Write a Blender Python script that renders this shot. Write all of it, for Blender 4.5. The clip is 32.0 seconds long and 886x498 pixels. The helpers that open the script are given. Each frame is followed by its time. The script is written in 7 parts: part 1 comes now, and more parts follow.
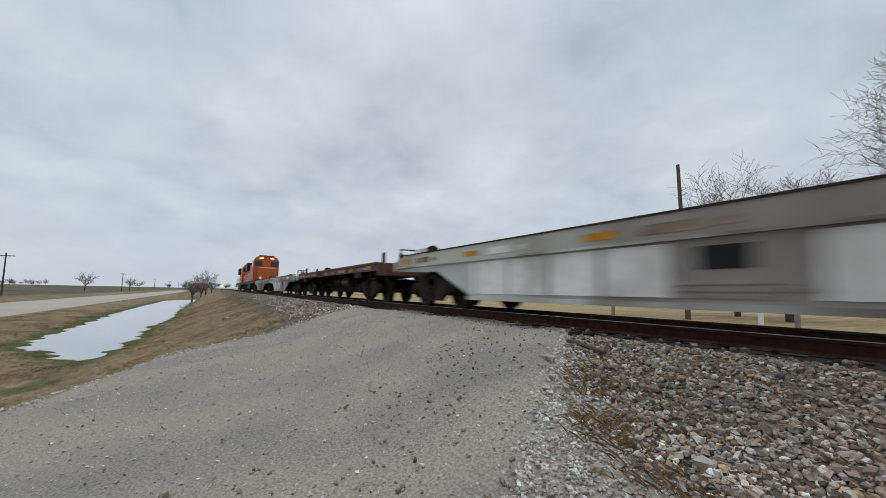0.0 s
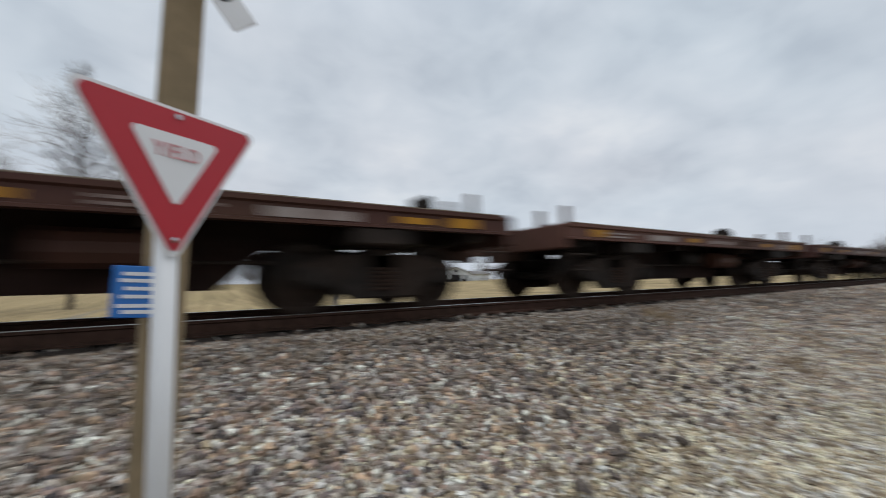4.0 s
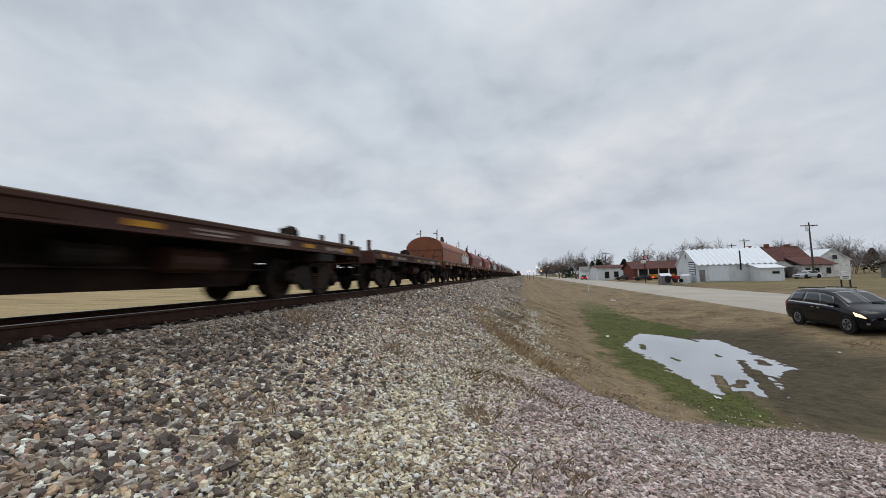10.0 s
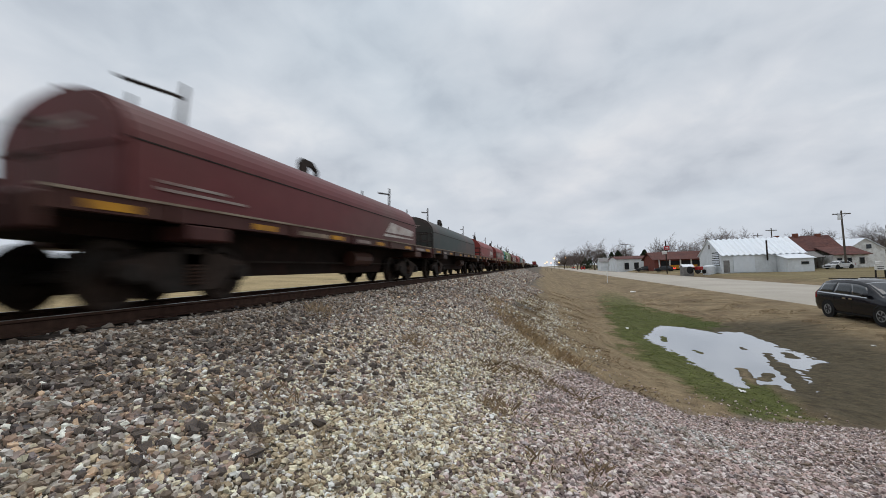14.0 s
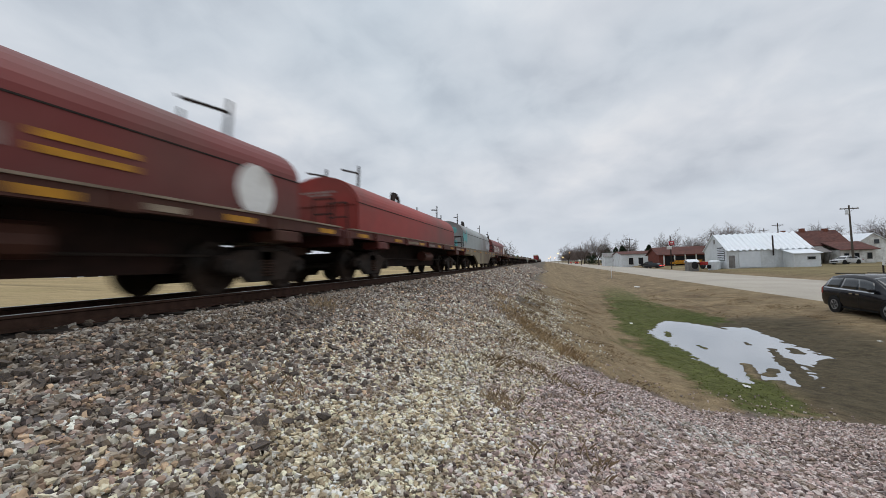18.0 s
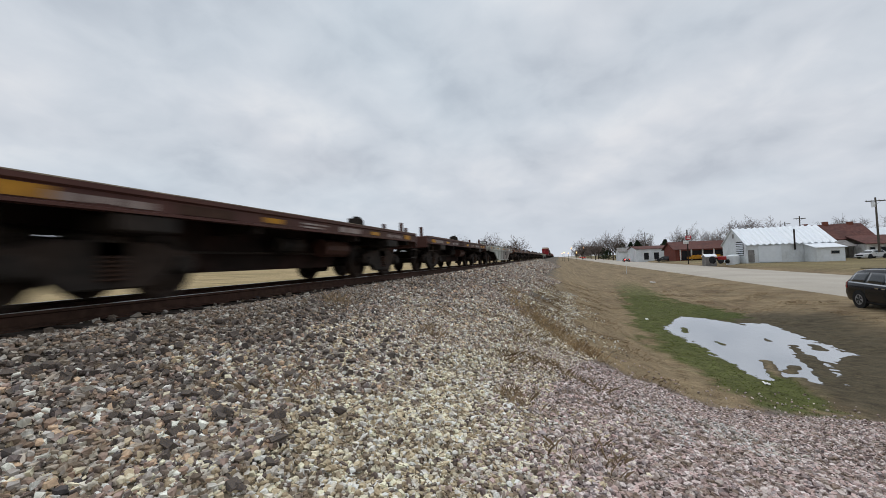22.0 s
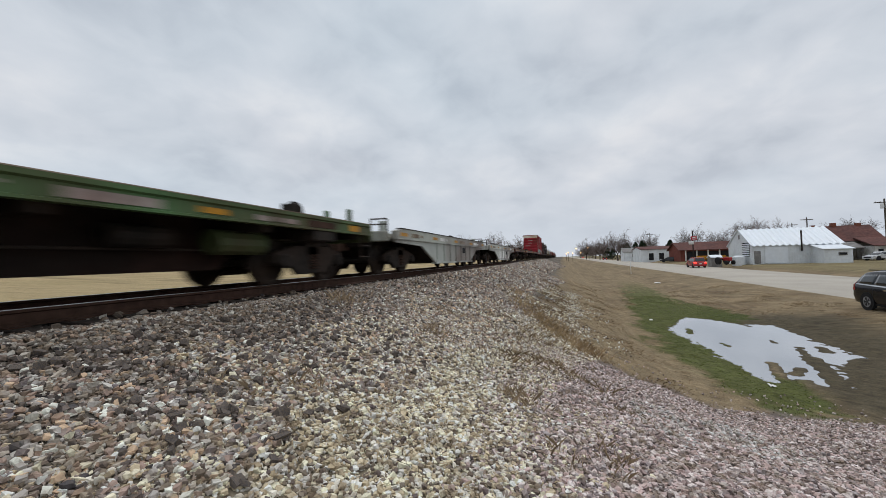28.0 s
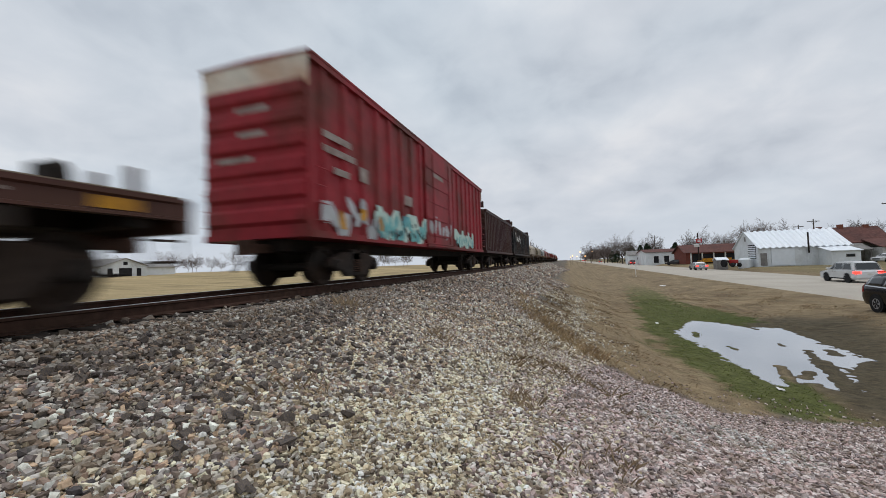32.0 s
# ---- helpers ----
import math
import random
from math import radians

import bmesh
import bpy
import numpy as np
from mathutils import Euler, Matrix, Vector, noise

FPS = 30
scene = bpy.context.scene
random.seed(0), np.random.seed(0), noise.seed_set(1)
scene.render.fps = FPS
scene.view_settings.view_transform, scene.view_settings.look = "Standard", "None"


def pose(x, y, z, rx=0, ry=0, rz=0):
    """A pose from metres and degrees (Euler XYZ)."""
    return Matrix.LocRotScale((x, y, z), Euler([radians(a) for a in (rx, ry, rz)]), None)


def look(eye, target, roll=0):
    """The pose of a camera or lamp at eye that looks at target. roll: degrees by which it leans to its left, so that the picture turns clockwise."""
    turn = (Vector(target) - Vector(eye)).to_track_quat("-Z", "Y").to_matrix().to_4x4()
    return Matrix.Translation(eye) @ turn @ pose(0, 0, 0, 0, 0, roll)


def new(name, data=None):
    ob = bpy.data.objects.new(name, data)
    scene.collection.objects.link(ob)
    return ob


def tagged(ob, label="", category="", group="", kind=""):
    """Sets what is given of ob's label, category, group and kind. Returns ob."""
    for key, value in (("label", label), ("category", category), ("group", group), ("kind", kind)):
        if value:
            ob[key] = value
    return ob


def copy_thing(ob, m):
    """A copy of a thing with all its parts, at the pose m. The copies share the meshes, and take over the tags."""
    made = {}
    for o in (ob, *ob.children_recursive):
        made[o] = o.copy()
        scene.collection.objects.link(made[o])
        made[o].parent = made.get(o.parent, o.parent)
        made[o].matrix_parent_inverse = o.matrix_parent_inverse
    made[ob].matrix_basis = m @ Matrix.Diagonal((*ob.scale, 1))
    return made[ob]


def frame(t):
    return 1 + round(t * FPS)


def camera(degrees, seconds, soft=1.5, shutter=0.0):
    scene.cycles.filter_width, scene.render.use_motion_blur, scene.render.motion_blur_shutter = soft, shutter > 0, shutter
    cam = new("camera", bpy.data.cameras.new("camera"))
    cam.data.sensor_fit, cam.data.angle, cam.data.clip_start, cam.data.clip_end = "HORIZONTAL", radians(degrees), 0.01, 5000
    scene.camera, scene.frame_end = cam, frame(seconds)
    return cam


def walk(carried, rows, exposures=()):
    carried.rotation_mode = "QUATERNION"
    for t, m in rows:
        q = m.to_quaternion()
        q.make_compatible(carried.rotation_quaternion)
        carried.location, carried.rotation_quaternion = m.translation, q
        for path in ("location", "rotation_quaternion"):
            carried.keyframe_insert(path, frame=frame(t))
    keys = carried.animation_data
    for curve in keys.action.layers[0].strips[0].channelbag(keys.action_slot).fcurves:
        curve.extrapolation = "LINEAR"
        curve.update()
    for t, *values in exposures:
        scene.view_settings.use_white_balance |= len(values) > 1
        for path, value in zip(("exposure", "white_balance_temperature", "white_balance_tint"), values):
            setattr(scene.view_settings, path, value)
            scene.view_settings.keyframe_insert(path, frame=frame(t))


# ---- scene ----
cam = camera(96.09, 32.0, soft=0.6, shutter=0.45)
# The filmer stands on the embankment and turns; the phone swings round the body.
# World: rail top is z = 0, the track runs along x through y = 0, the train goes towards -x.
BODY = (-0.25, -6.02, 0.37)
SWING = 0.26


def aim(yaw, pitch, roll):
    a, p = radians(yaw), radians(pitch)
    eye = Vector((BODY[0] + SWING * math.cos(a), BODY[1] + SWING * math.sin(a), BODY[2]))
    return look(eye, eye + Vector((math.cos(a) * math.cos(p), math.sin(a) * math.cos(p), math.sin(p))), roll)


PATH = [
    (0.0, 150.12, 6.22, 1.1), (0.5, 149.36, 5.96, 0.96), (1.0, 147.78, 5.72, 0.83), (1.5, 144.43, 5.58, 0.61),
    (2.0, 138.91, 5.59, 0.4), (2.5, 127.01, 5.9, -0.04), (3.0, 107.38, 5.9, -1.15), (3.3, 93.54, 5.41, -0.99),
    (3.5, 84.03, 5.29, -1.59), (4.0, 57.71, 4.53, -1.18), (4.4, 36.23, 3.99, -0.35), (4.5, 31.35, 4.22, -0.52),
    (4.7, 24.6, 4.25, -0.9), (5.0, 17.8, 4.3, -1.3), (5.5, 12.9, 4.3, -1.6), (6.0, 11.4, 4.3, -1.65),
    (6.5, 11.1, 4.38, -1.64), (7.0, 10.91, 4.19, -1.6), (7.5, 10.86, 4.07, -1.58), (8.0, 10.94, 3.96, -1.49),
    (8.5, 11.06, 3.97, -1.49), (9.0, 11.22, 4.11, -1.62), (9.5, 11.26, 4.11, -1.62), (10.0, 11.4, 4.03, -1.62),
    (10.5, 11.8, 3.98, -1.61), (11.0, 11.95, 3.68, -1.8), (11.5, 12.13, 3.47, -1.83), (12.0, 12.34, 3.38, -1.8),
    (12.5, 12.69, 3.29, -1.78), (13.0, 13.1, 3.17, -1.79), (13.5, 13.5, 3.03, -1.8), (14.0, 13.83, 2.93, -1.82),
    (14.5, 14.07, 2.82, -1.83), (16.5, 14.09, 2.74, -1.85), (17.0, 14.12, 2.65, -1.88), (17.5, 14.23, 2.48, -1.82),
    (18.0, 14.37, 2.23, -1.79), (18.5, 14.52, 2.07, -1.76), (19.0, 14.67, 1.93, -1.79), (19.5, 14.87, 1.83, -1.81),
    (20.0, 15.08, 1.72, -1.84), (20.5, 15.34, 1.66, -1.86), (21.0, 15.68, 1.66, -1.94), (21.5, 15.98, 1.68, -1.98),
    (22.0, 16.17, 1.66, -1.98), (22.5, 16.23, 1.58, -1.95), (23.0, 16.24, 1.43, -1.87), (23.5, 16.24, 1.34, -1.78),
    (24.0, 16.29, 1.38, -1.82), (24.5, 16.38, 1.32, -1.82), (25.0, 16.52, 1.39, -1.78), (25.5, 16.62, 1.42, -1.78),
    (27.5, 16.62, 1.66, -1.58), (28.0, 16.73, 1.56, -1.62), (28.5, 16.86, 1.43, -1.69), (29.0, 17.0, 1.34, -1.83),
    (29.5, 17.15, 1.34, -1.88), (30.0, 17.31, 1.57, -1.93), (30.5, 17.34, 1.81, -1.92), (31.0, 17.31, 2.02, -1.94),
    (31.5, 17.29, 2.09, -1.91), (32.0, 17.26, 2.18, -1.97),
]
walk(cam, [(t, aim(a, b, c)) for t, a, b, c in PATH], exposures=[(0.0, -0.05, 6350, 8.5), (1.8, -0.02, 6360, 8.5), (3.0, 0.03, 6400, 9.5), (4.0, 0.02, 6420, 9.5), (7.0, -0.04, 6480, 10), (16.0, 0.04, 6500, 10), (32.0, 0.03, 6480, 10)])

# ---- light ----
world = bpy.data.worlds.new("sky")
scene.world = world
world.use_nodes = True
wn, wl = world.node_tree.nodes, world.node_tree.links
wn.clear()


def wnode(kind, **values):
    n = wn.new(kind)
    for k, v in values.items():
        n.inputs[k].default_value = v
    return n


w_out, w_bg = wn.new("ShaderNodeOutputWorld"), wn.new("ShaderNodeBackground")
w_sky = wn.new("ShaderNodeTexSky")
w_sky.sky_type, w_sky.sun_disc = "NISHITA", False
w_sky.sun_elevation, w_sky.sun_rotation, w_sky.dust_density = radians(14), radians(215), 3.0
w_co, w_sep = wn.new("ShaderNodeTexCoord"), wn.new("ShaderNodeSeparateXYZ")
wl.new(w_co.outputs["Generated"], w_sep.inputs[0])
# Overcast deck: the direction is laid onto a flat layer of cloud.
w_up = wn.new("ShaderNodeMath"); w_up.operation = "ADD"; w_up.inputs[1].default_value = 0.34
w_abs = wn.new("ShaderNodeMath"); w_abs.operation = "ABSOLUTE"
wl.new(w_sep.outputs["Z"], w_abs.inputs[0]); wl.new(w_abs.outputs[0], w_up.inputs[0])
w_dx = wn.new("ShaderNodeMath"); w_dx.operation = "DIVIDE"
w_dy = wn.new("ShaderNodeMath"); w_dy.operation = "DIVIDE"
wl.new(w_sep.outputs["X"], w_dx.inputs[0]); wl.new(w_up.outputs[0], w_dx.inputs[1])
wl.new(w_sep.outputs["Y"], w_dy.inputs[0]); wl.new(w_up.outputs[0], w_dy.inputs[1])
w_flat = wn.new("ShaderNodeCombineXYZ")
wl.new(w_dx.outputs[0], w_flat.inputs[0]); wl.new(w_dy.outputs[0], w_flat.inputs[1])
w_big = wnode("ShaderNodeTexNoise", Scale=1.9, Detail=3.5, Roughness=0.42, Distortion=0.0)
w_small = wnode("ShaderNodeTexNoise", Scale=5.6, Detail=6.0, Roughness=0.52, Distortion=0.3)
wl.new(w_flat.outputs[0], w_big.inputs["Vector"]); wl.new(w_flat.outputs[0], w_small.inputs["Vector"])
w_mixn = wn.new("ShaderNodeMix"); w_mixn.inputs[0].default_value = 0.35
wl.new(w_big.outputs["Fac"], w_mixn.inputs[2]); wl.new(w_small.outputs["Fac"], w_mixn.inputs[3])
w_ramp = wn.new("ShaderNodeValToRGB")
for at, col in ((0.35, (0.465, 0.515, 0.58, 1)), (0.46, (0.565, 0.615, 0.675, 1)), (0.55, (0.625, 0.67, 0.725, 1)), (0.66, (0.72, 0.75, 0.785, 1))):
    e = w_ramp.color_ramp.elements.new(at)
    e.color = col
w_ramp.color_ramp.elements.remove(w_ramp.color_ramp.elements[0])
w_ramp.color_ramp.elements.remove(w_ramp.color_ramp.elements[-1])
wl.new(w_mixn.outputs[0], w_ramp.inputs[0])
# Smooth pale band of distant cloud at the horizon.
w_hz = wn.new("ShaderNodeMapRange")
w_hz.inputs["From Min"].default_value, w_hz.inputs["From Max"].default_value = 0.0, 0.22
w_hz.inputs["To Min"].default_value, w_hz.inputs["To Max"].default_value = 0.85, 0.0
wl.new(w_abs.outputs[0], w_hz.inputs["Value"])
w_pale = wn.new("ShaderNodeMix"); w_pale.data_type = "RGBA"
w_pale.inputs[7].default_value = (0.60, 0.645, 0.715, 1)
# The deck thins towards blue here and warms towards pink there.
w_hue = wnode("ShaderNodeTexNoise", Scale=0.8, Detail=2.0)
w_tone, w_warm = wn.new("ShaderNodeValToRGB"), wn.new("ShaderNodeMix")
w_tone.color_ramp.elements[0].position, w_tone.color_ramp.elements[1].position = 0.38, 0.62
w_tone.color_ramp.elements[0].color, w_tone.color_ramp.elements[1].color = (0.975, 1.0, 1.012, 1), (1.012, 0.992, 0.99, 1)
w_warm.data_type, w_warm.blend_type, w_warm.inputs[0].default_value = "RGBA", "MULTIPLY", 1
wl.new(w_flat.outputs[0], w_hue.inputs["Vector"]); wl.new(w_hue.outputs["Fac"], w_tone.inputs[0])
wl.new(w_ramp.outputs[0], w_warm.inputs[6]); wl.new(w_tone.outputs[0], w_warm.inputs[7])
wl.new(w_hz.outputs[0], w_pale.inputs[0]); wl.new(w_warm.outputs[2], w_pale.inputs[6])
w_mix = wn.new("ShaderNodeMix"); w_mix.data_type = "RGBA"; w_mix.inputs[0].default_value = 0.985
w_dim = wn.new("ShaderNodeMix"); w_dim.data_type = "RGBA"; w_dim.blend_type = "MULTIPLY"; w_dim.inputs[0].default_value = 1
w_dim.inputs[7].default_value = (0.12, 0.12, 0.12, 1)
wl.new(w_sky.outputs[0], w_dim.inputs[6]); wl.new(w_dim.outputs[2], w_mix.inputs[6]); wl.new(w_pale.outputs[2], w_mix.inputs[7])
wl.new(w_mix.outputs[2], w_bg.inputs["Color"])
# An overcast sky is about twice as bright overhead as low down.
w_zen = wn.new("ShaderNodeMapRange"); w_zen.interpolation_type = "SMOOTHSTEP"
w_zen.inputs["From Min"].default_value, w_zen.inputs["From Max"].default_value = 0.5, 1.0
w_zen.inputs["To Min"].default_value, w_zen.inputs["To Max"].default_value = 1.0, 1.75
wl.new(w_sep.outputs["Z"], w_zen.inputs["Value"]); wl.new(w_zen.outputs[0], w_bg.inputs["Strength"])
wl.new(w_bg.outputs[0], w_out.inputs[0])

sun = new("sun", bpy.data.lights.new("sun", "SUN"))
sun.data.energy, sun.data.angle, sun.data.color = 0.85, radians(40), (1.0, 0.95, 0.9)
sun.matrix_world = look((0, 0, 60), (-14, 6, 0))
scene.view_settings.exposure = 0.0

# ---- materials ----


def mat(name, col, rough=0.8, metal=0.0, vary=0.25, grain=8.0, bump=0.2, col2=None, patch=1.2, tint=False, spread=0.0, island=0.0, bump_scale=None):
    """Base colour col, broken up by fine grain and larger patches of col2, with relief; tint: takes the object's own colour."""
    m = bpy.data.materials.new(name)
    m.use_nodes = True
    nt = m.node_tree
    n, l = nt.nodes, nt.links
    b = n["Principled BSDF"]
    b.inputs["Roughness"].default_value, b.inputs["Metallic"].default_value = rough, metal
    b.inputs["Specular IOR Level"].default_value = 0.5 if rough < 0.5 else 0.18
    tc = n.new("ShaderNodeTexCoord")
    fine = n.new("ShaderNodeTexNoise")
    fine.inputs["Scale"].default_value, fine.inputs["Detail"].default_value = grain, 8
    big = n.new("ShaderNodeTexNoise")
    big.inputs["Scale"].default_value, big.inputs["Detail"].default_value = patch, 5
    l.new(tc.outputs["Object"], fine.inputs["Vector"]); l.new(tc.outputs["Object"], big.inputs["Vector"])
    base = n.new("ShaderNodeMix"); base.data_type = "RGBA"
    if tint:
        oi = n.new("ShaderNodeObjectInfo")
        l.new(oi.outputs["Color"], base.inputs[6])
    else:
        base.inputs[6].default_value = (*col, 1)
    c2 = col2 or tuple(c * 0.6 for c in col)
    base.inputs[7].default_value = (*c2, 1)
    ramp = n.new("ShaderNodeMapRange")
    ramp.inputs["From Min"].default_value, ramp.inputs["From Max"].default_value = 0.42, 0.68
    l.new(big.outputs["Fac"], ramp.inputs["Value"]); 
    amount = n.new("ShaderNodeMath"); amount.operation = "MULTIPLY"; amount.inputs[1].default_value = 0.8
    l.new(ramp.outputs[0], amount.inputs[0]); l.new(amount.outputs[0], base.inputs[0])
    hsv = n.new("ShaderNodeHueSaturation")
    l.new(base.outputs[2], hsv.inputs["Color"])
    val = n.new("ShaderNodeMapRange")
    val.inputs["From Min"].default_value, val.inputs["From Max"].default_value = 0.25, 0.75
    val.inputs["To Min"].default_value, val.inputs["To Max"].default_value = 1 - vary, 1 + vary
    l.new(fine.outputs["Fac"], val.inputs["Value"])
    last = val.outputs[0]
    if spread or island:
        src = n.new("ShaderNodeObjectInfo").outputs["Random"] if spread else n.new("ShaderNodeNewGeometry").outputs["Random Per Island"]
        w = spread or island
        r2 = n.new("ShaderNodeMapRange")
        r2.inputs["To Min"].default_value, r2.inputs["To Max"].default_value = 1 - w, 1 + w
        l.new(src, r2.inputs["Value"])
        mul = n.new("ShaderNodeMath"); mul.operation = "MULTIPLY"
        l.new(last, mul.inputs[0]); l.new(r2.outputs[0], mul.inputs[1])
        last = mul.outputs[0]
    l.new(last, hsv.inputs["Value"])
    l.new(hsv.outputs[0], b.inputs["Base Color"])
    if bump:
        bp = n.new("ShaderNodeBump")
        bp.inputs["Strength"].default_value, bp.inputs["Distance"].default_value = bump, 0.02
        src = fine
        if bump_scale:
            src = n.new("ShaderNodeTexNoise")
            src.inputs["Scale"].default_value, src.inputs["Detail"].default_value = bump_scale, 4
            l.new(tc.outputs["Object"], src.inputs["Vector"])
        l.new(src.outputs["Fac"], bp.inputs["Height"]); l.new(bp.outputs[0], b.inputs["Normal"])
    return m


def glow(name, col, strength):
    m = bpy.data.materials.new(name)
    m.use_nodes = True
    b = m.node_tree.nodes["Principled BSDF"]
    b.inputs["Base Color"].default_value = (*col, 1)
    b.inputs["Emission Color"].default_value, b.inputs["Emission Strength"].default_value = (*col, 1), strength
    return m


def stone_mat(name, cols, rough=0.9):
    """Mixed stones: each loose piece takes one of the colours."""
    m = mat(name, cols[0], rough, vary=0.18, grain=60, bump=0.3, patch=9)
    n, l = m.node_tree.nodes, m.node_tree.links
    geo, ramp = n.new("ShaderNodeNewGeometry"), n.new("ShaderNodeValToRGB")
    ramp.color_ramp.interpolation = "CONSTANT"
    while len(ramp.color_ramp.elements) < len(cols):
        ramp.color_ramp.elements.new(0.5)
    for i, (e, c) in enumerate(zip(ramp.color_ramp.elements, cols)):
        e.position, e.color = i / len(cols), (*c, 1)
    l.new(geo.outputs["Random Per Island"], ramp.inputs[0])
    mix = next(x for x in n if x.bl_idname == "ShaderNodeMix")
    l.new(ramp.outputs[0], mix.inputs[6])
    mix.inputs[7].default_value = (0.20, 0.15, 0.10, 1)
    return m


M = {}
M["paint"] = mat("weathered_car_paint", (1, 1, 1), 0.55, vary=0.2, grain=3.5, bump=0.08, col2=(0.07, 0.035, 0.022), patch=0.55, tint=True)
M["paint_clean"] = mat("car_paint", (1, 1, 1), 0.5, vary=0.1, grain=2.5, bump=0.05, col2=(0.11, 0.06, 0.05), patch=0.3, tint=True)
M["grime"] = mat("oily_black_steel", (0.022, 0.019, 0.017), 0.75, 0.2, 0.4, 6, 0.3, (0.05, 0.035, 0.027))
M["underframe"] = mat("rusty_black_underframe", (0.02, 0.014, 0.012), 0.9, 0.0, 0.4, 5, 0.3, (0.036, 0.017, 0.013), 1.0)
M["truck"] = mat("dusty_cast_steel", (0.030, 0.025, 0.022), 0.85, 0.1, 0.4, 9, 0.3, (0.055, 0.036, 0.027))
M["wheel"] = mat("rolled_wheel_steel", (0.032, 0.027, 0.024), 0.7, 0.3, 0.3, 9, 0.15, (0.06, 0.037, 0.026))
M["tread"] = mat("bright_wheel_tread", (0.45, 0.44, 0.43), 0.3, 0.9, 0.15, 5, 0.05)
M["rust"] = mat("rusty_steel", (0.06, 0.034, 0.024), 0.85, 0.15, 0.35, 9, 0.3, (0.06, 0.03, 0.022))
M["railtop"] = mat("polished_rail_head", (0.42, 0.41, 0.40), 0.28, 0.95, 0.1, 4, 0.03)
M["yellow"] = mat("yellow_reflective_tape", (0.50, 0.24, 0.02), 0.5, 0, 0.3, 6, 0.05, (0.22, 0.10, 0.03), 2.6)
M["white"] = mat("faded_white_paint", (0.74, 0.74, 0.72), 0.6, 0, 0.12, 8, 0.05, (0.42, 0.40, 0.37))
M["whitebar"] = mat("white_stencil_paint", (0.31, 0.265, 0.24), 0.6, 0, 0.35, 6, 0.03, (0.17, 0.10, 0.085), 2.2)
M["stencil"] = mat("worn_white_emblem_paint", (0.52, 0.48, 0.45), 0.6, 0, 0.3, 6, 0.03, (0.30, 0.21, 0.19), 1.8)
M["cream"] = mat("rust_stained_cream_paint", (0.66, 0.62, 0.53), 0.6, 0, 0.15, 5, 0.05, (0.42, 0.22, 0.12), 0.9)
M["teal"] = mat("teal_spray_paint", (0.16, 0.42, 0.42), 0.6, 0, 0.3, 5, 0.03, (0.09, 0.28, 0.33))
M["mint"] = mat("pale_mint_spray_paint", (0.50, 0.62, 0.56), 0.6, 0, 0.15, 5, 0.03, (0.30, 0.50, 0.46))
M["blackspray"] = mat("black_spray_paint", (0.02, 0.025, 0.03), 0.6, 0, 0.3, 5, 0.03)
M["silver"] = mat("silver_spray_paint", (0.42, 0.43, 0.44), 0.45, 0.3, 0.2, 5, 0.03)
M["sand"] = mat("crushed_limestone_road", (0.318, 0.286, 0.237), 0.95, 0, 0.45, 45, 1.0, (0.215, 0.205, 0.19), 0.7, bump_scale=70)
M["dust"] = mat("dusty_worn_edge", (0.27, 0.22, 0.165), 0.8, 0, 0.4, 7, 0.1, (0.12, 0.085, 0.06), 1.6)
M["faded_red"] = mat("faded_red_lettering", (0.50, 0.17, 0.18), 0.5, 0, 0.15, 30, 0.0, (0.6, 0.35, 0.35), 20)
M["concrete"] = mat("pale_concrete_road", (0.40, 0.365, 0.31), 0.9, 0, 0.12, 14, 0.15, (0.33, 0.30, 0.26), 0.25)
M["timber"] = mat("creosoted_tie", (0.045, 0.036, 0.03), 0.95, 0, 0.4, 12, 0.6, (0.085, 0.07, 0.06), 2)
M["post_wood"] = mat("weathered_post_wood", (0.27, 0.205, 0.125), 0.9, 0, 0.2, 7, 0.35, (0.19, 0.145, 0.09), 2)
M["pole_wood"] = mat("grey_pole_wood", (0.10, 0.085, 0.07), 0.95, 0, 0.3, 6, 0.4)
M["bark"] = mat("bare_bark", (0.075, 0.06, 0.052), 0.95, 0, 0.3, 8, 0.4, (0.05, 0.04, 0.036))
M["twig"] = mat("bare_twigs", (0.155, 0.125, 0.112), 0.95, 0, 0.3, 8, 0.0, (0.105, 0.082, 0.072))
M["evergreen"] = mat("dark_evergreen", (0.028, 0.042, 0.022), 0.95, 0, 0.4, 3, 0.2, (0.02, 0.026, 0.016))
M["red_sign"] = mat("red_sign_sheeting", (0.42, 0.012, 0.024), 0.42, 0, 0.05, 4, 0.02, (0.38, 0.012, 0.022))
M["white_sign"] = mat("white_sign_sheeting", (0.74, 0.75, 0.76), 0.42, 0, 0.05, 4, 0.02, (0.66, 0.66, 0.66))
M["blue_sign"] = mat("blue_sign_sheeting", (0.02, 0.16, 0.50), 0.4, 0, 0.06, 4, 0.02, (0.02, 0.13, 0.42))
M["galv"] = mat("white_painted_pipe", (0.72, 0.73, 0.74), 0.45, 0.1, 0.06, 5, 0.03, (0.6, 0.6, 0.6))
M["barn_white"] = mat("white_corrugated_siding", (0.66, 0.69, 0.71), 0.6, 0, 0.08, 3, 0.05, (0.52, 0.54, 0.55), 0.4)
M["roof_white"] = mat("white_metal_roof", (0.68, 0.72, 0.76), 0.5, 0.1, 0.05, 2, 0.04, (0.7, 0.73, 0.76), 0.3)
M["roof_red"] = mat("rusty_red_roof", (0.115, 0.052, 0.044), 0.9, 0, 0.35, 2.5, 0.2, (0.075, 0.04, 0.036), 0.6)
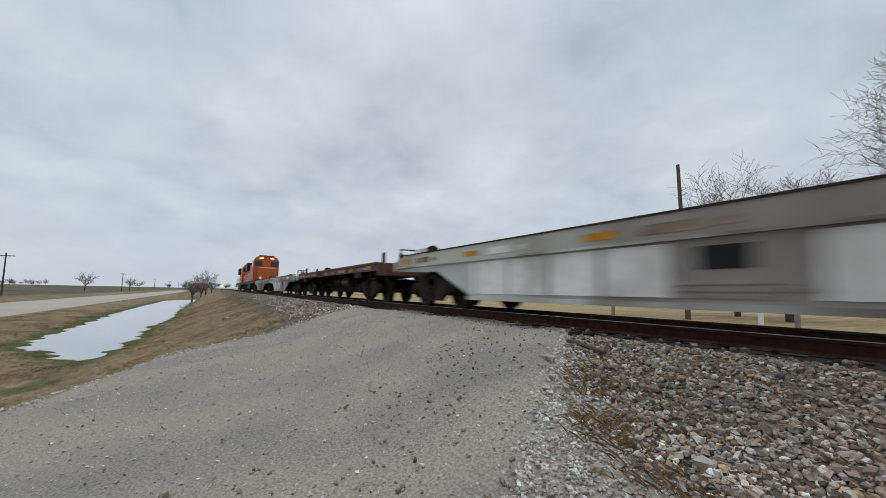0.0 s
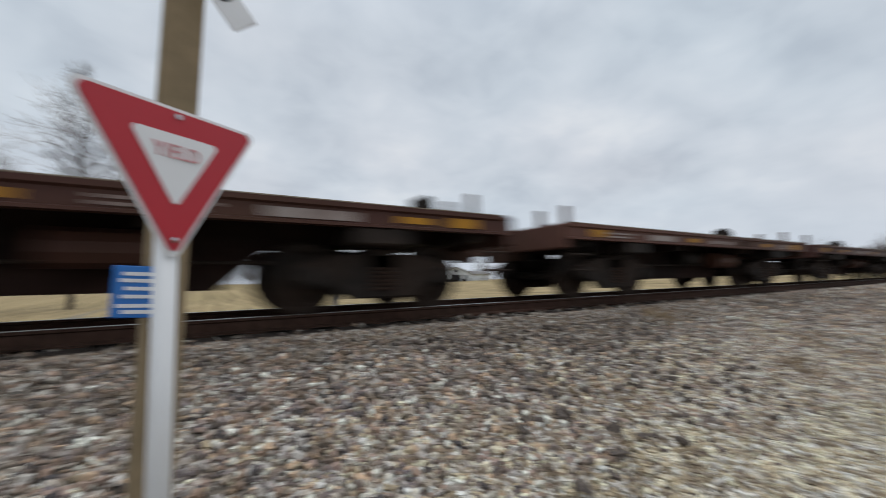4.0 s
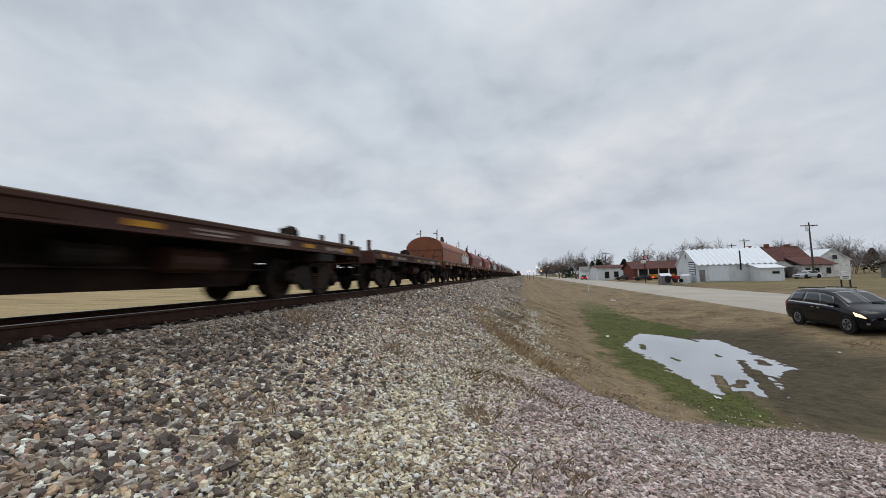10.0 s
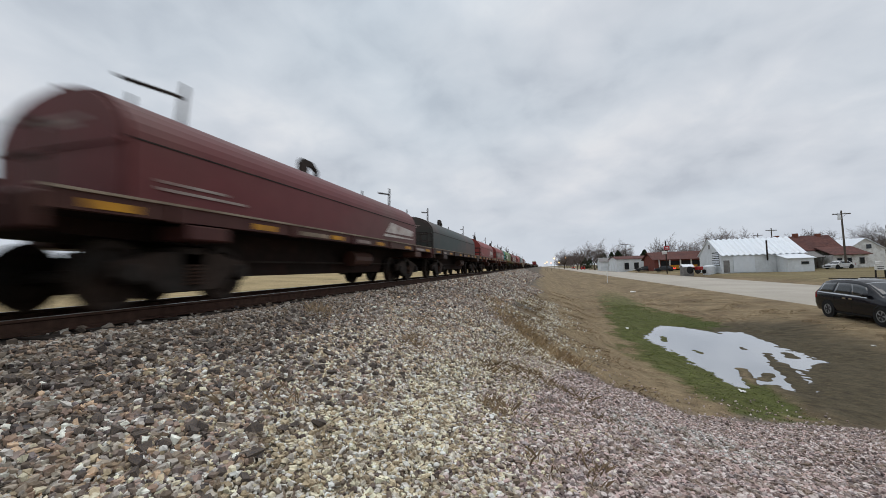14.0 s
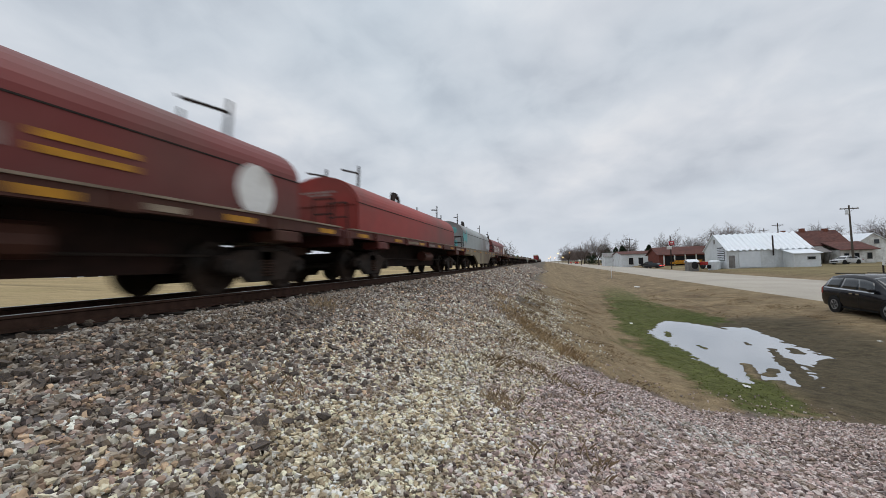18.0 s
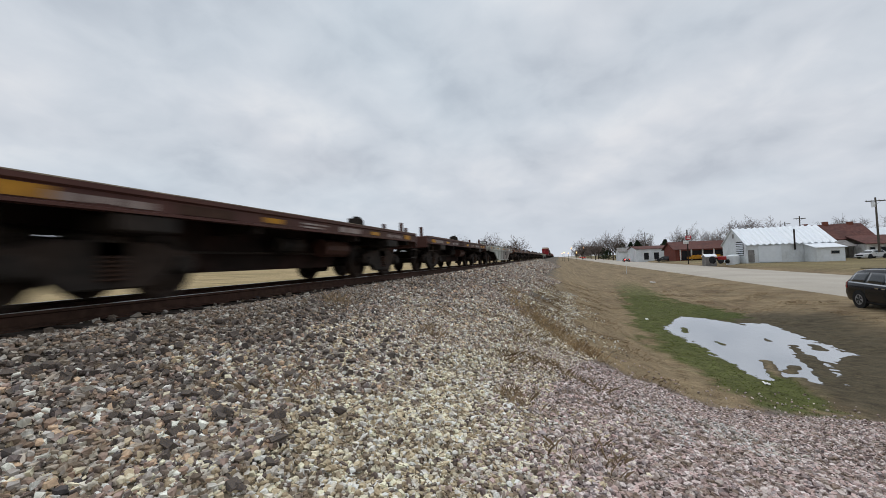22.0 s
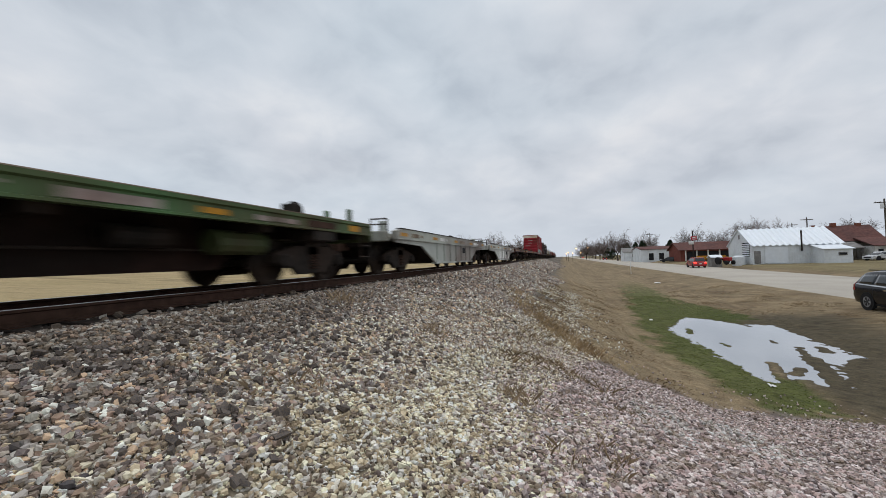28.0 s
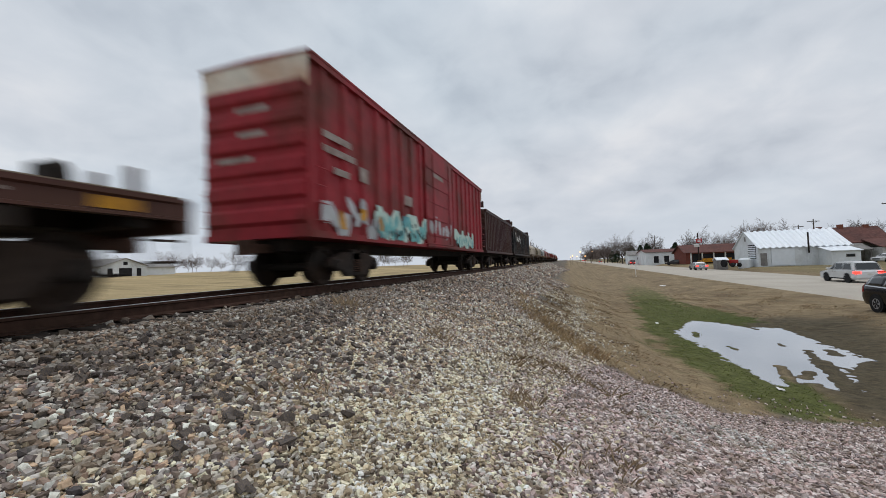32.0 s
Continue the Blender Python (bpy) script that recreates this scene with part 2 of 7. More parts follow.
# Near-black panels that paint the inner shade of open doors and vents.
M["dark"] = mat("dark_opening", (0.02, 0.02, 0.022), 0.8, 0, 0.2, 5, 0.05)
M["red_wall"] = mat("faded_red_siding", (0.17, 0.05, 0.036), 0.85, 0, 0.25, 3, 0.15, (0.12, 0.045, 0.036))
M["brick"] = mat("red_brick_wall", (0.20, 0.075, 0.05), 0.9, 0, 0.2, 12, 0.2)
M["tan_wall"] = mat("tan_siding", (0.36, 0.33, 0.28), 0.85, 0, 0.12, 3, 0.1)
M["grey_wall"] = mat("grey_board_wall", (0.22, 0.21, 0.20), 0.9, 0, 0.2, 3, 0.2)
M["van_paint"] = mat("black_gloss_paint", (0.006, 0.006, 0.009), 0.16, 0.0, 0.05, 3, 0.0, (0.009, 0.009, 0.013))
M["van_paint"].node_tree.nodes["Principled BSDF"].inputs["Specular IOR Level"].default_value = 0.3
M["car_white"] = mat("white_gloss_paint", (0.60, 0.61, 0.62), 0.2, 0, 0.05, 3, 0.0, (0.55, 0.56, 0.57))
M["car_silver"] = mat("silver_gloss_paint", (0.33, 0.34, 0.36), 0.2, 0.5, 0.05, 3, 0.0, (0.3, 0.31, 0.33))
M["car_red"] = mat("red_gloss_paint", (0.30, 0.02, 0.02), 0.2, 0, 0.05, 3, 0.0, (0.26, 0.02, 0.02))
M["car_dark"] = mat("dark_gloss_paint", (0.03, 0.032, 0.038), 0.2, 0, 0.05, 3, 0.0, (0.035, 0.035, 0.04))
M["tyre"] = mat("tyre_rubber", (0.02, 0.02, 0.021), 0.85, 0, 0.2, 20, 0.1)
M["rim"] = mat("alloy_rim", (0.36, 0.36, 0.37), 0.4, 0.3, 0.1, 6, 0.05)
M["chrome"] = mat("chrome_trim", (0.55, 0.55, 0.56), 0.15, 1.0, 0.05, 5, 0.0)
M["orange"] = mat("orange_locomotive_paint", (0.42, 0.085, 0.014), 0.45, 0, 0.15, 3, 0.05, (0.36, 0.09, 0.02), 0.5)
M["loco_black"] = mat("black_locomotive_paint", (0.022, 0.02, 0.02), 0.5, 0, 0.2, 4, 0.05)
M["headlamp"] = glow("lit_headlamp", (1.0, 0.66, 0.34), 2.2)
M["tail"] = glow("lit_tail_lamp", (1.0, 0.03, 0.02), 3.5)
M["amber"] = glow("lit_station_lamp", (1.0, 0.5, 0.16), 3.0)
M["pink_sign"] = mat("red_shop_sign", (0.42, 0.03, 0.04), 0.5, 0, 0.1, 3, 0.03)
glass = bpy.data.materials.new("tinted_glass")
glass.use_nodes = True
gb = glass.node_tree.nodes["Principled BSDF"]
gb.inputs["Base Color"].default_value, gb.inputs["Roughness"].default_value = (0.02, 0.024, 0.028, 1), 0.04
M["glass"] = glass
water = bpy.data.materials.new("still_water")
water.use_nodes = True
wb = water.node_tree.nodes["Principled BSDF"]
wb.inputs["Base Color"].default_value, wb.inputs["Roughness"].default_value, wb.inputs["Metallic"].default_value = (0.47, 0.49, 0.515, 1), 0.03, 0.75
wb.inputs["IOR"].default_value = 1.6
wb.inputs["Specular IOR Level"].default_value = 1.0
wno, wbp = water.node_tree.nodes.new("ShaderNodeTexNoise"), water.node_tree.nodes.new("ShaderNodeBump")
wno.inputs["Scale"].default_value, wbp.inputs["Strength"].default_value, wbp.inputs["Distance"].default_value = 3.0, 0.03, 0.01
water.node_tree.links.new(wno.outputs["Fac"], wbp.inputs["Height"])
water.node_tree.links.new(wbp.outputs[0], wb.inputs["Normal"])
M["water"] = water
M["ballast"] = stone_mat("ballast_stones", [(0.520, 0.462, 0.389), (0.201, 0.164, 0.147), (0.799, 0.805, 0.712), (0.334, 0.234, 0.177), (0.359, 0.330, 0.304), (0.601, 0.432, 0.293), (0.077, 0.070, 0.071), (0.430, 0.398, 0.366), (0.274, 0.221, 0.194), (0.532, 0.504, 0.461), (0.200, 0.170, 0.169), (0.378, 0.277, 0.232)])
M["dark_ballast"] = stone_mat("sooty_ballast_stones", [(0.271, 0.241, 0.207), (0.110, 0.092, 0.084), (0.465, 0.432, 0.377), (0.186, 0.138, 0.108), (0.221, 0.198, 0.179), (0.350, 0.256, 0.190), (0.061, 0.053, 0.052), (0.282, 0.258, 0.231), (0.161, 0.126, 0.110), (0.391, 0.372, 0.333)])
M["yellow_stone"] = stone_mat("limestone_chips", [(0.762, 0.698, 0.523), (0.510, 0.433, 0.300), (0.767, 0.774, 0.728), (0.400, 0.322, 0.211), (0.722, 0.677, 0.575), (0.214, 0.179, 0.142), (0.763, 0.730, 0.545), (0.575, 0.477, 0.324), (0.116, 0.091, 0.085), (0.690, 0.666, 0.618)])
M["pink_stone"] = stone_mat("pink_quartzite_gravel", [(0.487, 0.376, 0.354), (0.585, 0.487, 0.459), (0.310, 0.233, 0.215), (0.723, 0.636, 0.609), (0.382, 0.335, 0.325), (0.163, 0.126, 0.120), (0.540, 0.402, 0.369), (0.260, 0.218, 0.212), (0.642, 0.569, 0.531)])
M["pale_stone"] = stone_mat("pale_road_chips", [(0.484, 0.473, 0.451), (0.638, 0.627, 0.605), (0.374, 0.363, 0.341), (0.528, 0.495, 0.440)])
M["dead_grass"] = mat("dead_grass_blades", (0.25, 0.18, 0.105), 0.9, 0, 0.3, 3, 0.0, (0.165, 0.112, 0.063), 0.5, island=0.45)
M["green_grass"] = mat("green_grass_blades", (0.075, 0.10, 0.018), 0.9, 0, 0.3, 3, 0.0, (0.12, 0.12, 0.035), 0.8, island=0.4)
M["rusty_weed"] = mat("rusty_weed_stems", (0.22, 0.135, 0.065), 0.9, 0, 0.3, 5, 0.0, (0.16, 0.09, 0.045), island=0.4)
M["straw"] = mat("dry_straw_tussock", (0.40, 0.29, 0.165), 0.9, 0, 0.3, 3, 0.0, (0.30, 0.20, 0.11), 0.8, island=0.3)
M["weed"] = mat("dry_weed_stems", (0.31, 0.23, 0.145), 0.9, 0, 0.3, 5, 0.0, (0.17, 0.125, 0.085), island=0.3)

# ---- building helpers ----


def link(bm, name, material, parent=None, label="", smooth=False):
    me = bpy.data.meshes.new(name)
    bm.normal_update()
    bm.to_mesh(me)
    bm.free()
    me.materials.append(M[material] if isinstance(material, str) else material)
    if smooth:
        me.polygons.foreach_set("use_smooth", [True] * len(me.polygons))
    ob = new(name, me)
    if parent:
        ob.parent = parent
    return tagged(ob, label)


def part(name, bm, material, parent, label="", smooth=False):
    return link(bm, name, material, parent, label, smooth)


def thing(name, label, category, group="", at=None):
    ob = new(name)
    ob.empty_display_size = 0.3
    if at is not None:
        ob.matrix_basis = at
    return tagged(ob, label, category, group)


def again(ob, parent, m, name=None):
    """One more part on the same mesh."""
    o = new(name or ob.name.split(".")[0], ob.data)
    o.parent, o.matrix_basis = parent, m
    o.color = ob.color
    return o


def box(bm, x0, x1, y0, y1, z0, z1):
    v = [bm.verts.new(p) for p in ((x0, y0, z0), (x1, y0, z0), (x1, y1, z0), (x0, y1, z0), (x0, y0, z1), (x1, y0, z1), (x1, y1, z1), (x0, y1, z1))]
    for f in ((0, 3, 2, 1), (4, 5, 6, 7), (0, 1, 5, 4), (1, 2, 6, 5), (2, 3, 7, 6), (3, 0, 4, 7)):
        bm.faces.new([v[i] for i in f])
    return bm


def boxes(*rows):
    bm = bmesh.new()
    for r in rows:
        box(bm, *r)
    return bm


def rbox(x0, x1, y0, y1, z0, z1, r=0.01):
    bm = boxes((x0, x1, y0, y1, z0, z1))
    bmesh.ops.bevel(bm, geom=bm.edges[:], offset=r, segments=1, affect="EDGES")
    return bm


def prism(bm, pts, a, b, axis="y"):
    """The outline pts (closed, in the other two axes) drawn out from a to b along the axis."""
    def at(p, d):
        return {"x": (d, p[0], p[1]), "y": (p[0], d, p[1]), "z": (p[0], p[1], d)}[axis]
    v0, v1 = [bm.verts.new(at(p, a)) for p in pts], [bm.verts.new(at(p, b)) for p in pts]
    bm.faces.new(v0), bm.faces.new(v1[::-1])
    for i in range(len(pts)):
        j = (i + 1) % len(pts)
        bm.faces.new((v0[i], v1[i], v1[j], v0[j]))
    bmesh.ops.recalc_face_normals(bm, faces=bm.faces[:])
    return bm


def tube(bm, p, q, r, r2=None, seg=8, cap=True):
    p, q, r2 = Vector(p), Vector(q), r if r2 is None else r2
    d = (q - p).normalized()
    s = d.orthogonal().normalized()
    t = d.cross(s)
    ring = []
    for c, rad in ((p, r), (q, r2)):
        ring.append([bm.verts.new(c + (s * math.cos(6.28319 * i / seg) + t * math.sin(6.28319 * i / seg)) * rad) for i in range(seg)])
    for i in range(seg):
        j = (i + 1) % seg
        bm.faces.new((ring[0][i], ring[0][j], ring[1][j], ring[1][i]))
    if cap:
        bm.faces.new(ring[0][::-1]), bm.faces.new(ring[1])
    return bm


def lathe(bm, prof, seg=24, axis="y"):
    """Turns the profile of (radius, along) round the axis."""
    rings = []
    for r, d in prof:
        ring = []
        for i in range(seg):
            a = 6.28319 * i / seg
            c, s = r * math.cos(a), r * math.sin(a)
            ring.append(bm.verts.new({"y": (c, d, s), "x": (d, c, s), "z": (c, s, d)}[axis]))
        rings.append(ring)
    for a, b in zip(rings, rings[1:]):
        for i in range(seg):
            j = (i + 1) % seg
            bm.faces.new((a[i], a[j], b[j], b[i]))
    bm.faces.new(rings[0][::-1]), bm.faces.new(rings[-1])
    bmesh.ops.recalc_face_normals(bm, faces=bm.faces[:])
    return bm


def lettering(name, text, size, material, parent, m, depth=0.004, space=1.0, bold=0.0):
    """Raised letters as one mesh, centred, standing in the x-z plane and facing -y before m."""
    cu = bpy.data.curves.new(name, "FONT")
    cu.body, cu.size, cu.extrude, cu.align_x, cu.align_y = text, size, depth / 2, "CENTER", "CENTER"
    cu.resolution_u, cu.space_character, cu.offset = 3, space, bold
    tmp = new(name + "_outline", cu)
    me = bpy.data.meshes.new_from_object(tmp.evaluated_get(bpy.context.evaluated_depsgraph_get()))
    bpy.data.objects.remove(tmp)
    bpy.data.curves.remove(cu)
    me.materials.clear()
    me.materials.append(M[material])
    me.transform(pose(0, 0, 0, 90, 0, 0))
    ob = new(name, me)
    ob.parent, ob.matrix_basis = parent, m
    return ob


def raw(name, verts, faces, material, kind="", label="", category=""):
    me = bpy.data.meshes.new(name)
    me.from_pydata(verts, [], faces)
    me.materials.append(M[material] if isinstance(material, str) else material)
    me.update()
    return tagged(new(name, me), label, category, "", kind)


def smooth01(a, b, x):
    t = np.clip((x - a) / (b - a), 0, 1)
    return t * t * (3 - 2 * t)


def ripple(x, y, s=1.0, k=0.0):
    """Cheap smooth variation in about -1..1, at a length of about s metres."""
    return (np.sin(x / s * 2.1 + 1.3 * np.sin(y / s * 1.7 + k) + k) + np.sin(y / s * 2.6 + 1.1 * np.sin(x / s * 1.3 + 2 * k) + 1.7 * k) + 0.6 * np.sin((x + y) / s * 4.3 + k)) / 2.6


# ---- the lie of the land ----
FAR = ([-3000, -400, -120, -60, -36, -33, -31.5, -20.5], [0.4, -0.6, -1.5, -1.7, -1.9, -2.38, -2.32, -2.32])
BEYOND = ([-1.35, 1.35, 2.1, 3.8, 6, 35, 70, 120, 400, 3000], [-0.2, -0.2, -0.2, -0.85, -1.0, -1.1, 0.2, 0.5, 0.55, 0.6])
EAST = ([-19, -16.5, -14.4, -11, -8.6, -6, -4, -2.2], [-2.46, -2.66, -2.92, -2.92, -2.72, -1.72, -0.78, -0.15])
RAMP = ([-17, -12, -8.5, -6, -4.4, -3.2, -2.1], [-2.28, -1.98, -1.5, -1.08, -0.80, -0.42, -0.14])
WEST = ([-18, -16, -14, -10, -8, -5.2, -3.5, -2.2], [-2.38, -2.48, -2.58, -2.58, -2.25, -1.2, -0.6, -0.15])


def profile(p, y):
    return np.interp(y, FAR[0] + p[0] + BEYOND[0], FAR[1] + p[1] + BEYOND[1])


POND = ((23.0, -11.7), (19.2, -10.2), (16.1, -10.5), (13.2, -10.6), (11.9, -10.7), (11.85, -11.0), (12.4, -11.5), (11.9, -11.9), (11.5, -12.2), (13.1, -12.8), (13.9, -13.1), (15.1, -14.4), (17.4, -14.4), (20.9, -14.6), (21.2, -13.3), (22.6, -12.6))
POOL = ((-28.9, -13.9), (-43, -14.4), (-57, -15.1), (-75, -15.1), (-108, -14.8), (-120, -9.2), (-85, -8.9), (-62, -9.6), (-47, -9.0), (-37, -9.9), (-29, -9.5), (-25, -9.8), (-21.3, -10.2), (-23.7, -11.4), (-24.8, -12.2))
# Streaks of mud that stand out of the pond: from, to, half width.
MUD = ((13.9, -11.63, 11.8, -11.1, 0.15), (16.3, -13.4, 15.2, -13.1, 0.12), (14.8, -13.0, 13.6, -12.7, 0.24), (13.6, -12.7, 11.6, -12.05, 0.2), (13.4, -12.1, 12.7, -11.7, 0.15), (16.4, -14.05, 15.6, -13.85, 0.16), (17.4, -13.1, 16.9, -13.0, 0.07), (16.6, -11.3, 16.0, -11.35, 0.09), (19.6, -11.0, 18.4, -10.8, 0.12), (20.5, -13.6, 21.0, -13.5, 0.1))


def segment_far(x, y, ax, ay, bx, by):
    u = np.clip(((x - ax) * (bx - ax) + (y - ay) * (by - ay)) / ((bx - ax) ** 2 + (by - ay) ** 2), 0, 1)
    return np.hypot(x - ax - u * (bx - ax), y - ay - u * (by - ay))


def inside(x, y, rim):
    """Metres inside the outline; below 0 outside it."""
    far, odd = np.full(np.shape(x), 99.0), np.zeros(np.shape(x), bool)
    for (ax, ay), (bx, by) in zip(rim, rim[1:] + rim[:1]):
        far = np.minimum(far, segment_far(x, y, ax, ay, bx, by))
        if ay != by:
            odd ^= ((ay > y) != (by > y)) & (x < (bx - ax) * (y - ay) / (by - ay) + ax)
    return np.where(odd, far, -far)


def basin(x, y):
    """How deep in a puddle's bed: above 0 is under water."""
    east = inside(x, y, POND) + 0.10 * ripple(x, y, 0.6, 1.0) + 0.13 * ripple(x, y, 0.22, 2.0) + 0.12 * ripple(x, y, 0.12, 4.0)
    for ax, ay, bx, by, r in MUD:
        east = np.minimum(east, segment_far(x, y, ax, ay, bx, by) - r + 0.08 * ripple(x, y, 0.2, 3.0))
    west = inside(x, y, POOL) + 0.5 * ripple(x, 0.25 * y, 1.1, 1.0) + 0.3 * ripple(x, 0.3 * y, 0.5, 2.0)
    return np.maximum(np.clip(east, -9, 1.0), np.minimum(west, 1.0))


def muddy(x, y):
    """Dark trampled mud on the road side of the pond."""
    n1, n2 = ripple(x, y, 2.3, 0.5), ripple(x, y, 0.7, 1.5)
    return smooth01(-4.4, -1.5, inside(x, y, POND) + 0.5 * n2 + 0.4 * n1) * smooth01(-10.8, -12.0, y + 0.12 * (x - 12)) * (x > 0) * (y > -18.5)


def height(x, y):
    x, y = np.asarray(x, float), np.asarray(y, float)
    east, west = smooth01(1.8, 9.0, x + 0.35 * (y + 6)), smooth01(-12.0, -15.5, x - 1.5 * np.clip(-6.3 - y, 0, 4) * smooth01(-19, -15, y))
    z = profile(RAMP, y) * (1 - east - west) + profile(EAST, y) * east + profile(WEST, y) * west
    near = np.exp(-((x / 60) ** 2)) * (np.abs(y + 6) < 40)
    b = basin(x, y)
    rough = near * ((y < -2.4) & (y > -19.5))
    z = z + rough * (0.05 * ripple(x, y, 1.7) + 0.022 * ripple(x, y, 0.5, 3.0) + 0.016 * ripple(x, y, 0.24, 1.0) * (x > 8))
    level = np.where(x > 0, -2.905, -2.60)
    z = np.where((y < -8) & (y > -17) & (np.abs(x) < 130), np.maximum(z, level + 0.035), z)
    w = smooth01(-0.8, -0.1, b) * ((y < -8) & (y > -16.5))
    return z * (1 - w) + (level - 0.10 * np.clip(b, -0.4, 0.6)) * w


def road_side(x, y):
    """Above 0 on the gravel road that climbs to the crossing."""
    left = -12.1 + 1.5 * np.clip(-6.3 - y, 0, 9)
    right = np.interp(y, (-9, -5, -4.1, -3.65, -2.77, -1.8, -0.9), (-1.2, -1.9, -2.45, -2.8, -3.5, -4.25, -4.9))
    return np.minimum(x - left, right - x) + 0.14 * ripple(x, y, 0.5, 2.0)


def fringe(x, y):
    """True on the fine pale chips that spill from the gravel road onto the ballast."""
    d = x - np.interp(y, (-9, -5, -4.1, -3.65, -2.77, -1.8, -0.9), (-1.2, -1.9, -2.45, -2.8, -3.5, -4.25, -4.9))
    return (d > -0.1) & (d < np.interp(y, (-6.5, -5.0, -4.5, -4.1, -3.6, -2.8, -1.8), (3.6, 3.2, 2.7, 1.7, 0.75, 0.2, 0.0)) + 0.16 * ripple(x, y, 0.4, 2.0)) & (y > -6.6)


def green_band(x, y):
    """Fresh grass along the wet ditch: 1 inside, 0 outside."""
    lo = np.interp(x, (8.5, 9.7, 12, 16, 20, 22.5, 24, 27, 31, 49, 60), (-10.3, -11.0, -11.4, -11.6, -12.0, -14.2, -14.9, -14.2, -13.0, -14.2, -13.2))
    hi = np.interp(x, (8.5, 9.7, 12, 14, 19, 29, 53, 60), (-10.2, -9.9, -9.2, -8.8, -8.9, -10.2, -12.2, -13.2))
    e = 0.5 * ripple(x, y, 1.3, 2.0) + 0.4 * ripple(x, y, 0.5, 1.0) + 0.3 * ripple(x, y, 0.25, 2.0)
    return smooth01(-0.35, 0.35, np.minimum(hi - y, y - lo) + e) * smooth01(58, 30, x)


def soil(x, y):
    """The colour of the bare ground, and how coarse it is."""
    def blend(c, d, w):
        return c * (1 - w[..., None]) + np.array(d) * w[..., None]
    n1, n2 = ripple(x, y, 2.3, 0.5), ripple(x, y, 0.7, 1.5)
    c = np.zeros(x.shape + (3,)) + np.array((0.208, 0.158, 0.095))
    c = blend(c, (0.14, 0.10, 0.06), smooth01(0.1, 0.9, n1) * 0.8)
    c = blend(c, (0.25, 0.19, 0.11), smooth01(0.2, 0.9, n2) * 0.6)
    # farm land
    c = blend(c, (0.33, 0.255, 0.135), smooth01(3.5, 8, y))
    c = blend(c, (0.19, 0.16, 0.07), smooth01(3.5, 8, y) * smooth01(0.2, 0.8, ripple(x, y, 9, 1)) * 0.35)
    c = blend(c, (0.105, 0.092, 0.06), smooth01(-36, -40, y) * smooth01(20, -10, x))
    c = blend(c, (0.16, 0.135, 0.065), smooth01(-33, -36, y) * smooth01(0, 40, x) * 0.7)
    # wet ground and green round the water
    b = basin(x, y)
    wet = smooth01(-1.15, -0.55, b + 0.2 * n1) * ((y < -6.5) & (y > -19)) * (x < 0)
    c = blend(c, (0.062, 0.052, 0.032), muddy(x, y) * 0.92)
    wet = np.maximum(wet, green_band(x, y))
    c = blend(c, (0.06, 0.078, 0.016), wet * 0.85)
    c = blend(c, (0.06, 0.05, 0.034), smooth01(-0.1, 0.05, b) * ((y < -8) & (y > -16)))
    # stone beds: soil darkened so that gaps between stones look shaded
    east = smooth01(5, 12, x)
    edge = -5.6 + 1.7 * smooth01(-11, -15, x) + 0.5 * n1 + 0.4 * n2 - 0.6 * smooth01(10, 3, x) * (x > -3)
    bal = smooth01(edge - 0.4, edge + 0.5, y) * smooth01(4.2, 3.4, y)
    c = blend(c, (0.12, 0.105, 0.088), bal)
    c = blend(c, (0.15, 0.115, 0.08), bal * smooth01(0.15, 0.8, n1) * 0.6)
    c = blend(c, (0.165, 0.14, 0.10), smooth01(-3.4, -4.3, y + 0.3 * n2) * smooth01(-6.6, -6.0, y) * smooth01(-1.0, -0.4, x) * smooth01(11, 8, x) * 0.85)
    pink = smooth01(0.4, -0.4, x - (9.3 + 0.12 * (y + 8)) + 0.4 * n2) * smooth01(-5.2, -5.7, y) * smooth01(-11.5, -10.0, y + 0.8 * (x - 6) * 0.3) * (x > -2)
    c = blend(c, (0.15, 0.123, 0.115), pink)
    # dark dirt under the track, with the shade below the rails mixed in
    c = blend(c, (0.075, 0.062, 0.052), smooth01(1.85, 1.5, np.abs(y)))
    rs = road_side(x, y) * ((y < -1.2) & (y > -21))
    c = blend(c, (0.28, 0.262, 0.232), smooth01(-0.7, 0.1, np.where((y < -1.2) & (y > -21), rs, -9)))
    c = blend(c, (0.26, 0.24, 0.21), fringe(x, y) * 0.9)
    fleck = np.random.RandomState(6).normal(1.0, 0.17, x.shape)
    return c * np.clip(fleck, 0.55, 1.5)[..., None]


def lines(*spans):
    out = []
    for a, b, s in spans:
        out += list(np.arange(a, b, s))
    return np.array(out + [spans[-1][1]])


def sheet(name, xs, ys, zf, material, label, category, colour=None):
    X, Y = np.meshgrid(xs, ys)
    Z = zf(X, Y)
    nx, ny = len(xs), len(ys)
    i = (np.arange(ny - 1)[:, None] * nx + np.arange(nx - 1)[None]).ravel()
    faces = np.stack([i, i + 1, i + nx + 1, i + nx], 1)
    ob = raw(name, np.stack([X.ravel(), Y.ravel(), Z.ravel()], 1).tolist(), faces.tolist(), material, "structure", label, category)
    ob.data.polygons.foreach_set("use_smooth", [True] * len(faces))
    if colour is not None:
        a = ob.data.color_attributes.new("soil", "FLOAT_COLOR", "POINT")
        c = np.ones((nx * ny, 4))
        c[:, :3] = colour(X, Y).reshape(-1, 3)
        a.data.foreach_set("color", c.ravel())
    return ob


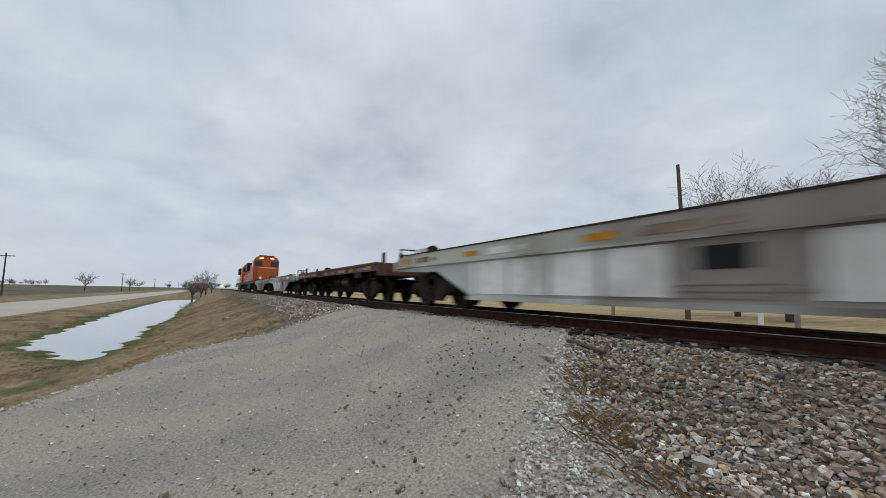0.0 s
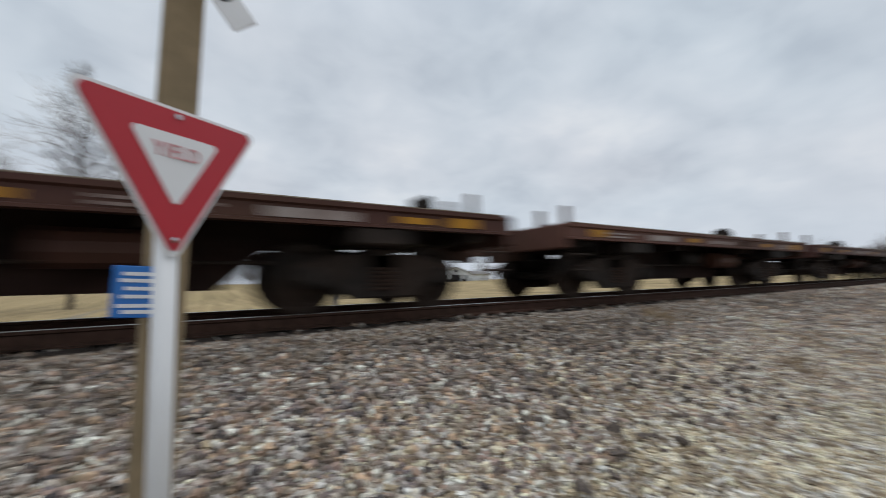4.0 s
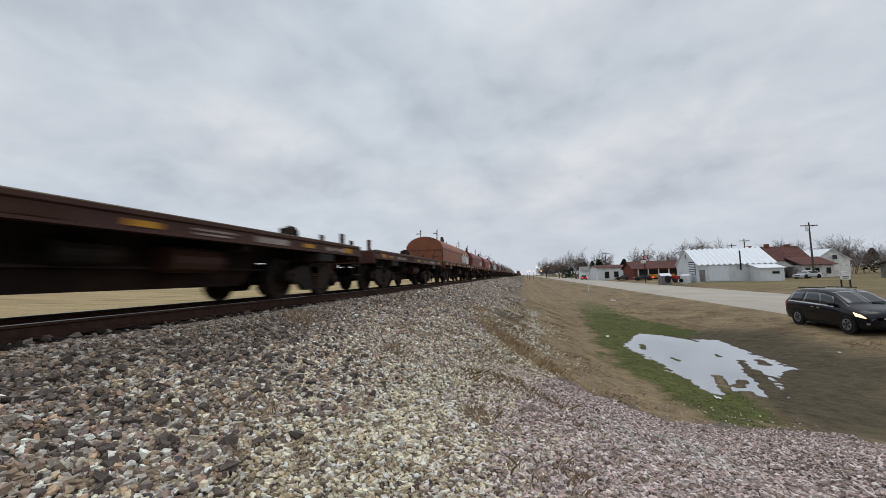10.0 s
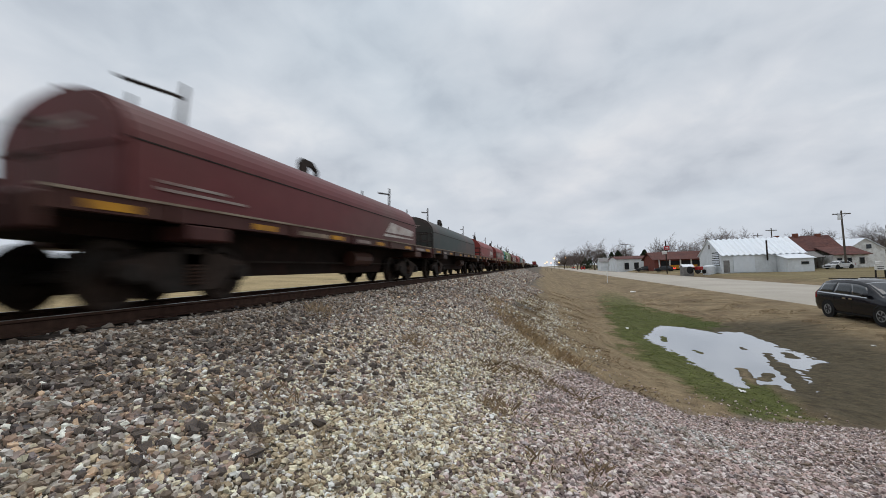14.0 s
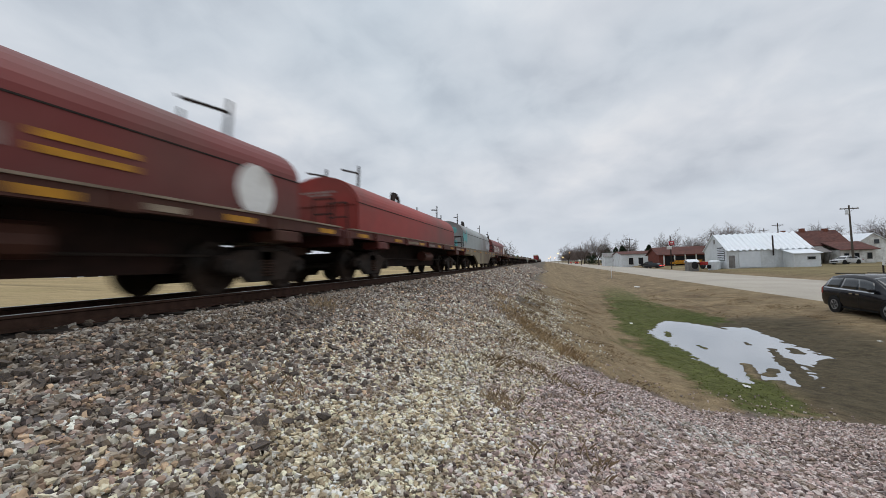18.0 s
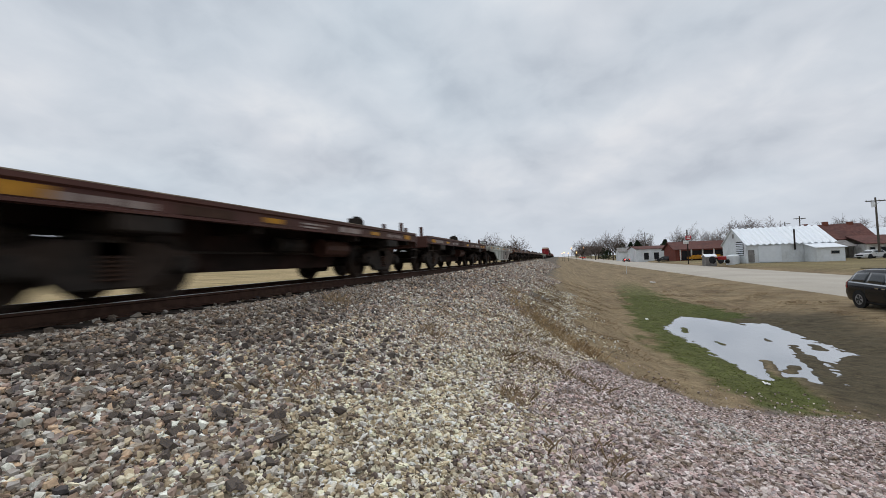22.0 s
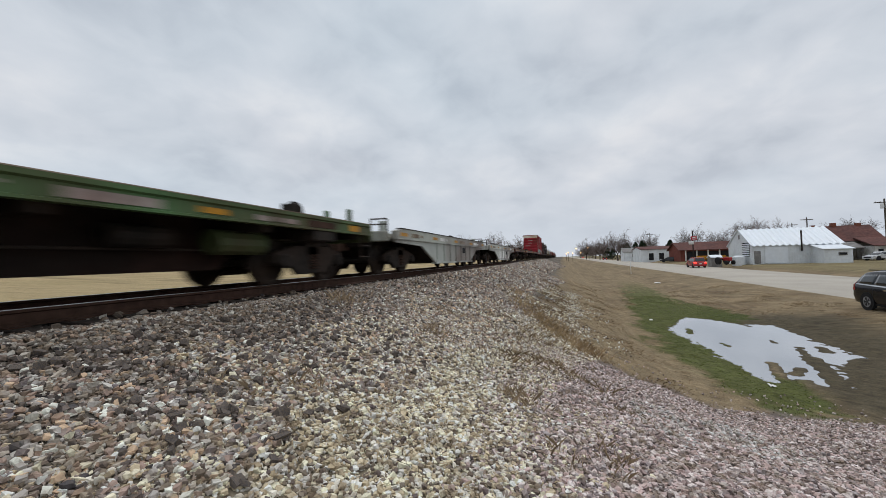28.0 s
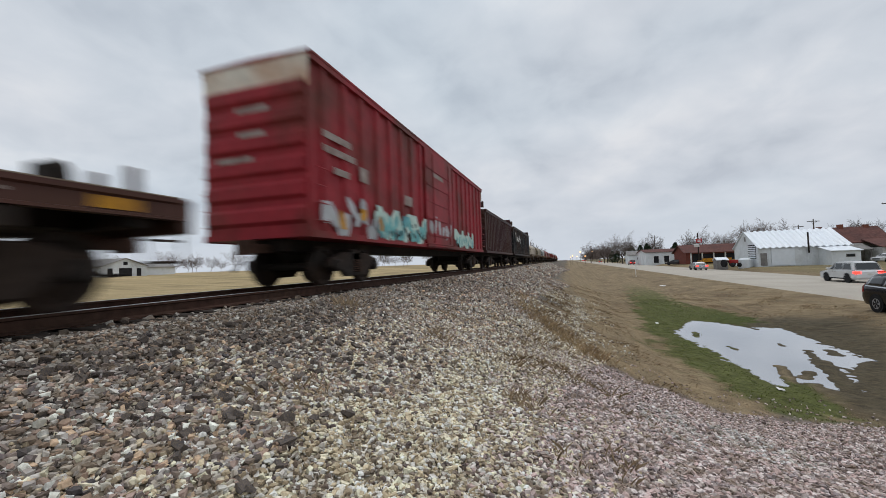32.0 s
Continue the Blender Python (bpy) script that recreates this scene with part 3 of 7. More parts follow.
M["soil"] = mat("mixed_soil", (1, 1, 1), 0.95, 0, 0.42, 30, 1.0, patch=3.0, bump_scale=20)
sn, sl = M["soil"].node_tree.nodes, M["soil"].node_tree.links
s_at = sn.new("ShaderNodeAttribute")
s_at.attribute_name = "soil"
s_mix = next(x for x in sn if x.bl_idname == "ShaderNodeMix")
sl.new(s_at.outputs["Color"], s_mix.inputs[6])
s_dk = sn.new("ShaderNodeMix"); s_dk.data_type = "RGBA"; s_dk.blend_type = "MULTIPLY"; s_dk.inputs[0].default_value = 1
s_dk.inputs[7].default_value = (0.74, 0.70, 0.66, 1)
sl.new(s_at.outputs["Color"], s_dk.inputs[6]); sl.new(s_dk.outputs[2], s_mix.inputs[7])

GX = lines((-3000, -400, 200), (-400, -120, 20), (-120, -40, 1.2), (-40, -16, 0.35), (-16, 10.6, 0.22), (10.6, 17.4, 0.08), (17.4, 26, 0.16), (26, 60, 0.8), (60, 140, 5), (140, 400, 20), (400, 3000, 200))
GY = lines((-3000, -400, 200), (-400, -60, 20), (-60, -22, 1.5), (-22, -16, 0.5), (-16, -9.6, 0.09), (-9.6, -1.2, 0.2), (-1.2, 4.4, 0.4), (4.4, 12, 1.2), (12, 40, 4), (40, 140, 12), (140, 400, 40), (400, 3000, 260))
ground = sheet("ground", GX, GY, height, "soil", "dead brown grass and bare soil falling to a wet ditch", "ground", soil)

# Highway beside the line, slightly proud of its verge.
hx = lines((-3000, -300, 100), (-300, 400, 10), (400, 3000, 100))
road = sheet("road", hx, np.array([-31.5, -31.3, -26, -20.8, -20.5]), lambda X, Y: np.where((Y < -31.4) | (Y > -20.6), -2.45, -2.27 + 0.05 * (1 - ((Y + 26) / 6) ** 2)), "concrete", "pale worn two-lane highway along the railway", "road")

# Gravel road over the crossing.
gx, gy = lines((-16, -1.0, 0.2)), lines((-20.5, -0.95, 0.2))


def ramp_top(X, Y):
    r = road_side(X, Y)
    return height(X, Y) + np.clip(r, -0.3, 0.12) * 0.35 + 0.012 * ripple(X, Y, 0.6, 4.0) + 0.02 * np.sin((X + 0.4 * Y) * 2.2) - 0.012


crossing_road = sheet("gravel_road", gx, gy, ramp_top, "sand", "pale crushed-stone farm road climbing to the rails", "gravel road")

# Water in the ditch.
for cx, x0, x1, y0, y1, z, lab in ((16, 9, 25, -16, -8.5, -2.905, "shallow puddle in the ditch mirroring the grey sky"), (-60, -122, -19, -16.2, -8.4, -2.60, "long pool of standing water in the roadside ditch")):
    bm = bmesh.new()
    v = [bm.verts.new(p) for p in ((x0, y0, z), (x1, y0, z), (x1, y1, z), (x0, y1, z))]
    bm.faces.new(v)
    tagged(link(bm, "water", "water"), lab, "puddle", "", "structure")

# ---- track ----


def rail_profile(y):
    return [(y - 0.07, -0.17), (y + 0.07, -0.17), (y + 0.07, -0.155), (y + 0.012, -0.135), (y + 0.012, -0.045), (y + 0.036, -0.032), (y + 0.036, -0.004), (y - 0.036, -0.004), (y - 0.036, -0.032), (y - 0.012, -0.045), (y - 0.012, -0.135), (y - 0.07, -0.155)]


for y in (-0.755, 0.755):
    rail = thing("rail", "rusty steel rail with a shiny worn running surface", "rail", "two rails of the track")
    tagged(rail, kind="structure")
    bm = bmesh.new()
    prism(bm, rail_profile(y), -900, 900, "x")
    part("rail_body", bm, "rust", rail)
    part("rail_head", boxes((-900, 900, y - 0.03, y + 0.03, -0.006, 0.0)), "railtop", rail, "polished running surface")

# ---- train ----
SPEED = 18.0
MOVING = []
WHEEL_R = 0.43


def wheel_mesh():
    bm = bmesh.new()
    lathe(bm, [(0.05, -0.085), (0.11, -0.085), (0.13, -0.03), (0.31, 0.0), (0.35, -0.055), (0.425, -0.055), (0.43, 0.045), (0.455, 0.05), (0.455, 0.075), (0.35, 0.075), (0.31, 0.03), (0.11, 0.07), (0.05, 0.07)], 22)
    return bm


def make_truck():
    """Two-axle freight truck at the origin: bolster with side frames, wheels, axles, springs, brake beam."""
    t = link(rbox(-0.22, 0.22, -1.12, 1.12, 0.52, 0.80, 0.03), "truck", "truck")
    for s in (-1, 1):
        bm = bmesh.new()
        y0, y1 = (0.98, 1.12) if s > 0 else (-1.12, -0.98)
        out = [(-1.10, 0.40), (-1.08, 0.58), (-0.86, 0.63), (-0.52, 0.72), (0.52, 0.72), (0.86, 0.63), (1.08, 0.58), (1.10, 0.40), (0.98, 0.36), (0.80, 0.44), (0.46, 0.17), (-0.46, 0.17), (-0.80, 0.44), (-0.98, 0.36)]
        prism(bm, out, y0, y1)
        bmesh.ops.bevel(bm, geom=[e for e in bm.edges if abs(e.verts[0].co.y - e.verts[1].co.y) < 1e-4], offset=0.02, segments=1, affect="EDGES")
        part("side_frame", bm, "truck", t)
        bm = bmesh.new()
        prof = []
        for i in range(6):
            prof += [(0.10, 0.26 + i * 0.05), (0.15, 0.275 + i * 0.05), (0.15, 0.29 + i * 0.05), (0.10, 0.305 + i * 0.05)]
        lathe(bm, prof, 10, "z")
        part("spring", bm, "rust", t).location = (0, s * 1.07, 0)
        for x in (-0.88, 0.88):
            bm = bmesh.new()
            lathe(bm, [(0.02, 1.205 * s), (0.09, 1.205 * s), (0.13, 1.17 * s), (0.13, 1.0 * s), (0.02, 1.0 * s)], 12)
            b = part("bearing_cap", bm, "truck", t)
            b.location = (x, 0, WHEEL_R)
    first = None
    for x in (-0.88, 0.88):
        bm = bmesh.new()
        tube(bm, (x, -1.0, WHEEL_R), (x, 1.0, WHEEL_R), 0.085, seg=10)
        part("axle", bm, "wheel", t)
        for s in (-1, 1):
            m = pose(x, 0.755 * s, WHEEL_R, 0, 0, 0 if s < 0 else 180)
            if first is None:
                first = part("wheel", wheel_mesh(), "wheel", t, smooth=False)
                first.matrix_basis = m
            else:
                again(first, t, m)
    bm = boxes((-0.45, -0.38, -0.8, 0.8, 0.33, 0.42), (0.38, 0.45, -0.8, 0.8, 0.33, 0.42))
    part("brake_beam", bm, "truck", t)
    return t


TRUCK = make_truck()


def add_trucks(car, half):
    for x in (-half, half):
        t = copy_thing(TRUCK, pose(x, 0, 0))
        t.parent = car


def add_couplers(car, L):
    for s in (-1, 1):
        bm = bmesh.new()
        e = s * L / 2
        box(bm, min(e - s * 0.3, e + s * 0.28), max(e - s * 0.3, e + s * 0.28), -0.09, 0.09, 0.72, 0.90)
        box(bm, min(e + s * 0.2, e + s * 0.42), max(e + s * 0.2, e + s * 0.42), -0.15, 0.12, 0.68, 0.96)
        part("coupler", bm, "rust", car)
        bm = bmesh.new()
        pts = [(e - s * 0.1, 0.3, 0.66), (e + s * 0.1, 0.32, 0.5), (e + s * 0.3, 0.28, 0.36), (e + s * 0.45, 0.15, 0.38)]
        for a, b in zip(pts, pts[1:]):
            tube(bm, a, b, 0.025, seg=6)
        part("air_hose", bm, "grime", car)


def tint(ob, col):
    for o in (ob, *ob.children_recursive):
        if o.type == "MESH" and o.data.materials and o.data.materials[0].name.startswith(("weathered_car_paint", "car_paint")):
            o.color = (*col, 1)


def end_rail(car, x, s, tall, material):
    """Grab irons and the hand-brake mast at an end of a car."""
    bm = bmesh.new()
    for y in (-1.35, -0.85):
        tube(bm, (x, y, 1.2), (x, y, tall), 0.022, seg=6)
    tube(bm, (x, -1.35, tall), (x, -0.85, tall), 0.022, seg=6)
    tube(bm, (x, -1.35, (tall + 1.25) / 2), (x, -0.85, (tall + 1.25) / 2), 0.018, seg=6)
    part("grab_iron", bm, material, car)


def brake_stand(car, x, s, z0):
    part("brake_stand", rbox(x - 0.09, x + 0.09, 0.35, 0.75, z0, z0 + 0.62, 0.02), "grime", car)
    bm = bmesh.new()
    lathe(bm, [(0.25, -0.015), (0.28, -0.015), (0.28, 0.015), (0.25, 0.015)], 14, "x")
    for k in range(3):
        a = k * 2.094
        tube(bm, (0, 0, 0), (0, 0.26 * math.cos(a), 0.26 * math.sin(a)), 0.014, seg=4)
    w = part("brake_wheel", bm, "grime", car)
    w.location = (x + s * 0.13, 0.55, z0 + 0.42)


def flatcar(L, col, label):
    """Flat car: deck, channel side sills with tape, deep centre sill, stake pockets, stanchions at the ends."""
    car = thing("flatcar", label, "flatcar", "flatcars of the train")
    h, w = L / 2, 1.5
    part("deck", boxes((-h, h, -w + 0.02, w - 0.02, 1.17, 1.255)), "paint", car)
    for s in (-1, 1):
        bm = bmesh.new()
        prism(bm, [(s * (w - 0.1), 1.0), (s * (w + 0.035), 1.0), (s * (w + 0.035), 1.03), (s * w, 1.04), (s * w, 1.19), (s * (w + 0.035), 1.21), (s * (w + 0.035), 1.27), (s * (w - 0.1), 1.27)], -h, h, "x")
        part("side_sill", bm, "paint", car)
        for k in range(int(L / 1.25)):
            x = -h + 1.45 + k * 1.25
            if x > h - 1.3:
                break
            a, b = sorted((s * (w + 0.012), s * (w + 0.002)))
            kind = (k * 7 + int(L * 10)) % 6
            if kind in (0, 3):
                part("reflector", boxes((x - 0.22, x + 0.22, a, b, 1.07, 1.15)), "yellow", car, "yellow reflective strip")
            elif kind == 1:
                part("marking", boxes((x - 0.5, x + 0.2, a, b, 1.06, 1.09), (x - 0.5, x + 0.35, a, b, 1.12, 1.15)), "whitebar", car, "faded white stencilled lines")
            elif kind == 2:
                part("marking", boxes((x - 0.45, x + 0.5, a, b, 1.055, 1.16)), "whitebar", car, "worn pale patch of paint")
            elif kind == 4:
                part("marking", boxes((x - 0.5, x - 0.2, a, b, 1.06, 1.14), (x - 0.1, x + 0.05, a, b, 1.07, 1.14), (x + 0.15, x + 0.5, a, b, 1.06, 1.14)), "whitebar", car, "worn white stencilled blocks")
            else:
                part("marking", boxes((x - 0.45, x + 0.45, a, b, 1.05, 1.17)), "rust", car, "patch of dark rust")
        for x in (-h + 0.75, h - 0.75):
            a, b = sorted((s * (w + 0.012), s * (w + 0.003)))
            part("reflector", boxes((x - 0.22, x + 0.22, a, b, 1.055, 1.18)), "yellow", car, "yellow corner panel")
        for x in (-h + 1.9, h - 1.9):
            a, b = sorted((s * (w + 0.015), s * (w - 0.55)))
            part("jacking_pad", rbox(x - 0.35, x + 0.35, a, b, 0.80, 1.0, 0.02), "grime", car)
        for k in range(4):
            x = -h + 0.5 + k * (L - 1.0) / 3
            a, b = sorted((s * (w - 0.1), s * 0.4))
            part("crossbearer", boxes((x - 0.06, x + 0.06, a, b, 0.9, 1.17)), "grime", car)
        part("worn_edge", boxes((-h, h, *sorted((s * (w + 0.037), s * (w - 0.02))), 1.262, 1.275)), "dust", car, "dusty worn deck edge")
    bm = bmesh.new()
    prism(bm, [(-h + 0.2, 0.95), (-h + 0.2, 1.17), (h - 0.2, 1.17), (h - 0.2, 0.95), (h - 2.9, 0.85), (h - 3.5, 0.31), (-h + 3.5, 0.31), (-h + 2.9, 0.85)], -0.5, 0.5)
    part("centre_sill", bm, "underframe", car)
    part("brake_cylinder", tube(bmesh.new(), (-0.5, -0.8, 0.78), (0.25, -0.8, 0.78), 0.15, seg=12), "grime", car)
    part("air_reservoir", tube(bmesh.new(), (0.9, -0.85, 0.74), (1.9, -0.85, 0.74), 0.2, seg=12), "paint", car)
    part("brake_rod", tube(bmesh.new(), (-h + 2.2, -0.7, 0.62), (h - 2.2, -0.7, 0.62), 0.02, seg=6), "truck", car)
    for s in (-1, 1):
        a, b = sorted((s * h, s * (h + 0.12)))
        part("end_sill", rbox(a, b, -1.5, 1.5, 0.85, 1.26, 0.02), "paint", car)
        for y in (-1.15, -0.55, 0.9):
            x = s * (h - 0.35)
            part("stanchion", rbox(x - 0.05, x + 0.05, y - 0.05, y + 0.05, 1.255, 1.62 + 0.12 * (y > 0), 0.01), "paint", car, "bolted end stanchion")
        bm = bmesh.new()
        for z in (0.5, 0.75):
            tube(bm, (s * (h - 0.5), -1.52, z), (s * (h - 0.05), -1.52, z), 0.015, seg=6)
        tube(bm, (s * (h - 0.5), -1.52, 0.45), (s * (h - 0.5), -1.52, 0.96), 0.015, seg=6)
        tube(bm, (s * (h - 0.05), -1.52, 0.45), (s * (h - 0.05), -1.52, 0.96), 0.015, seg=6)
        part("sill_step", bm, "truck", car)
    brake_stand(car, h - 0.28, 1, 1.26)
    add_couplers(car, L)
    add_trucks(car, h - 1.75)
    tint(car, col)
    return car


def wellcar(L, col, label, panels=True):
    """Empty well car: two deep side trusses with sloped ends, end platforms, ribs, tape."""
    car = thing("well_car", label, "well car", "well cars of the train")
    h, w = L / 2, 1.5
    for s in (-1, 1):
        bm = bmesh.new()
        y0, y1 = sorted((s * w, s * (w - 0.07)))
        prism(bm, [(-h + 0.35, 0.90), (-h + 0.35, 1.0), (h - 0.35, 1.0), (h - 0.35, 0.90), (h - 2.5, 0.84), (h - 3.9, 0.30), (-h + 3.9, 0.30), (-h + 2.5, 0.84)], y0, y1)
        side = part("side_wall", bm, "paint_clean", car)
        bm = bmesh.new()
        a, b = sorted((s * (w + 0.03), s * (w - 0.14)))
        prism(bm, [(-h + 0.35, 1.02), (-h + 0.35, 1.22), (-h + 0.75, 1.30), (h - 0.8, 1.30), (h - 0.4, 1.22), (h - 0.4, 1.02)], a, b)
        part("chord_lip", boxes((-h + 0.7, h - 0.8, *sorted((s * (w + 0.045), s * (w - 0.15))), 1.30, 1.325)), "truck", car, "dark worn top edge")
        part("top_chord", bm, "paint_clean", car)
        a, b = sorted((s * (w + 0.06), s * (w - 0.14)))
        part("bottom_chord", boxes((-h + 3.85, h - 3.85, a, b, 0.24, 0.31)), "paint", car)
        part("ledge", boxes((-h + 0.3, h - 0.3, a, b, 0.985, 1.02)), "paint", car)
        for k in range(7):
            x = -h + 4.1 + k * (L - 8.2) / 6
            a, b = sorted((s * (w + 0.035), s * w))
            part("rib", boxes((x - 0.04, x + 0.04, a, b, 0.31, 0.985)), "paint_clean", car)
        a, b = sorted((s * (w + 0.036), s * (w + 0.028)))
        for k in range(5):
            x = -h + 0.9 + k * (L - 1.8) / 4
            part("reflector", boxes((x - 0.26, x + 0.26, a, b, 1.09, 1.19)), "yellow", car, "orange-yellow reflective strip")
            part("marking", boxes((x + 0.6, x + 1.25, a, b, 1.08, 1.2), (x + 1.4, x + 1.6, a, b, 1.1, 1.18)), "white" if k % 2 else "dust", car, "worn patch beside the strip") if k < 4 else None
        a, b = sorted((s * (w + 0.014), s * (w + 0.002)))
        if panels:
            part("marking", boxes((-h + 3.9, 0.9, a, b, 0.36, 0.96)), "white", car, "bright white repainted panel")
            part("marking", boxes((2.2, h - 3.9, a, b, 0.36, 0.96)), "white", car, "bright white repainted panel")
        part("marking", boxes((1.0, 2.0, a, b, 0.50, 0.53), (1.0, 2.1, a, b, 0.43, 0.46), (1.0, 1.9, a, b, 0.36, 0.39)), "whitebar", car, "small stencilled lines")
        part("vent_opening", boxes((1.2, 1.7, a, b, 0.66, 0.9)), "dark", car, "black panel for the shaded vent opening")
    bm = bmesh.new()
    for k in range(8):
        x = -h + 4 + k * (L - 8) / 7
        box(bm, x - 0.12, x + 0.12, -w + 0.08, w - 0.08, 0.26, 0.36)
    part("floor_beam", bm, "grime", car)
    for s in (-1, 1):
        a, b = sorted((s * (h - 0.1), s * (h - 3.0)))
        part("end_platform", rbox(a, b, -1.38, 1.38, 1.02, 1.14, 0.02), "paint", car)
        a, b = sorted((s * (h - 0.1), s * (h - 3.2)))
        part("draft_sill", boxes((a, b, -0.4, 0.4, 0.80, 1.02)), "grime", car)
        bm = bmesh.new()
        prism(bm, [(s * (h - 2.55), 1.02), (s * (h - 2.65), 1.02), (s * (h - 4.0), 0.34), (s * (h - 3.9), 0.34)], -1.4, 1.4)
        part("end_slope", bm, "grime", car)
        a, b = sorted((s * h, s * (h + 0.1)))
        part("end_sill", rbox(a - 0.05, b, -1.45, 1.45, 0.92, 1.2, 0.02), "paint", car)
        end_rail(car, s * (h - 0.1), s, 1.55, "truck")
        for y in (-0.95, 0.95):
            part("container_guide", rbox(s * (h - 0.7) - 0.09, s * (h - 0.7) + 0.09, y - 0.1, y + 0.1, 1.14, 1.55, 0.015), "paint", car)
    brake_stand(car, h - 0.45, 1, 1.14)
    add_couplers(car, L)
    add_trucks(car, h - 1.55)
    tint(car, col)
    top_col = (0.10, 0.075, 0.06) if col[2] < 0.25 else (col[0] * 0.95, col[1] * 0.94, col[2] * 0.89)
    for o in car.children:
        if o.name.split(".")[0] in ("top_chord", "end_sill", "end_platform"):
            o.color = (*top_col, 1)
    return car


HOOD = [(-1.15, 0.0), (-1.16, 0.80)] + [(-1.16 * math.cos(radians(9 * k)), 0.80 + 0.79 * math.sin(radians(9 * k))) for k in range(1, 20)] + [(1.16, 0.80), (1.15, 0.0)]


def coilcar(L, col, label, frame_col, belly=False, rise=0.0):
    """Coil car: frame on trucks under one long rounded hood, with lifting frames on the ridge."""
    car = thing("coil_car", label, "coil car", "coil cars of the train")
    h, w = L / 2, 1.5
    z0, zr = 1.30, 1.30 + rise
    hl, hc = h - 1.0, 0.0
    bm = bmesh.new()
    prism(bm, [(y, z + z0 + rise * (z > 0.1)) for y, z in HOOD], hc - hl, hc + hl, "x")
    bmesh.ops.bevel(bm, geom=[e for e in bm.edges if abs(e.verts[0].co.x - e.verts[1].co.x) < 1e-4], offset=0.06, segments=2, affect="EDGES")
    hood = part("hood", bm, "paint_clean", car, "long rounded steel cover")
    for s in (-1, 1):
        bm = bmesh.new()
        box(bm, hc - hl + 0.05, hc + hl - 0.05, *sorted((s * 1.15, s * 1.168)), zr + 0.80, zr + 0.822)
        part("hood_seam", bm, "grime", car, "dark folded seam")
    part("ridge_bar", rbox(hc - hl + 1.4, hc + hl - 1.4, -0.09, 0.09, zr + 1.57, zr + 1.64, 0.015), "paint_clean", car)
    for s in (-1, 1):
        a, b = sorted((hc + s * hl, hc + s * (hl + 0.035)))
        part("end_stiffener", boxes((a, b, -1.1, 1.1, zr + 0.76, zr + 0.80)), "paint_clean", car)
    for s in (-1, 1):
        x = hc + s * (hl - 1.3)
        for y in (-0.55, 0.55):
            bm = bmesh.new()
            prism(bm, [(x - 0.05, zr + 1.45), (x + 0.05, zr + 1.45), (x + 0.13, zr + 2.15), (x + 0.07, zr + 2.15)], y - 0.02, y + 0.02)
            part("lifting_lever", bm, "grime", car)
            part("lifting_arm", tube(bmesh.new(), (x - 0.95, y, zr + 1.80), (x + 0.06, y, zr + 1.92), 0.028, seg=6), "grime", car)
        a, b = sorted((s * (hl - 0.1), s * h))
        part("end_walkway", boxes((a, b, -1.45, 1.45, 1.16, 1.22)), "grime", car)
        end_rail(car, s * (h - 0.06), s, 1.95, "truck")
        a, b = sorted((s * h, s * (h + 0.12)))
        part("end_sill", rbox(a, b, -1.5, 1.5, 0.88, 1.24, 0.02), "paint", car)
    bm = bmesh.new()
    prism(bm, [(-0.42, zr + 1.53), (-0.42, zr + 1.95), (-0.3, zr + 2.08), (0.15, zr + 2.08), (0.42, zr + 1.9), (0.42, zr + 1.53), (0.33, zr + 1.53), (0.33, zr + 1.86), (0.1, zr + 1.96), (-0.05, zr + 1.9), (-0.12, zr + 1.53)], -0.05, 0.05)
    part("lifting_lug", bm, "grime", car)
    for s in (-1, 1):
        y0, y1 = sorted((s * w, s * (w - 0.1)))
        bm = bmesh.new()
        if belly:
            prism(bm, [(-h, 0.95), (-h, 1.28), (h, 1.28), (h, 0.95), (h - 2.8, 0.9), (h - 4.3, 0.35), (-h + 4.3, 0.35), (-h + 2.8, 0.9)], y0, y1)
        else:
            box(bm, -h, h, y0, y1, 1.08, 1.28)
        part("side_sill", bm, "paint", car)
        a, b = sorted((s * (w + 0.03), s * (w - 0.12)))
        part("top_rail", boxes((-h, h, a, b, 1.27, 1.30)), "dust", car, "dusty worn top rail")
        a, b = sorted((s * (w + 0.014), s * (w + 0.002)))
        for k in range(6):
            x = -h + 0.6 + k * (L - 1.2) / 5
            part("reflector", boxes((x - 0.28, x + 0.28, a, b, 1.11, 1.2)), "yellow", car, "yellow reflective strip")
            if not belly:
                part("stake_pocket", boxes((x + 0.7, x + 0.8, *sorted((s * w, s * (w + 0.05))), 1.05, 1.26)), "paint", car)
            if k < 5 and (k + int(L * 10)) % 3 != 1:
                part("marking", boxes((x + 1.0, x + 1.0 + 0.25 * (2 + (k * 5) % 3), a, b, 1.11, 1.19)), "dust" if k % 2 else "whitebar", car, "worn pale streak on the sill")
        for x in (-h + 1.9, h - 1.9):
            c, d = sorted((s * (w + 0.012), s * (w - 0.5)))
            part("jacking_pad", rbox(x - 0.35, x + 0.35, c, d, 0.86, 1.06, 0.02), "paint", car)
    part("floor", boxes((-h, h, -w + 0.1, w - 0.1, 1.12, 1.26)), "grime", car)
    bm = bmesh.new()
    prism(bm, [(-h + 0.2, 0.95), (-h + 0.2, 1.13), (h - 0.2, 1.13), (h - 0.2, 0.95), (h - 2.9, 0.85), (h - 3.5, 0.36), (-h + 3.5, 0.36), (-h + 2.9, 0.85)], -0.6, 0.6)
    part("centre_sill", bm, "underframe", car)
    part("air_reservoir", tube(bmesh.new(), (0.4, -0.95, 0.74), (1.5, -0.95, 0.74), 0.2, seg=12), "paint", car)
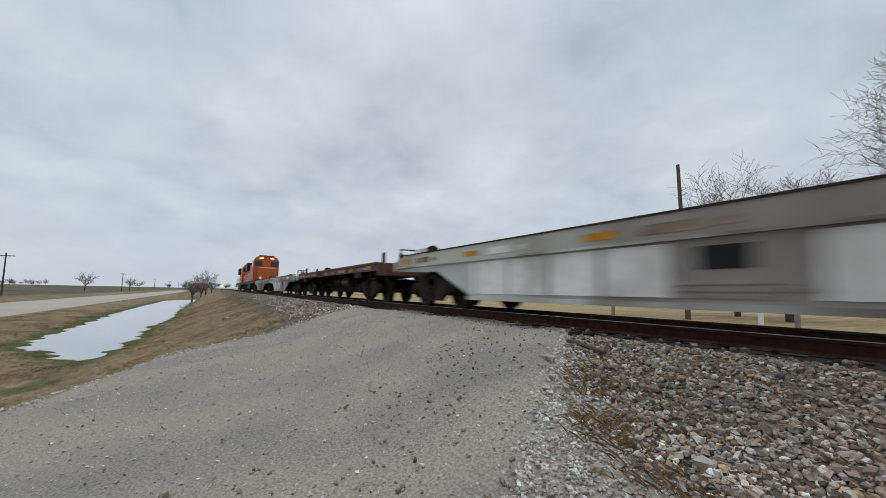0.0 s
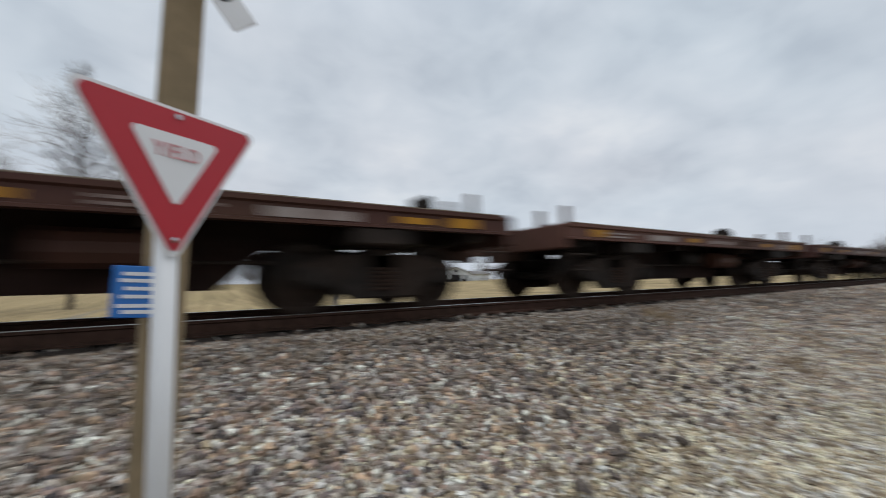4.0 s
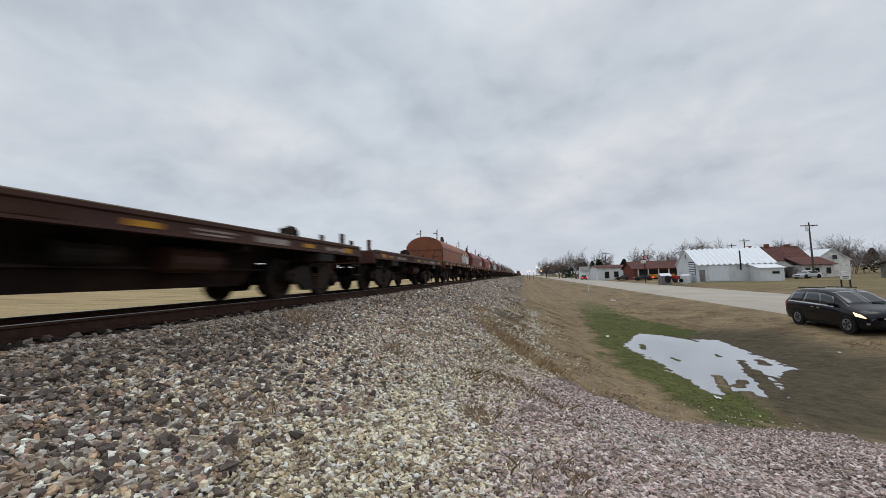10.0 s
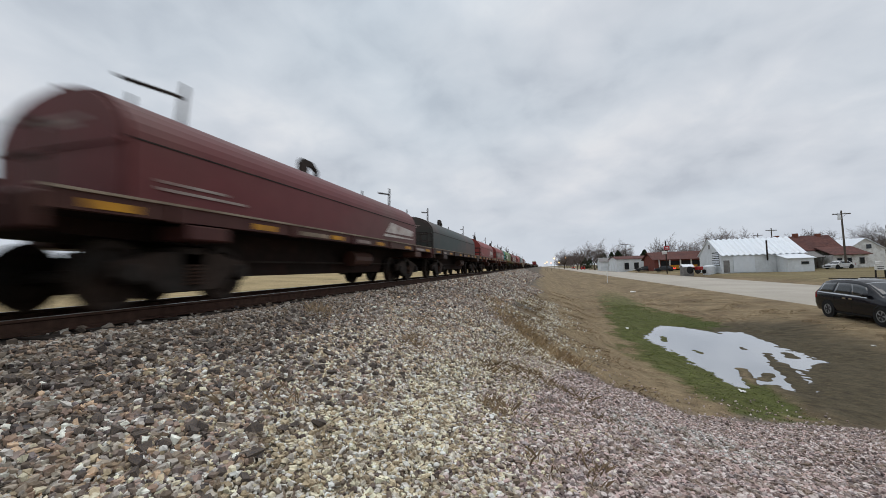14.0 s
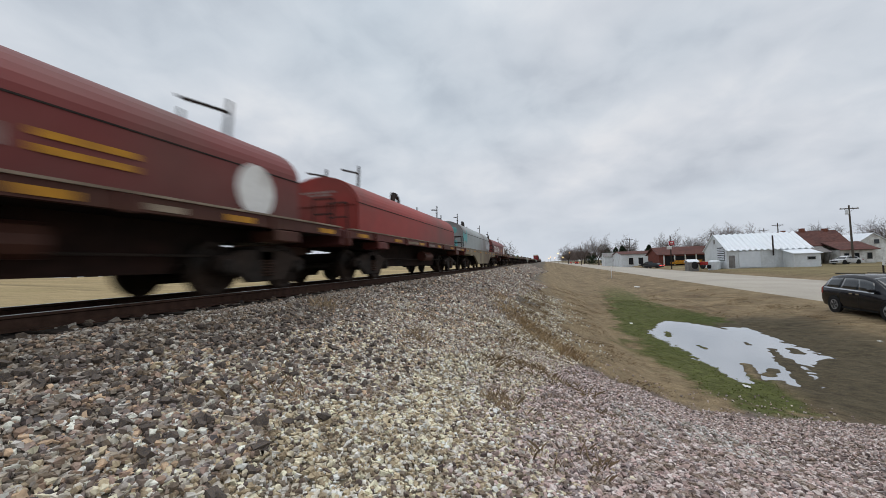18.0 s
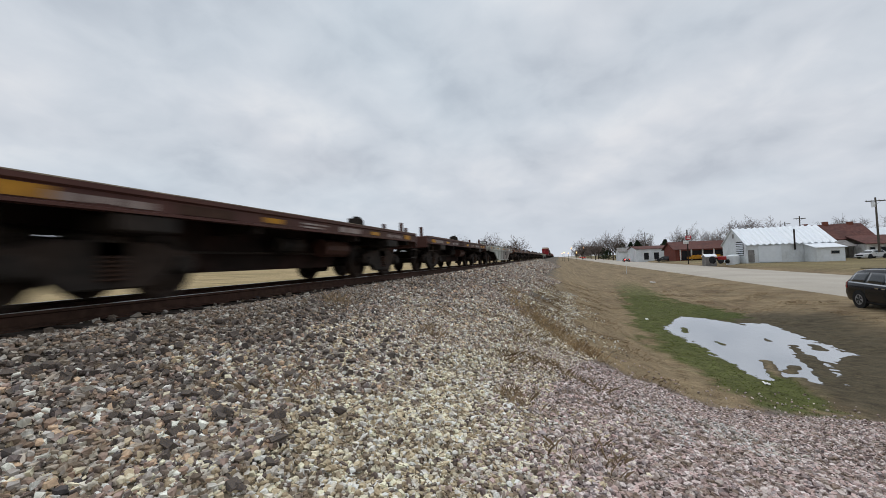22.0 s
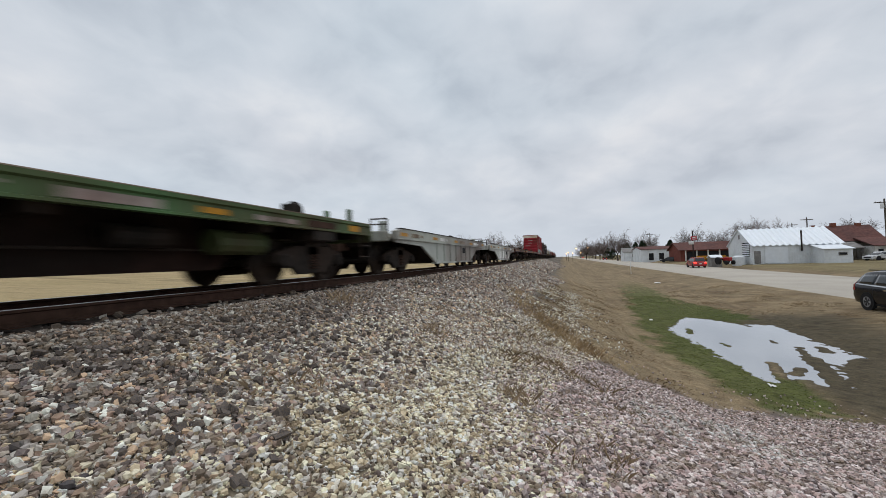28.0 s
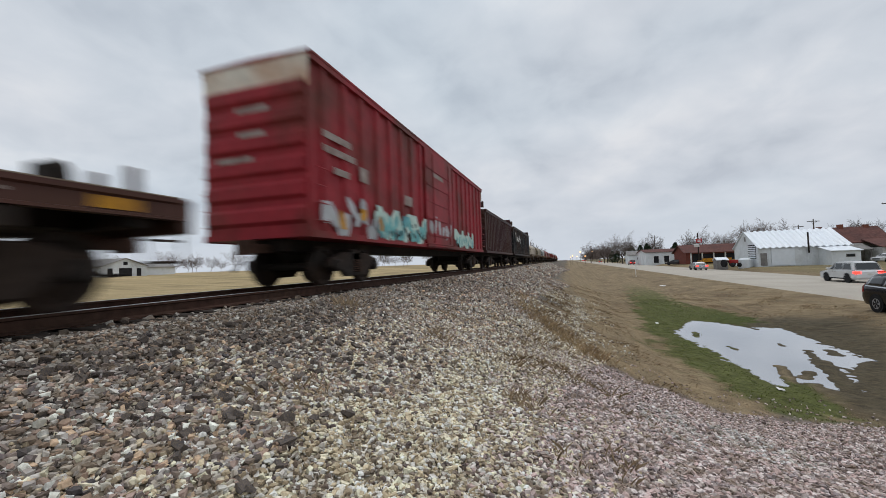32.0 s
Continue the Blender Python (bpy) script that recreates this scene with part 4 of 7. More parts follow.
    part("brake_rod", tube(bmesh.new(), (-h + 2.2, -0.8, 0.62), (h - 2.2, -0.8, 0.62), 0.02, seg=6), "truck", car)
    brake_stand(car, h - 0.2, 1, 1.24)
    add_couplers(car, L)
    add_trucks(car, h - 2.0)
    tint(car, frame_col)
    for o in car.children:
        if o.name.split(".")[0] in ("hood", "ridge_bar", "end_stiffener"):
            o.color = (*col, 1)
    return car


def patch(car, name, shapes, material, label):
    """Paint on the near side of a car: boxes a hair proud of the side, at side distance y."""
    bm = bmesh.new()
    for x0, x1, z0, z1, y in shapes:
        box(bm, x0, x1, -y - 0.006, -y, z0, z1)
    return part(name, bm, material, car, label)


def blobs(car, seed, x0, x1, z0, z1, y, n, material, label, size=0.3):
    """Rounded graffiti strokes within a rectangle on the near side."""
    rng = random.Random(seed)
    bm = bmesh.new()
    for k in range(n):
        cx, cz = x0 + (k + 0.5) * (x1 - x0) / n, rng.uniform(z0 + size * 0.6, z1 - size * 0.6)
        a, rx, rz = rng.uniform(-0.9, 0.9), size * rng.uniform(0.5, 0.9), size * rng.uniform(0.9, 1.6)
        d = -y - 0.004 - 0.0012 * (k % 4)
        pts = []
        for i in range(12):
            q = 6.28319 * i / 12
            u, v = rx * math.cos(q) * rng.uniform(0.75, 1.1), rz * math.sin(q) * rng.uniform(0.8, 1.1)
            px, pz = cx + u * math.cos(a) - v * math.sin(a), cz + u * math.sin(a) + v * math.cos(a)
            pts.append(bm.verts.new((min(max(px, x0), x1), d, min(max(pz, z0), z1))))
        f = bm.faces.new(pts)
    bmesh.ops.recalc_face_normals(bm, faces=bm.faces[:])
    ret = bmesh.ops.extrude_face_region(bm, geom=bm.faces[:])
    bmesh.ops.translate(bm, vec=(0, 0.003, 0), verts=[v for v in ret["geom"] if isinstance(v, bmesh.types.BMVert)])
    return part("graffiti", bm, material, car, label)


def boxcar(L, col, label, top, height_m=4.6, ribs=20, door=True, band=True):
    car = thing("boxcar", label, "boxcar", "boxcars of the train")
    h, w = L / 2, 1.33
    part("body", boxes((-h, h, -w + 0.07, w - 0.07, 1.0, height_m)), "paint", car)
    bm = bmesh.new()
    prism(bm, [(-w - 0.03, height_m), (-w - 0.03, height_m + 0.05), (0, height_m + 0.09), (w + 0.03, height_m + 0.05), (w + 0.03, height_m)], -h - 0.03, h + 0.03, "x")
    part("roof", bm, "paint", car)
    for s in (-1, 1):
        for k in range(ribs):
            x = -h + 0.5 + k * (L - 1.0) / (ribs - 1)
            if door and abs(x) < 1.75:
                continue
            bm = bmesh.new()
            a, b = s * (w - 0.072), s * w
            prism(bm, [(x - 0.12, a), (x - 0.06, b), (x + 0.06, b), (x + 0.12, a)], 1.12, height_m - 0.12, "z")
            part("side_post", bm, "paint", car)
        part("side_sill", boxes((-h, h, *sorted((s * w, s * (w - 0.06))), 0.98, 1.12)), "paint", car)
        part("eave", boxes((-h, h, *sorted((s * (w + 0.02), s * (w - 0.06))), height_m - 0.12, height_m)), "paint", car)
        if door:
            d = part("door", rbox(-1.65, 1.65, *sorted((s * (w + 0.03), s * (w - 0.08))), 1.1, height_m - 0.1, 0.01), "paint", car)
            bm = bmesh.new()
            for k in range(5):
                z = 1.4 + k * 0.6
                box(bm, -1.55, 1.55, *sorted((s * (w + 0.055), s * (w + 0.028))), z, z + 0.07)
            for x in (-1.0, 1.0):
                tube(bm, (x, s * (w + 0.08), 1.15), (x, s * (w + 0.08), height_m - 0.2), 0.02, seg=6)
            box(bm, -1.7, 1.7, *sorted((s * (w + 0.07), s * (w + 0.02))), 1.02, 1.08)
            part("door_gear", bm, "paint", d)
        for z in (1.3, 1.65, 2.0, 2.35):
            for x in (-h + 0.25, h - 0.25):
                bm = bmesh.new()
                tube(bm, (x - 0.2, s * (w + 0.07), z), (x + 0.2, s * (w + 0.07), z), 0.014, seg=5)
                part("ladder_rung", bm, "paint", car)
    for s in (-1, 1):
        bm = bmesh.new()
        for k in range(6):
            z = 1.25 + k * 0.5
            prism(bm, [(s * h, z), (s * (h + 0.07), z + 0.08), (s * (h + 0.07), z + 0.3), (s * h, z + 0.38)], -w + 0.12, w - 0.12)
        part("end_corrugation", bm, "paint", car)
        if band:
            a, b = sorted((s * h, s * (h + 0.012)))
            part("end_band", boxes((a, b, -w + 0.03, w - 0.03, height_m - 0.62, height_m)), "cream", car, "white painted band along the top")
            a, b = sorted((s * (h + 0.072), s * (h + 0.076)))
            part("marking", boxes((a, b, -0.4, 0.4, 3.56, 3.68), (a, b, -0.3, 0.35, 3.06, 3.18), (a, b, 0.0, 0.9, 2.56, 2.68)), "whitebar", car, "faded stencilled lines")
    bm = boxes((-h + 0.3, h - 0.3, -0.4, 0.4, 0.75, 1.0))
    part("centre_sill", bm, "grime", car)
    brake_stand(car, h - 0.02, 1, 1.6)
    add_couplers(car, L)
    add_trucks(car, h - 2.0)
    tint(car, col)
    return car


def locomotive(label):
    """Six-axle road diesel, cab end towards +x."""
    car = thing("locomotive", label, "locomotive", "locomotives of the train")
    h, w = 10.2, 1.5
    part("frame", rbox(-h, h, -1.45, 1.45, 1.05, 1.45, 0.03), "loco_black", car)
    part("fuel_tank", rbox(-2.2, 2.4, -1.35, 1.35, 0.35, 1.05, 0.12), "loco_black", car)
    part("hood", rbox(-h + 0.8, 5.6, -0.95, 0.95, 1.45, 4.1, 0.08), "orange", car)
    part("radiator", rbox(-h + 0.9, -h + 4.5, -1.35, 1.35, 3.2, 4.45, 0.1), "loco_black", car, "black radiator wings")
    bm = bmesh.new()
    prism(bm, [(-1.5, 1.45), (-1.5, 4.0), (-1.2, 4.45), (-0.5, 4.62), (0.5, 4.62), (1.2, 4.45), (1.5, 4.0), (1.5, 1.45)], 5.6, 8.0, "x")
    cab = part("cab", bm, "orange", car)
    part("nose", rbox(8.0, 9.4, -1.05, 1.05, 1.45, 3.1, 0.15), "orange", car)
    part("roof_panel", rbox(5.3, 8.05, -0.9, 0.9, 4.58, 4.68, 0.03), "loco_black", car)
    for y in (-0.95, 0.95):
        part("windscreen", rbox(8.0, 8.03, y - 0.45, y + 0.45, 3.3, 3.95, 0.01), "glass", cab)
    for s in (-1, 1):
        part("side_window", rbox(6.0, 7.6, *sorted((s * 1.5, s * 1.53)), 3.2, 3.95, 0.01), "glass", cab)
        bm = bmesh.new()
        for k in range(12):
            tube(bm, (-h + 0.6 + k * 1.4, s * 1.43, 1.45), (-h + 0.6 + k * 1.4, s * 1.43, 2.4), 0.02, seg=5)
        tube(bm, (-h + 0.6, s * 1.43, 2.4), (-h + 0.6 + 11 * 1.4, s * 1.43, 2.4), 0.02, seg=5)
        part("handrail", bm, "white", car)
        part("stripe", boxes((-h + 0.9, 5.5, *sorted((s * 0.955, s * 0.965)), 1.6, 1.95)), "yellow", car, "yellow stripe")
    for y in (-0.75, -0.5, 0.5, 0.75):
        bm = bmesh.new()
        lathe(bm, [(0.02, 8.02), (0.10, 8.02), (0.10, 8.06), (0.02, 8.07)], 12, "x")
        o = part("headlight", bm, "headlamp", car, "lit headlight")
        o.location = (0, y, 4.3)
    for y in (-0.8, 0.8):
        bm = bmesh.new()
        lathe(bm, [(0.02, 9.85), (0.09, 9.85), (0.09, 9.9), (0.02, 9.91)], 12, "x")
        o = part("ditch_light", bm, "headlamp", car, "lit ditch light")
        o.location = (0, y, 1.75)
    bm = bmesh.new()
    prism(bm, [(h, 0.2), (h + 0.4, 0.25), (h + 0.15, 1.05), (h, 1.05)], -1.4, 1.4)
    part("plough", bm, "loco_black", car)
    add_couplers(car, 2 * h)
    for x in (-6.6, 6.6):
        t = copy_thing(TRUCK, pose(x - 1.1, 0, 0))
        t.parent = car
        t = copy_thing(TRUCK, pose(x + 1.1, 0, 0))
        t.parent = car
    return car

BROWN, DKBROWN, RUSTY = (0.078, 0.033, 0.028), (0.058, 0.027, 0.023), (0.115, 0.052, 0.038)
GREEN, GREY, WHITEGREY, BLUEGREY = (0.075, 0.15, 0.06), (0.40, 0.42, 0.385), (0.48, 0.50, 0.475), (0.10, 0.135, 0.14)
RED, DKRED, MAROON, BRIGHT = (0.235, 0.042, 0.037), (0.185, 0.037, 0.035), (0.13, 0.036, 0.037), (0.30, 0.045, 0.037)
ORANGE, HOODGREEN, TEALBLACK, HOODGREY, OLIVE = (0.27, 0.095, 0.045), (0.135, 0.235, 0.065), (0.030, 0.045, 0.042), (0.34, 0.37, 0.37), (0.24, 0.20, 0.13)
BROWNS = "dark reddish-brown flatcar with an empty deck and worn markings"
GREENS = "faded green flatcar with an empty deck and orange reflectors"
WELLS = "pale grey empty well car with orange reflectors"
REDS = "dark red coil car with a long rounded hood"

# Each car: where its leading and trailing ends stand at the start, its kind, colour and label.
CONSIST = [
    (-53.4, -40.2, "well", GREY, WELLS), (-39.6, -26.0, "well", WHITEGREY, WELLS), (-25.4, -11.9, "flat", RUSTY, BROWNS),
    (-11.2, 3.3, "well", WHITEGREY, WELLS), (3.9, 16.6, "well", GREY, WELLS), (17.6, 28.9, "flat", GREEN, GREENS),
    (30.0, 40.2, "flat", BROWN, BROWNS), (40.7, 51.2, "flat", BROWN, BROWNS), (52.6, 62.7, "flat", GREEN, GREENS),
    (63.4, 75.7, "flat", BROWN, BROWNS), (76.4, 87.4, "flat", RUSTY, BROWNS), (88.0, 99.4, "flat", BROWN, BROWNS),
    (100.0, 110.6, "flat", DKBROWN, BROWNS), (111.2, 125.1, "well", WHITEGREY, "white and grey empty well car with sloped ends"),
    (125.7, 138.4, "well", BLUEGREY, "dark blue-grey empty well car with dusty sides"), (139.0, 152.8, "flat", BROWN, BROWNS),
    (153.4, 164.0, "flat", RUSTY, BROWNS), (164.6, 175.3, "flat", BROWN, BROWNS), (175.9, 189.4, "flat", DKBROWN, BROWNS),
    (190.0, 200.6, "flat", BROWN, BROWNS),
    (202.38, 216.43, "coil", ORANGE, "rusty orange coil car with white graffiti"), (216.45, 228.43, "coil", DKRED, REDS),
    (228.25, 240.10, "coil", RED, REDS), (240.03, 254.40, "coil", DKRED, "rusty red coil car covered in pale graffiti"),
    (254.38, 268.40, "coil", MAROON, "maroon coil car with a white streak of lettering"), (268.34, 282.80, "coil", TEALBLACK, "black coil car with a rounded hood"),
    (282.80, 294.50, "coil", RED, REDS), (294.50, 306.29, "coil", RED, "rusty red coil car with a worn white streak"),
    (306.29, 318.45, "coil", HOODGREEN, "bright green coil car with white lettering blocks"), (318.30, 332.45, "coil", DKRED, "dark red coil car with large white lettering"),
    (332.36, 346.60, "coil", BRIGHT, REDS), (346.43, 360.50, "belly", HOODGREY, "grey coil car with cyan graffiti on its end"),
    (360.35, 374.38, "coil", DKRED, "dark red coil car with large white lettering"),
    (373.2, 384.1, "flat", RUSTY, BROWNS), (384.7, 395.8, "flat", GREEN, GREENS), (396.4, 407.7, "flat", BROWN, BROWNS),
    (408.3, 420.6, "flat", BROWN, BROWNS), (421.2, 435.9, "well", GREY, WELLS), (436.5, 447.6, "flat", RUSTY, BROWNS),
    (448.2, 459.4, "flat", BROWN, BROWNS), (460.0, 473.3, "flat", DKBROWN, BROWNS), (473.9, 487.2, "flat", BROWN, BROWNS),
    (487.8, 501.3, "flat", BROWN, BROWNS), (501.9, 512.2, "flat", GREEN, GREENS), (512.8, 527.0, "well", GREY, WELLS),
    (527.6, 541.7, "well", WHITEGREY, WELLS), (542.3, 553.4, "flat", BROWN, BROWNS), (554.0, 567.0, "flat", RUSTY, BROWNS),
    (567.6, 579.2, "flat", BROWN, BROWNS),
    (582.2, 599.1, "box", (0.27, 0.022, 0.030), "red boxcar with a white end band and graffiti along its foot"),
    (599.6, 612.0, "lowbox", (0.05, 0.02, 0.02), "dark brown bulkhead car behind a boxcar"),
    (613.0, 629.0, "lowbox", (0.018, 0.018, 0.02), "black boxcar with a white graffiti scrawl"),
    (630.0, 642.5, "coil", (0.42, 0.36, 0.27), "tan coil car with a rounded hood"), (643.1, 655.6, "coil", OLIVE, "olive coil car with a rounded hood"),
    (656.2, 668.7, "coil", HOODGREY, "grey coil car with a rounded hood"), (669.3, 681.8, "coil", RED, REDS), (682.4, 694.9, "coil", DKRED, REDS),
    (695.5, 708.0, "flat", BROWN, BROWNS), (708.6, 721.1, "flat", BROWN, BROWNS), (721.7, 734.2, "coil", RED, REDS), (734.8, 747.3, "flat", BROWN, BROWNS),
    (747.9, 760.4, "coil", DKRED, REDS), (761.0, 773.5, "flat", BROWN, BROWNS), (774.1, 786.6, "coil", RED, REDS),
]
CARS = {}
for front, rear, kind, col, label in CONSIST:
    drift = -0.4 if 29 < front < 53 else 0.3 if 63 < front < 111 else 1.3 if 138 < front < 201 else 0.8 if 110 < front < 581 else 0.0
    drift = 0.0 if 202 < front < 374 and kind != "flat" else drift
    key = round(front)
    front, rear = front + drift, rear + drift
    L = rear - front - 0.62
    if kind == "flat":
        car = flatcar(L, col, label)
    elif kind == "well":
        car = wellcar(L, col, label, sum(col) > 1.3)
    elif kind == "coil":
        car = coilcar(L, col, label, tuple(0.25 * a + 0.55 * b for a, b in zip(col, DKBROWN)))
    elif kind == "belly":
        car = coilcar(L, col, label, OLIVE, belly=True, rise=0.17)
    elif kind == "box":
        car = boxcar(L, col, label, "white")
    else:
        car = boxcar(L, col, label, "white", height_m=3.6, band=False, door=False)
    MOVING.append((car, (front + rear) / 2))
    CARS[key] = (car, L)
for c in (-64.4, -85.8):
    loco = locomotive("orange and black diesel locomotive with lit headlights")
    MOVING.append((loco, c))
for o in (*TRUCK.children_recursive, TRUCK):
    bpy.data.objects.remove(o)

# ---- writing and spray paint on the cars ----
for key in (318, 360):
    car, L = CARS[key]
    x = -4.7
    for ch, adv in zip("COIL CAR", (0.68, 0.74, 0.32, 0.54, 0.32, 0.66, 0.64, 0.62)):
        if ch != " ":
            lettering("letter", ch, 0.80, "white", car, pose(x + adv / 2, -1.172, 1.70), 0.01, 1.0, 0.02)
        x += adv
    patch(car, "marking", [(0.05 + 0.28 * k, 0.25 + 0.28 * k, 1.6, 1.82, 1.165) for k in range(4)], "whitebar", "row of small illegible white letters")
    patch(car, "marking", [(1.35, 2.4, 1.76, 1.84, 1.165), (1.35, 2.4, 1.60, 1.68, 1.165)], "yellow", "small yellow stencilled lines")
    part("emblem", lathe(bmesh.new(), [(0.02, -1.175), (0.46, -1.175), (0.46, -1.16), (0.02, -1.16)], 20), "white", car, "round white emblem").location = (L / 2 - 2.3, 0, 1.74)
for key in (216, 228, 254, 294, 283):
    car, L = CARS[key]
    h = L / 2
    bm = bmesh.new()
    prism(bm, [(h - 4.2, 1.62), (h - 3.7, 1.98), (h - 1.3, 1.86), (h - 1.5, 1.66)], -1.174, -1.168)
    part("emblem", bm, "stencil", car, "white slanted emblem")
    bm = bmesh.new()
    prism(bm, [(h - 4.4, 1.48), (h - 4.25, 1.57), (h - 1.4, 1.57), (h - 1.5, 1.53)], -1.174, -1.168)
    part("emblem_line", bm, "stencil", car, "thin white line")
    patch(car, "marking", [(-h + 1.4, -h + 2.6, 1.62, 1.66, 1.167), (-h + 1.4, -h + 3.0, 1.52, 1.56, 1.167)], "whitebar", "small white stencilled lines")
car, L = CARS[294]
blobs(car, 4, -L / 2 + 1.0, 1.0, 1.5, 2.05, 1.166, 12, "whitebar", "worn white streak of spray paint", 0.3)
car, L = CARS[202]
blobs(car, 1, L / 2 - 4.6, L / 2 - 1.0, 1.45, 2.3, 1.166, 7, "white", "white bubble graffiti letters", 0.38)
blobs(car, 2, L / 2 - 4.4, L / 2 - 1.2, 1.6, 2.2, 1.174, 6, "silver", "grey graffiti shading", 0.16)
car, L = CARS[240]
blobs(car, 3, -4.6, -0.7, 1.36, 2.08, 1.166, 8, "stencil", "pale graffiti letters", 0.30)
blobs(car, 21, -4.4, -0.9, 1.45, 2.0, 1.174, 7, "rust", "dark hollows in the graffiti letters", 0.1)
blobs(car, 5, -0.8, 3.2, 1.36, 2.12, 1.1665, 6, "mint", "mint green graffiti letters", 0.62)
blobs(car, 6, -0.5, 3.0, 1.45, 2.05, 1.176, 7, "teal", "teal graffiti outline", 0.13)
blobs(car, 22, -0.5, 3.0, 1.4, 2.0, 1.18, 5, "blackspray", "black graffiti shading", 0.09)
part("emblem", lathe(bmesh.new(), [(0.02, -1.175), (0.36, -1.175), (0.36, -1.16), (0.02, -1.16)], 20), "whitebar", car, "round white emblem").location = (L / 2 - 1.5, 0, 1.75)
car, L = CARS[306]
h = L / 2
patch(car, "emblem", [(-3.3, -1.7, 1.62, 1.78, 1.167), (-3.3, -1.7, 1.95, 2.1, 1.167), (-2.0, -1.6, 1.7, 2.04, 1.167), (-2.6, -2.0, 1.8, 1.9, 1.167)], "white", "white block emblem")
patch(car, "emblem", [(-0.5, 0.2, 1.6, 2.05, 1.167)], "whitebar", "pale square emblem")
patch(car, "marking", [(2.6, 3.6, 1.72, 1.86, 1.167)], "blackspray", "short dark streak")
for s in (-1, 1):
    bm = bmesh.new()
    prism(bm, [(y * 0.97, z * 0.97 + 1.32) for y, z in HOOD], -h + 0.995 if s < 0 else h - 1.005, -h + 1.0 if s < 0 else h - 0.995, "x")
    part("hood_end", bm, "teal" if s < 0 else "paint_clean", car, "teal painted end").color = (*HOODGREEN, 1)
car, L = CARS[346]
h = L / 2
rb = random.Random(8)
bm, bm2 = bmesh.new(), bmesh.new()
for k in range(26):
    y, z, r = rb.uniform(-0.85, 0.85), rb.uniform(1.5, 2.55), rb.uniform(0.14, 0.34)
    tgt = bm if k % 3 else bm2
    pts = [(y + r * math.cos(q * 0.7854) * rb.uniform(0.7, 1.2), z + r * math.sin(q * 0.7854) * rb.uniform(0.6, 1.2)) for q in range(8)]
    prism(tgt, pts, -h + 1.0 - 0.004 - 0.001 * k, -h + 1.01, "x")
part("graffiti", bm, "teal", car, "pale cyan graffiti across the end")
part("graffiti", bm2, "mint", car, "mint graffiti across the end")
blobs(car, 9, -h + 1.0, -h + 2.3, 1.6, 2.5, 1.166, 4, "teal", "cyan graffiti on the front corner", 0.3)
blobs(car, 10, h - 3.0, h - 0.9, 1.5, 2.2, 1.166, 5, "silver", "grey graffiti letters", 0.3)
car, L = CARS[582]
h, w = L / 2, 1.332
blobs(car, 11, -h + 0.3, -h + 3.0, 1.05, 2.0, w, 10, "silver", "silver graffiti on the corner", 0.22)
blobs(car, 12, -h + 2.6, -h + 6.6, 1.06, 1.95, w, 15, "mint", "pale graffiti letters along the foot", 0.32)
blobs(car, 13, -h + 2.8, -h + 6.4, 1.1, 1.85, w + 0.01, 18, "teal", "teal graffiti letters", 0.19)
blobs(car, 14, -h + 0.6, -h + 3.4, 1.2, 1.75, w + 0.012, 3, "yellow", "yellow graffiti spots", 0.18)
blobs(car, 18, -h + 3.4, -h + 6.2, 1.12, 1.7, w + 0.016, 16, "blackspray", "black graffiti outlines", 0.08)
blobs(car, 15, 1.9, 5.6, 1.08, 1.9, w, 9, "mint", "pale green graffiti along the foot", 0.34)
blobs(car, 16, 2.1, 5.4, 1.15, 1.7, w + 0.01, 8, "teal", "dark teal graffiti shading", 0.16)
blobs(car, 17, -1.4, 1.4, 1.2, 2.2, w + 0.032, 6, "silver", "silver graffiti across the door", 0.26)
patch(car, "marking", [(-h + 0.4, -h + 1.5, 3.05, 3.2, w), (-h + 0.4, -h + 1.7, 2.75, 2.9, w), (-h + 1.9, -h + 2.3, 2.4, 2.75, w), (-h + 0.8, -h + 1.4, 2.35, 2.5, w), (-0.9, 0.4, 3.6, 3.75, w + 0.03), (-h + 4.6, -h + 5.2, 2.2, 2.5, w)], "whitebar", "faded white stencilled blocks")
car, L = CARS[613]
blobs(car, 20, -L / 2 + 1.0, -L / 2 + 5.0, 2.2, 3.2, 1.332, 7, "white", "white graffiti scrawl", 0.24)
bm = bmesh.new()
prism(bm, [(-0.9, 2.7), (-0.6, 3.3), (-0.4, 2.9), (0.0, 3.35), (0.2, 2.8), (0.6, 3.2), (0.5, 2.6), (0.0, 2.75), (-0.4, 2.55)], -L / 2 - 0.085, -L / 2 - 0.078, "x")
part("graffiti", bm, "white", car, "white graffiti scrawl on the end")
for key in (216, 228, 240, 254, 268, 318, 332, 360):
    car, L = CARS[key]
    x = -L / 2 + 0.998
    part("marking", boxes((x - 0.004, x, -0.55, 0.55, 2.42, 2.46), (x - 0.004, x, -0.4, 0.3, 2.34, 2.38)), "whitebar", car, "thin white stencilled lines")

# ---- crossing signs ----
FACE = 30.8


